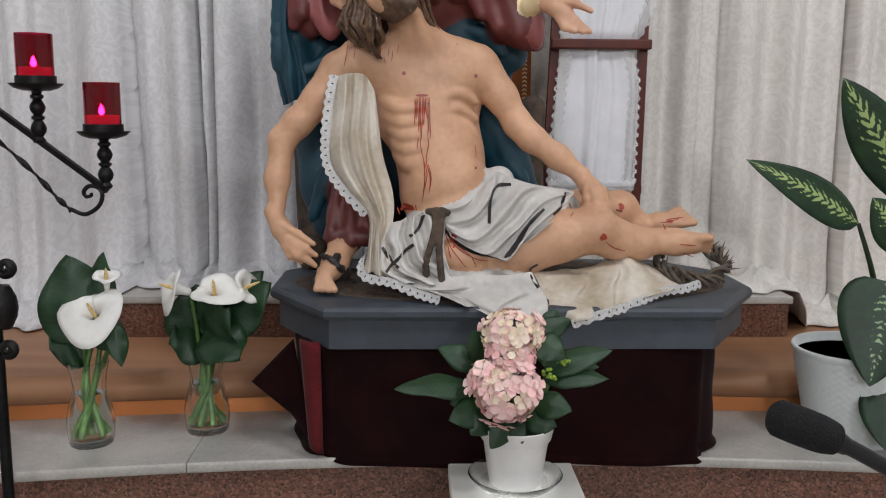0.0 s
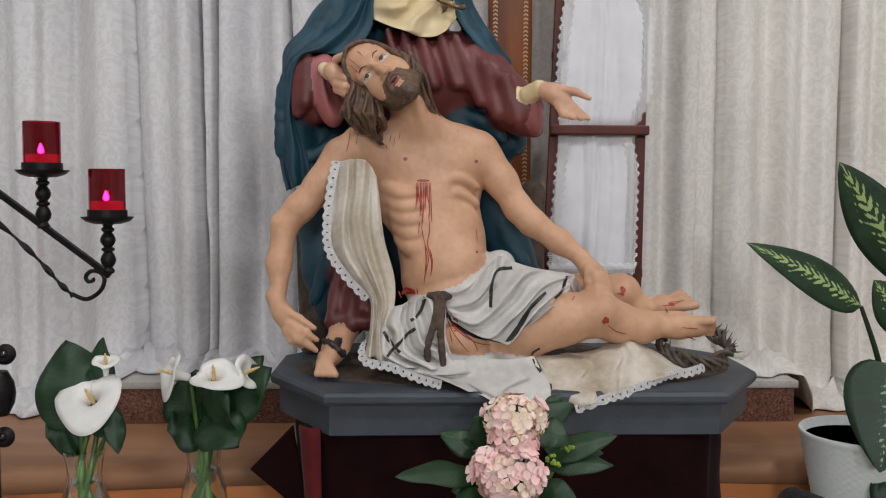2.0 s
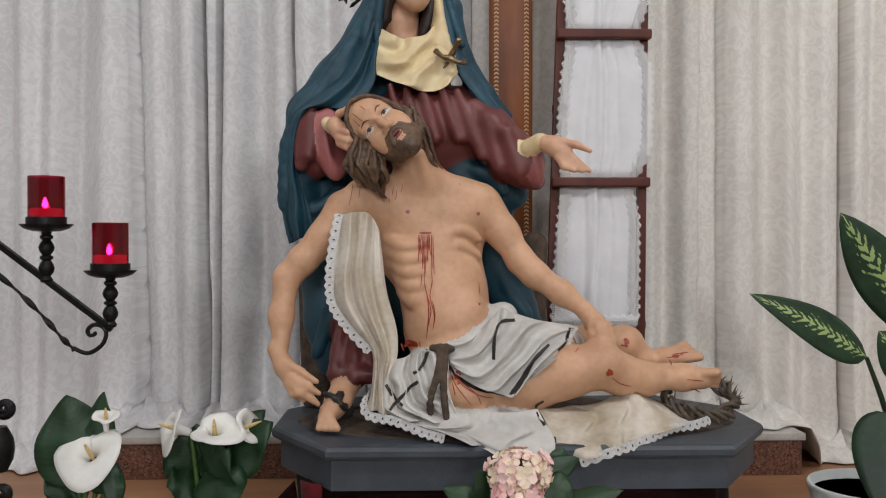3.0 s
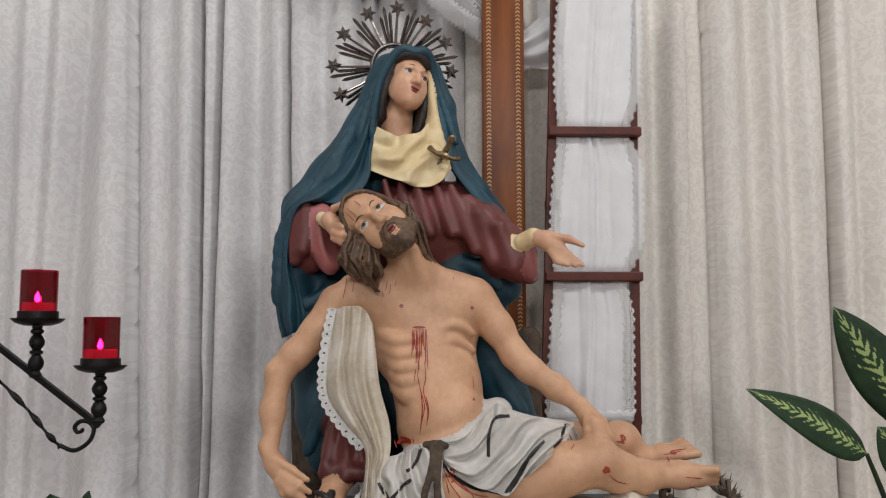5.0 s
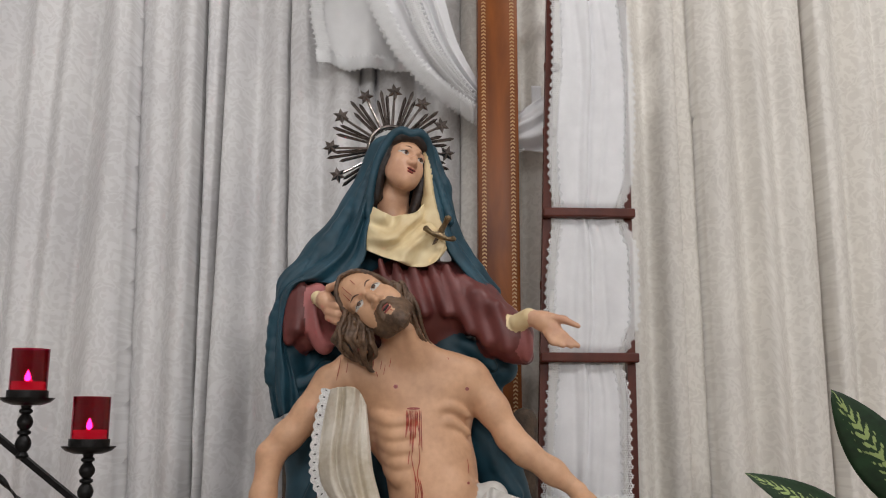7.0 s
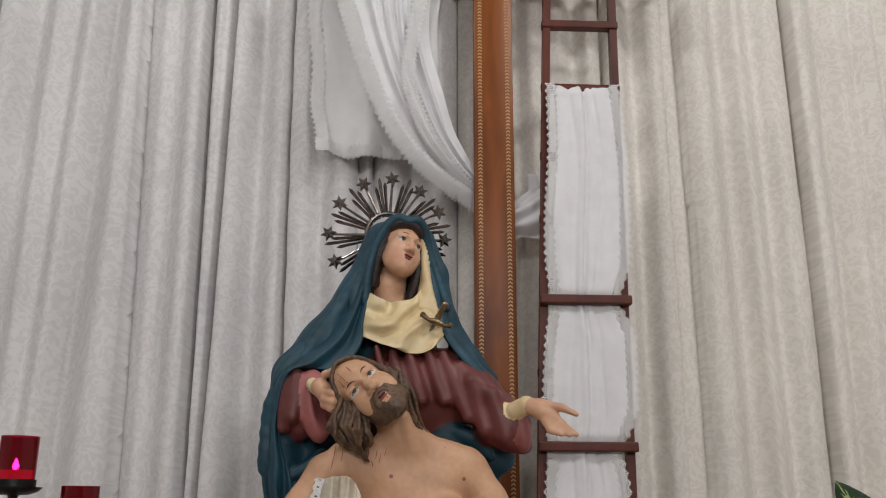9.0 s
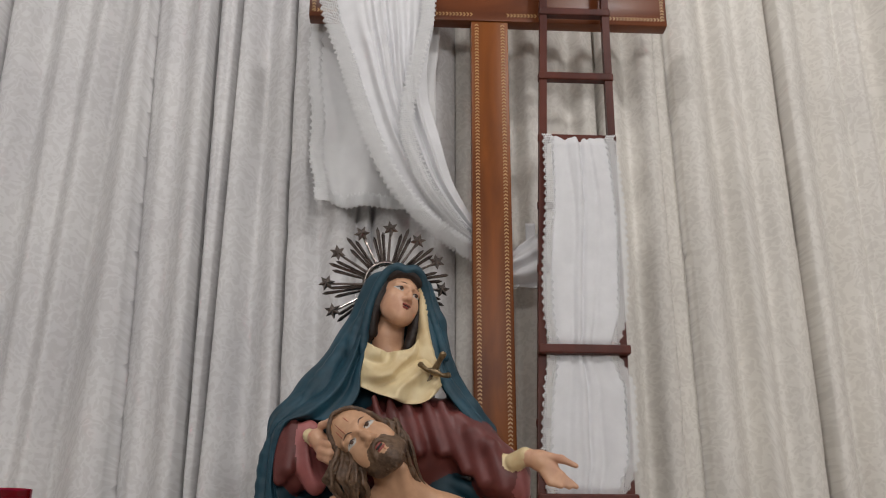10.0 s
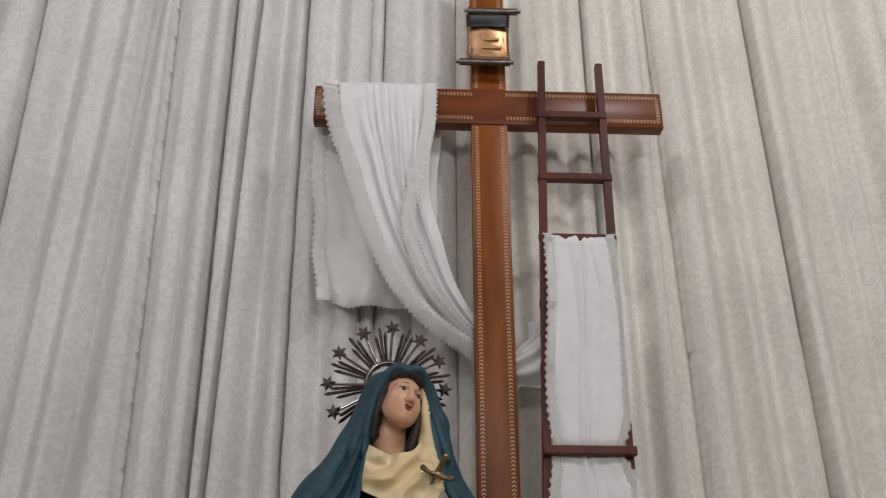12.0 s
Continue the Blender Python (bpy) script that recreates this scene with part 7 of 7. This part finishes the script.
HL = [((0.130, 1.720, 0.943), (-0.041, 1.680, 0.956), (0.1, -0.5, 1), 0.070), ((0.142, 1.730, 0.998), (0.111, 1.700, 1.070), (0.3, -1, 0.1), 0.060), ((0.141, 1.700, 0.915), (0.066, 1.660, 0.900), (0.1, -1, 0.5), 0.065), ((0.230, 1.720, 1.048), (0.311, 1.740, 1.083), (-0.2, -1, 0.3), 0.050),
      ((0.233, 1.700, 1.053), (0.292, 1.680, 1.018), (0.1, -1, 0.5), 0.066), ((0.254, 1.720, 0.978), (0.394, 1.720, 1.024), (0.0, -0.7, 0.8), 0.058), ((0.254, 1.720, 0.966), (0.382, 1.690, 0.973), (0.0, -0.6, 0.9), 0.060), ((0.234, 1.690, 0.929), (0.303, 1.650, 0.922), (0.0, -1, 0.6), 0.060),
      ((0.141, 1.710, 0.935), (0.068, 1.700, 0.921), (0.1, -1, 0.5), 0.060), ((0.181, 1.660, 0.905), (0.145, 1.630, 0.854), (0.3, -1, 0.2), 0.050), ((0.217, 1.680, 0.898), (0.276, 1.660, 0.888), (0, -1, 0.4), 0.055), ((0.131, 1.740, 0.984), (0.046, 1.750, 1.022), (0.2, -1, 0.5), 0.055), ((0.251, 1.740, 0.995), (0.374, 1.750, 0.980), (0, -1, 0.7), 0.055),
      ((0.151, 1.690, 0.906), (0.107, 1.660, 0.871), (0.2, -1, 0.3), 0.055), ((0.266, 1.740, 1.066), (0.285, 1.760, 1.098), (0, -1, 0.2), 0.040), ((0.183, 1.670, 0.902), (0.208, 1.640, 0.861), (0, -1, 0.3), 0.045)]
for k, (a, b, up, w) in enumerate(HL):
    part("leaf", leaf_geo(a, b, up, w, 0.10, 0.22, 0.42, wave=0.03, seed=k), M_HLEAF, hyd, thick=0.001, sharp=0)
for p in ((0.257, 1.680, 0.990), (0.295, 1.700, 1.010), (0.265, 1.680, 0.976)):
    for k in range(7):
        d = Vector((rnd.uniform(-1, 1), rnd.uniform(-1, 0.2), rnd.uniform(-1, 1))) * 0.008
        part("bud", lathe([(0.0, -0.004), (0.004, -0.001), (0.004, 0.002), (0.0, 0.005)], 8, p[0] + d.x, p[1] + d.y, p[2] + d.z), M_BUD, hyd, "small green bud")

# ---- potted plant by the curtain ----
GX, GY = 1.045, 2.03
plant_pot = thing("planter", (GX, GY, MZ), "pale woven-pattern plastic planter on the marble ledge", "planter")


def woven(a, z):
    row = int(z / 0.0085)
    return 1 + 0.010 * math.sin(a * 34 + (row % 2) * math.pi) if z < 0.207 else 1


rows = [(0.098 + 0.042 * k / 62, 0.0085 * 0.39 * k) for k in range(63)]
part("body", lathe([(0.0, 0.0)] + rows + [(0.142, 0.209), (0.145, 0.217), (0.142, 0.223), (0.137, 0.221), (0.132, 0.201), (0.0, 0.197)], 136, GX, GY, MZ, woven), M_POT2, plant_pot, "woven-pattern wall", sharp=0)
part("soil", lathe([(0.0, 0.201), (0.1315, 0.201)], 32, GX, GY, MZ), M_SOIL, plant_pot, "dark soil")
dief = thing("dieffenbachia", (GX, GY, MZ + 0.201), "green dieffenbachia with pale feathered leaves in a planter", "plant")
SR = (GX + 0.03, GY, MZ + 0.195)
ROOTS = [(1.002, 1.980, 1.246), (1.174, 2.000, 1.241), (1.140, 1.980, 1.166), (1.079, 1.930, 1.073), (1.074, 1.880, 0.883)]
for r in ROOTS:
    part("stalk", tube(spline([SR, ((SR[0] * 1.6 + r[0]) / 2.6 + 0.02, (SR[1] + r[1]) / 2, (SR[2] + r[2]) / 2), r], 14), [0.010, 0.007, 0.0045], 10), M_STEM2, dief, "dark green stalk")
part("leaf", leaf_geo(ROOTS[0], (0.714, 1.920, 1.393), (0.2, -1, 0.35), 0.098, 0.06, 0.15, 0.36), M_DIEF, dief, "leaf with pale feathered markings", thick=0.0014, sharp=0)
part("leaf", leaf_geo(ROOTS[1], (0.927, 1.950, 1.570), (-0.5, -1, 0.15), 0.125, 0.04, 0.12, 0.55), M_DIEF, dief, "leaf with pale feathered markings", thick=0.0014, sharp=0)
part("leaf", leaf_geo(ROOTS[2], (1.013, 1.950, 1.309), (-0.3, -1, 0.2), 0.10, 0.05, 0.12, 0.5), M_DIEF, dief, "leaf with pale feathered markings", thick=0.0014, sharp=0)
part("leaf", leaf_geo((1.050, 1.930, 1.124), (0.994, 1.860, 0.902), (-0.2, -1, 0.25), 0.185, 0.05, 0.15, 0.36, back=0.2), M_DIEF2, dief, "broad dark green leaf", thick=0.0014, sharp=0)
part("leaf", leaf_geo((1.082, 1.900, 0.882), (1.035, 1.840, 0.760), (-0.3, -1, 0.2), 0.15, 0.05, 0.15, 0.4, back=0.2), M_DIEF2, dief, "broad dark green leaf", thick=0.0014, sharp=0)

# ---- gooseneck microphone ----
MY = 0.80
mic = thing("microphone", (0.558, MY, 0.0), "black gooseneck microphone with a foam windscreen", "microphone")
ma, mb = Vector((0.334, 0.800, 1.216)), Vector((0.399, 0.800, 1.191))
foam = []
for k in range(17):
    s = k / 16
    foam.append((tuple(ma.lerp(mb, s)), 0.0172 * min(1, (1 - (1 - min(1, s / 0.16)) ** 2) ** 0.5 * 1.0 + 0.02) * (1 - 0.12 * max(0, (s - 0.75) / 0.25) ** 2) + 0.0015 * math.sin(math.pi * s)))
part("windscreen", tube([p for p, r in foam], [r for p, r in foam], 24), M_MIC, mic, "black foam windscreen")
part("collar", tube([tuple(mb - (mb - ma) * 0.03), (0.410, 0.800, 1.184)], [0.0115, 0.009], 16), M_MICBODY, mic)
part("gooseneck", tube(spline([(0.406, 0.800, 1.187), (0.434, 0.800, 1.172), (0.469, 0.800, 1.150), (0.530, 0.800, 1.097), (0.564, MY, 1.0), (0.564, MY, 0.55)], 40), [0.0082, 0.0075, 0.0065], 14), M_MICBODY, mic)
part("stand_pole", tube([(0.564, MY, 0.6), (0.564, MY, 0.02)], 0.010, 14), M_MICBODY, mic)
part("stand_base", lathe([(0.0, 0.0), (0.13, 0.0), (0.13, 0.012), (0.02, 0.025), (0.0, 0.025)], 32, 0.564, MY, 0.0), M_MICBODY, mic)
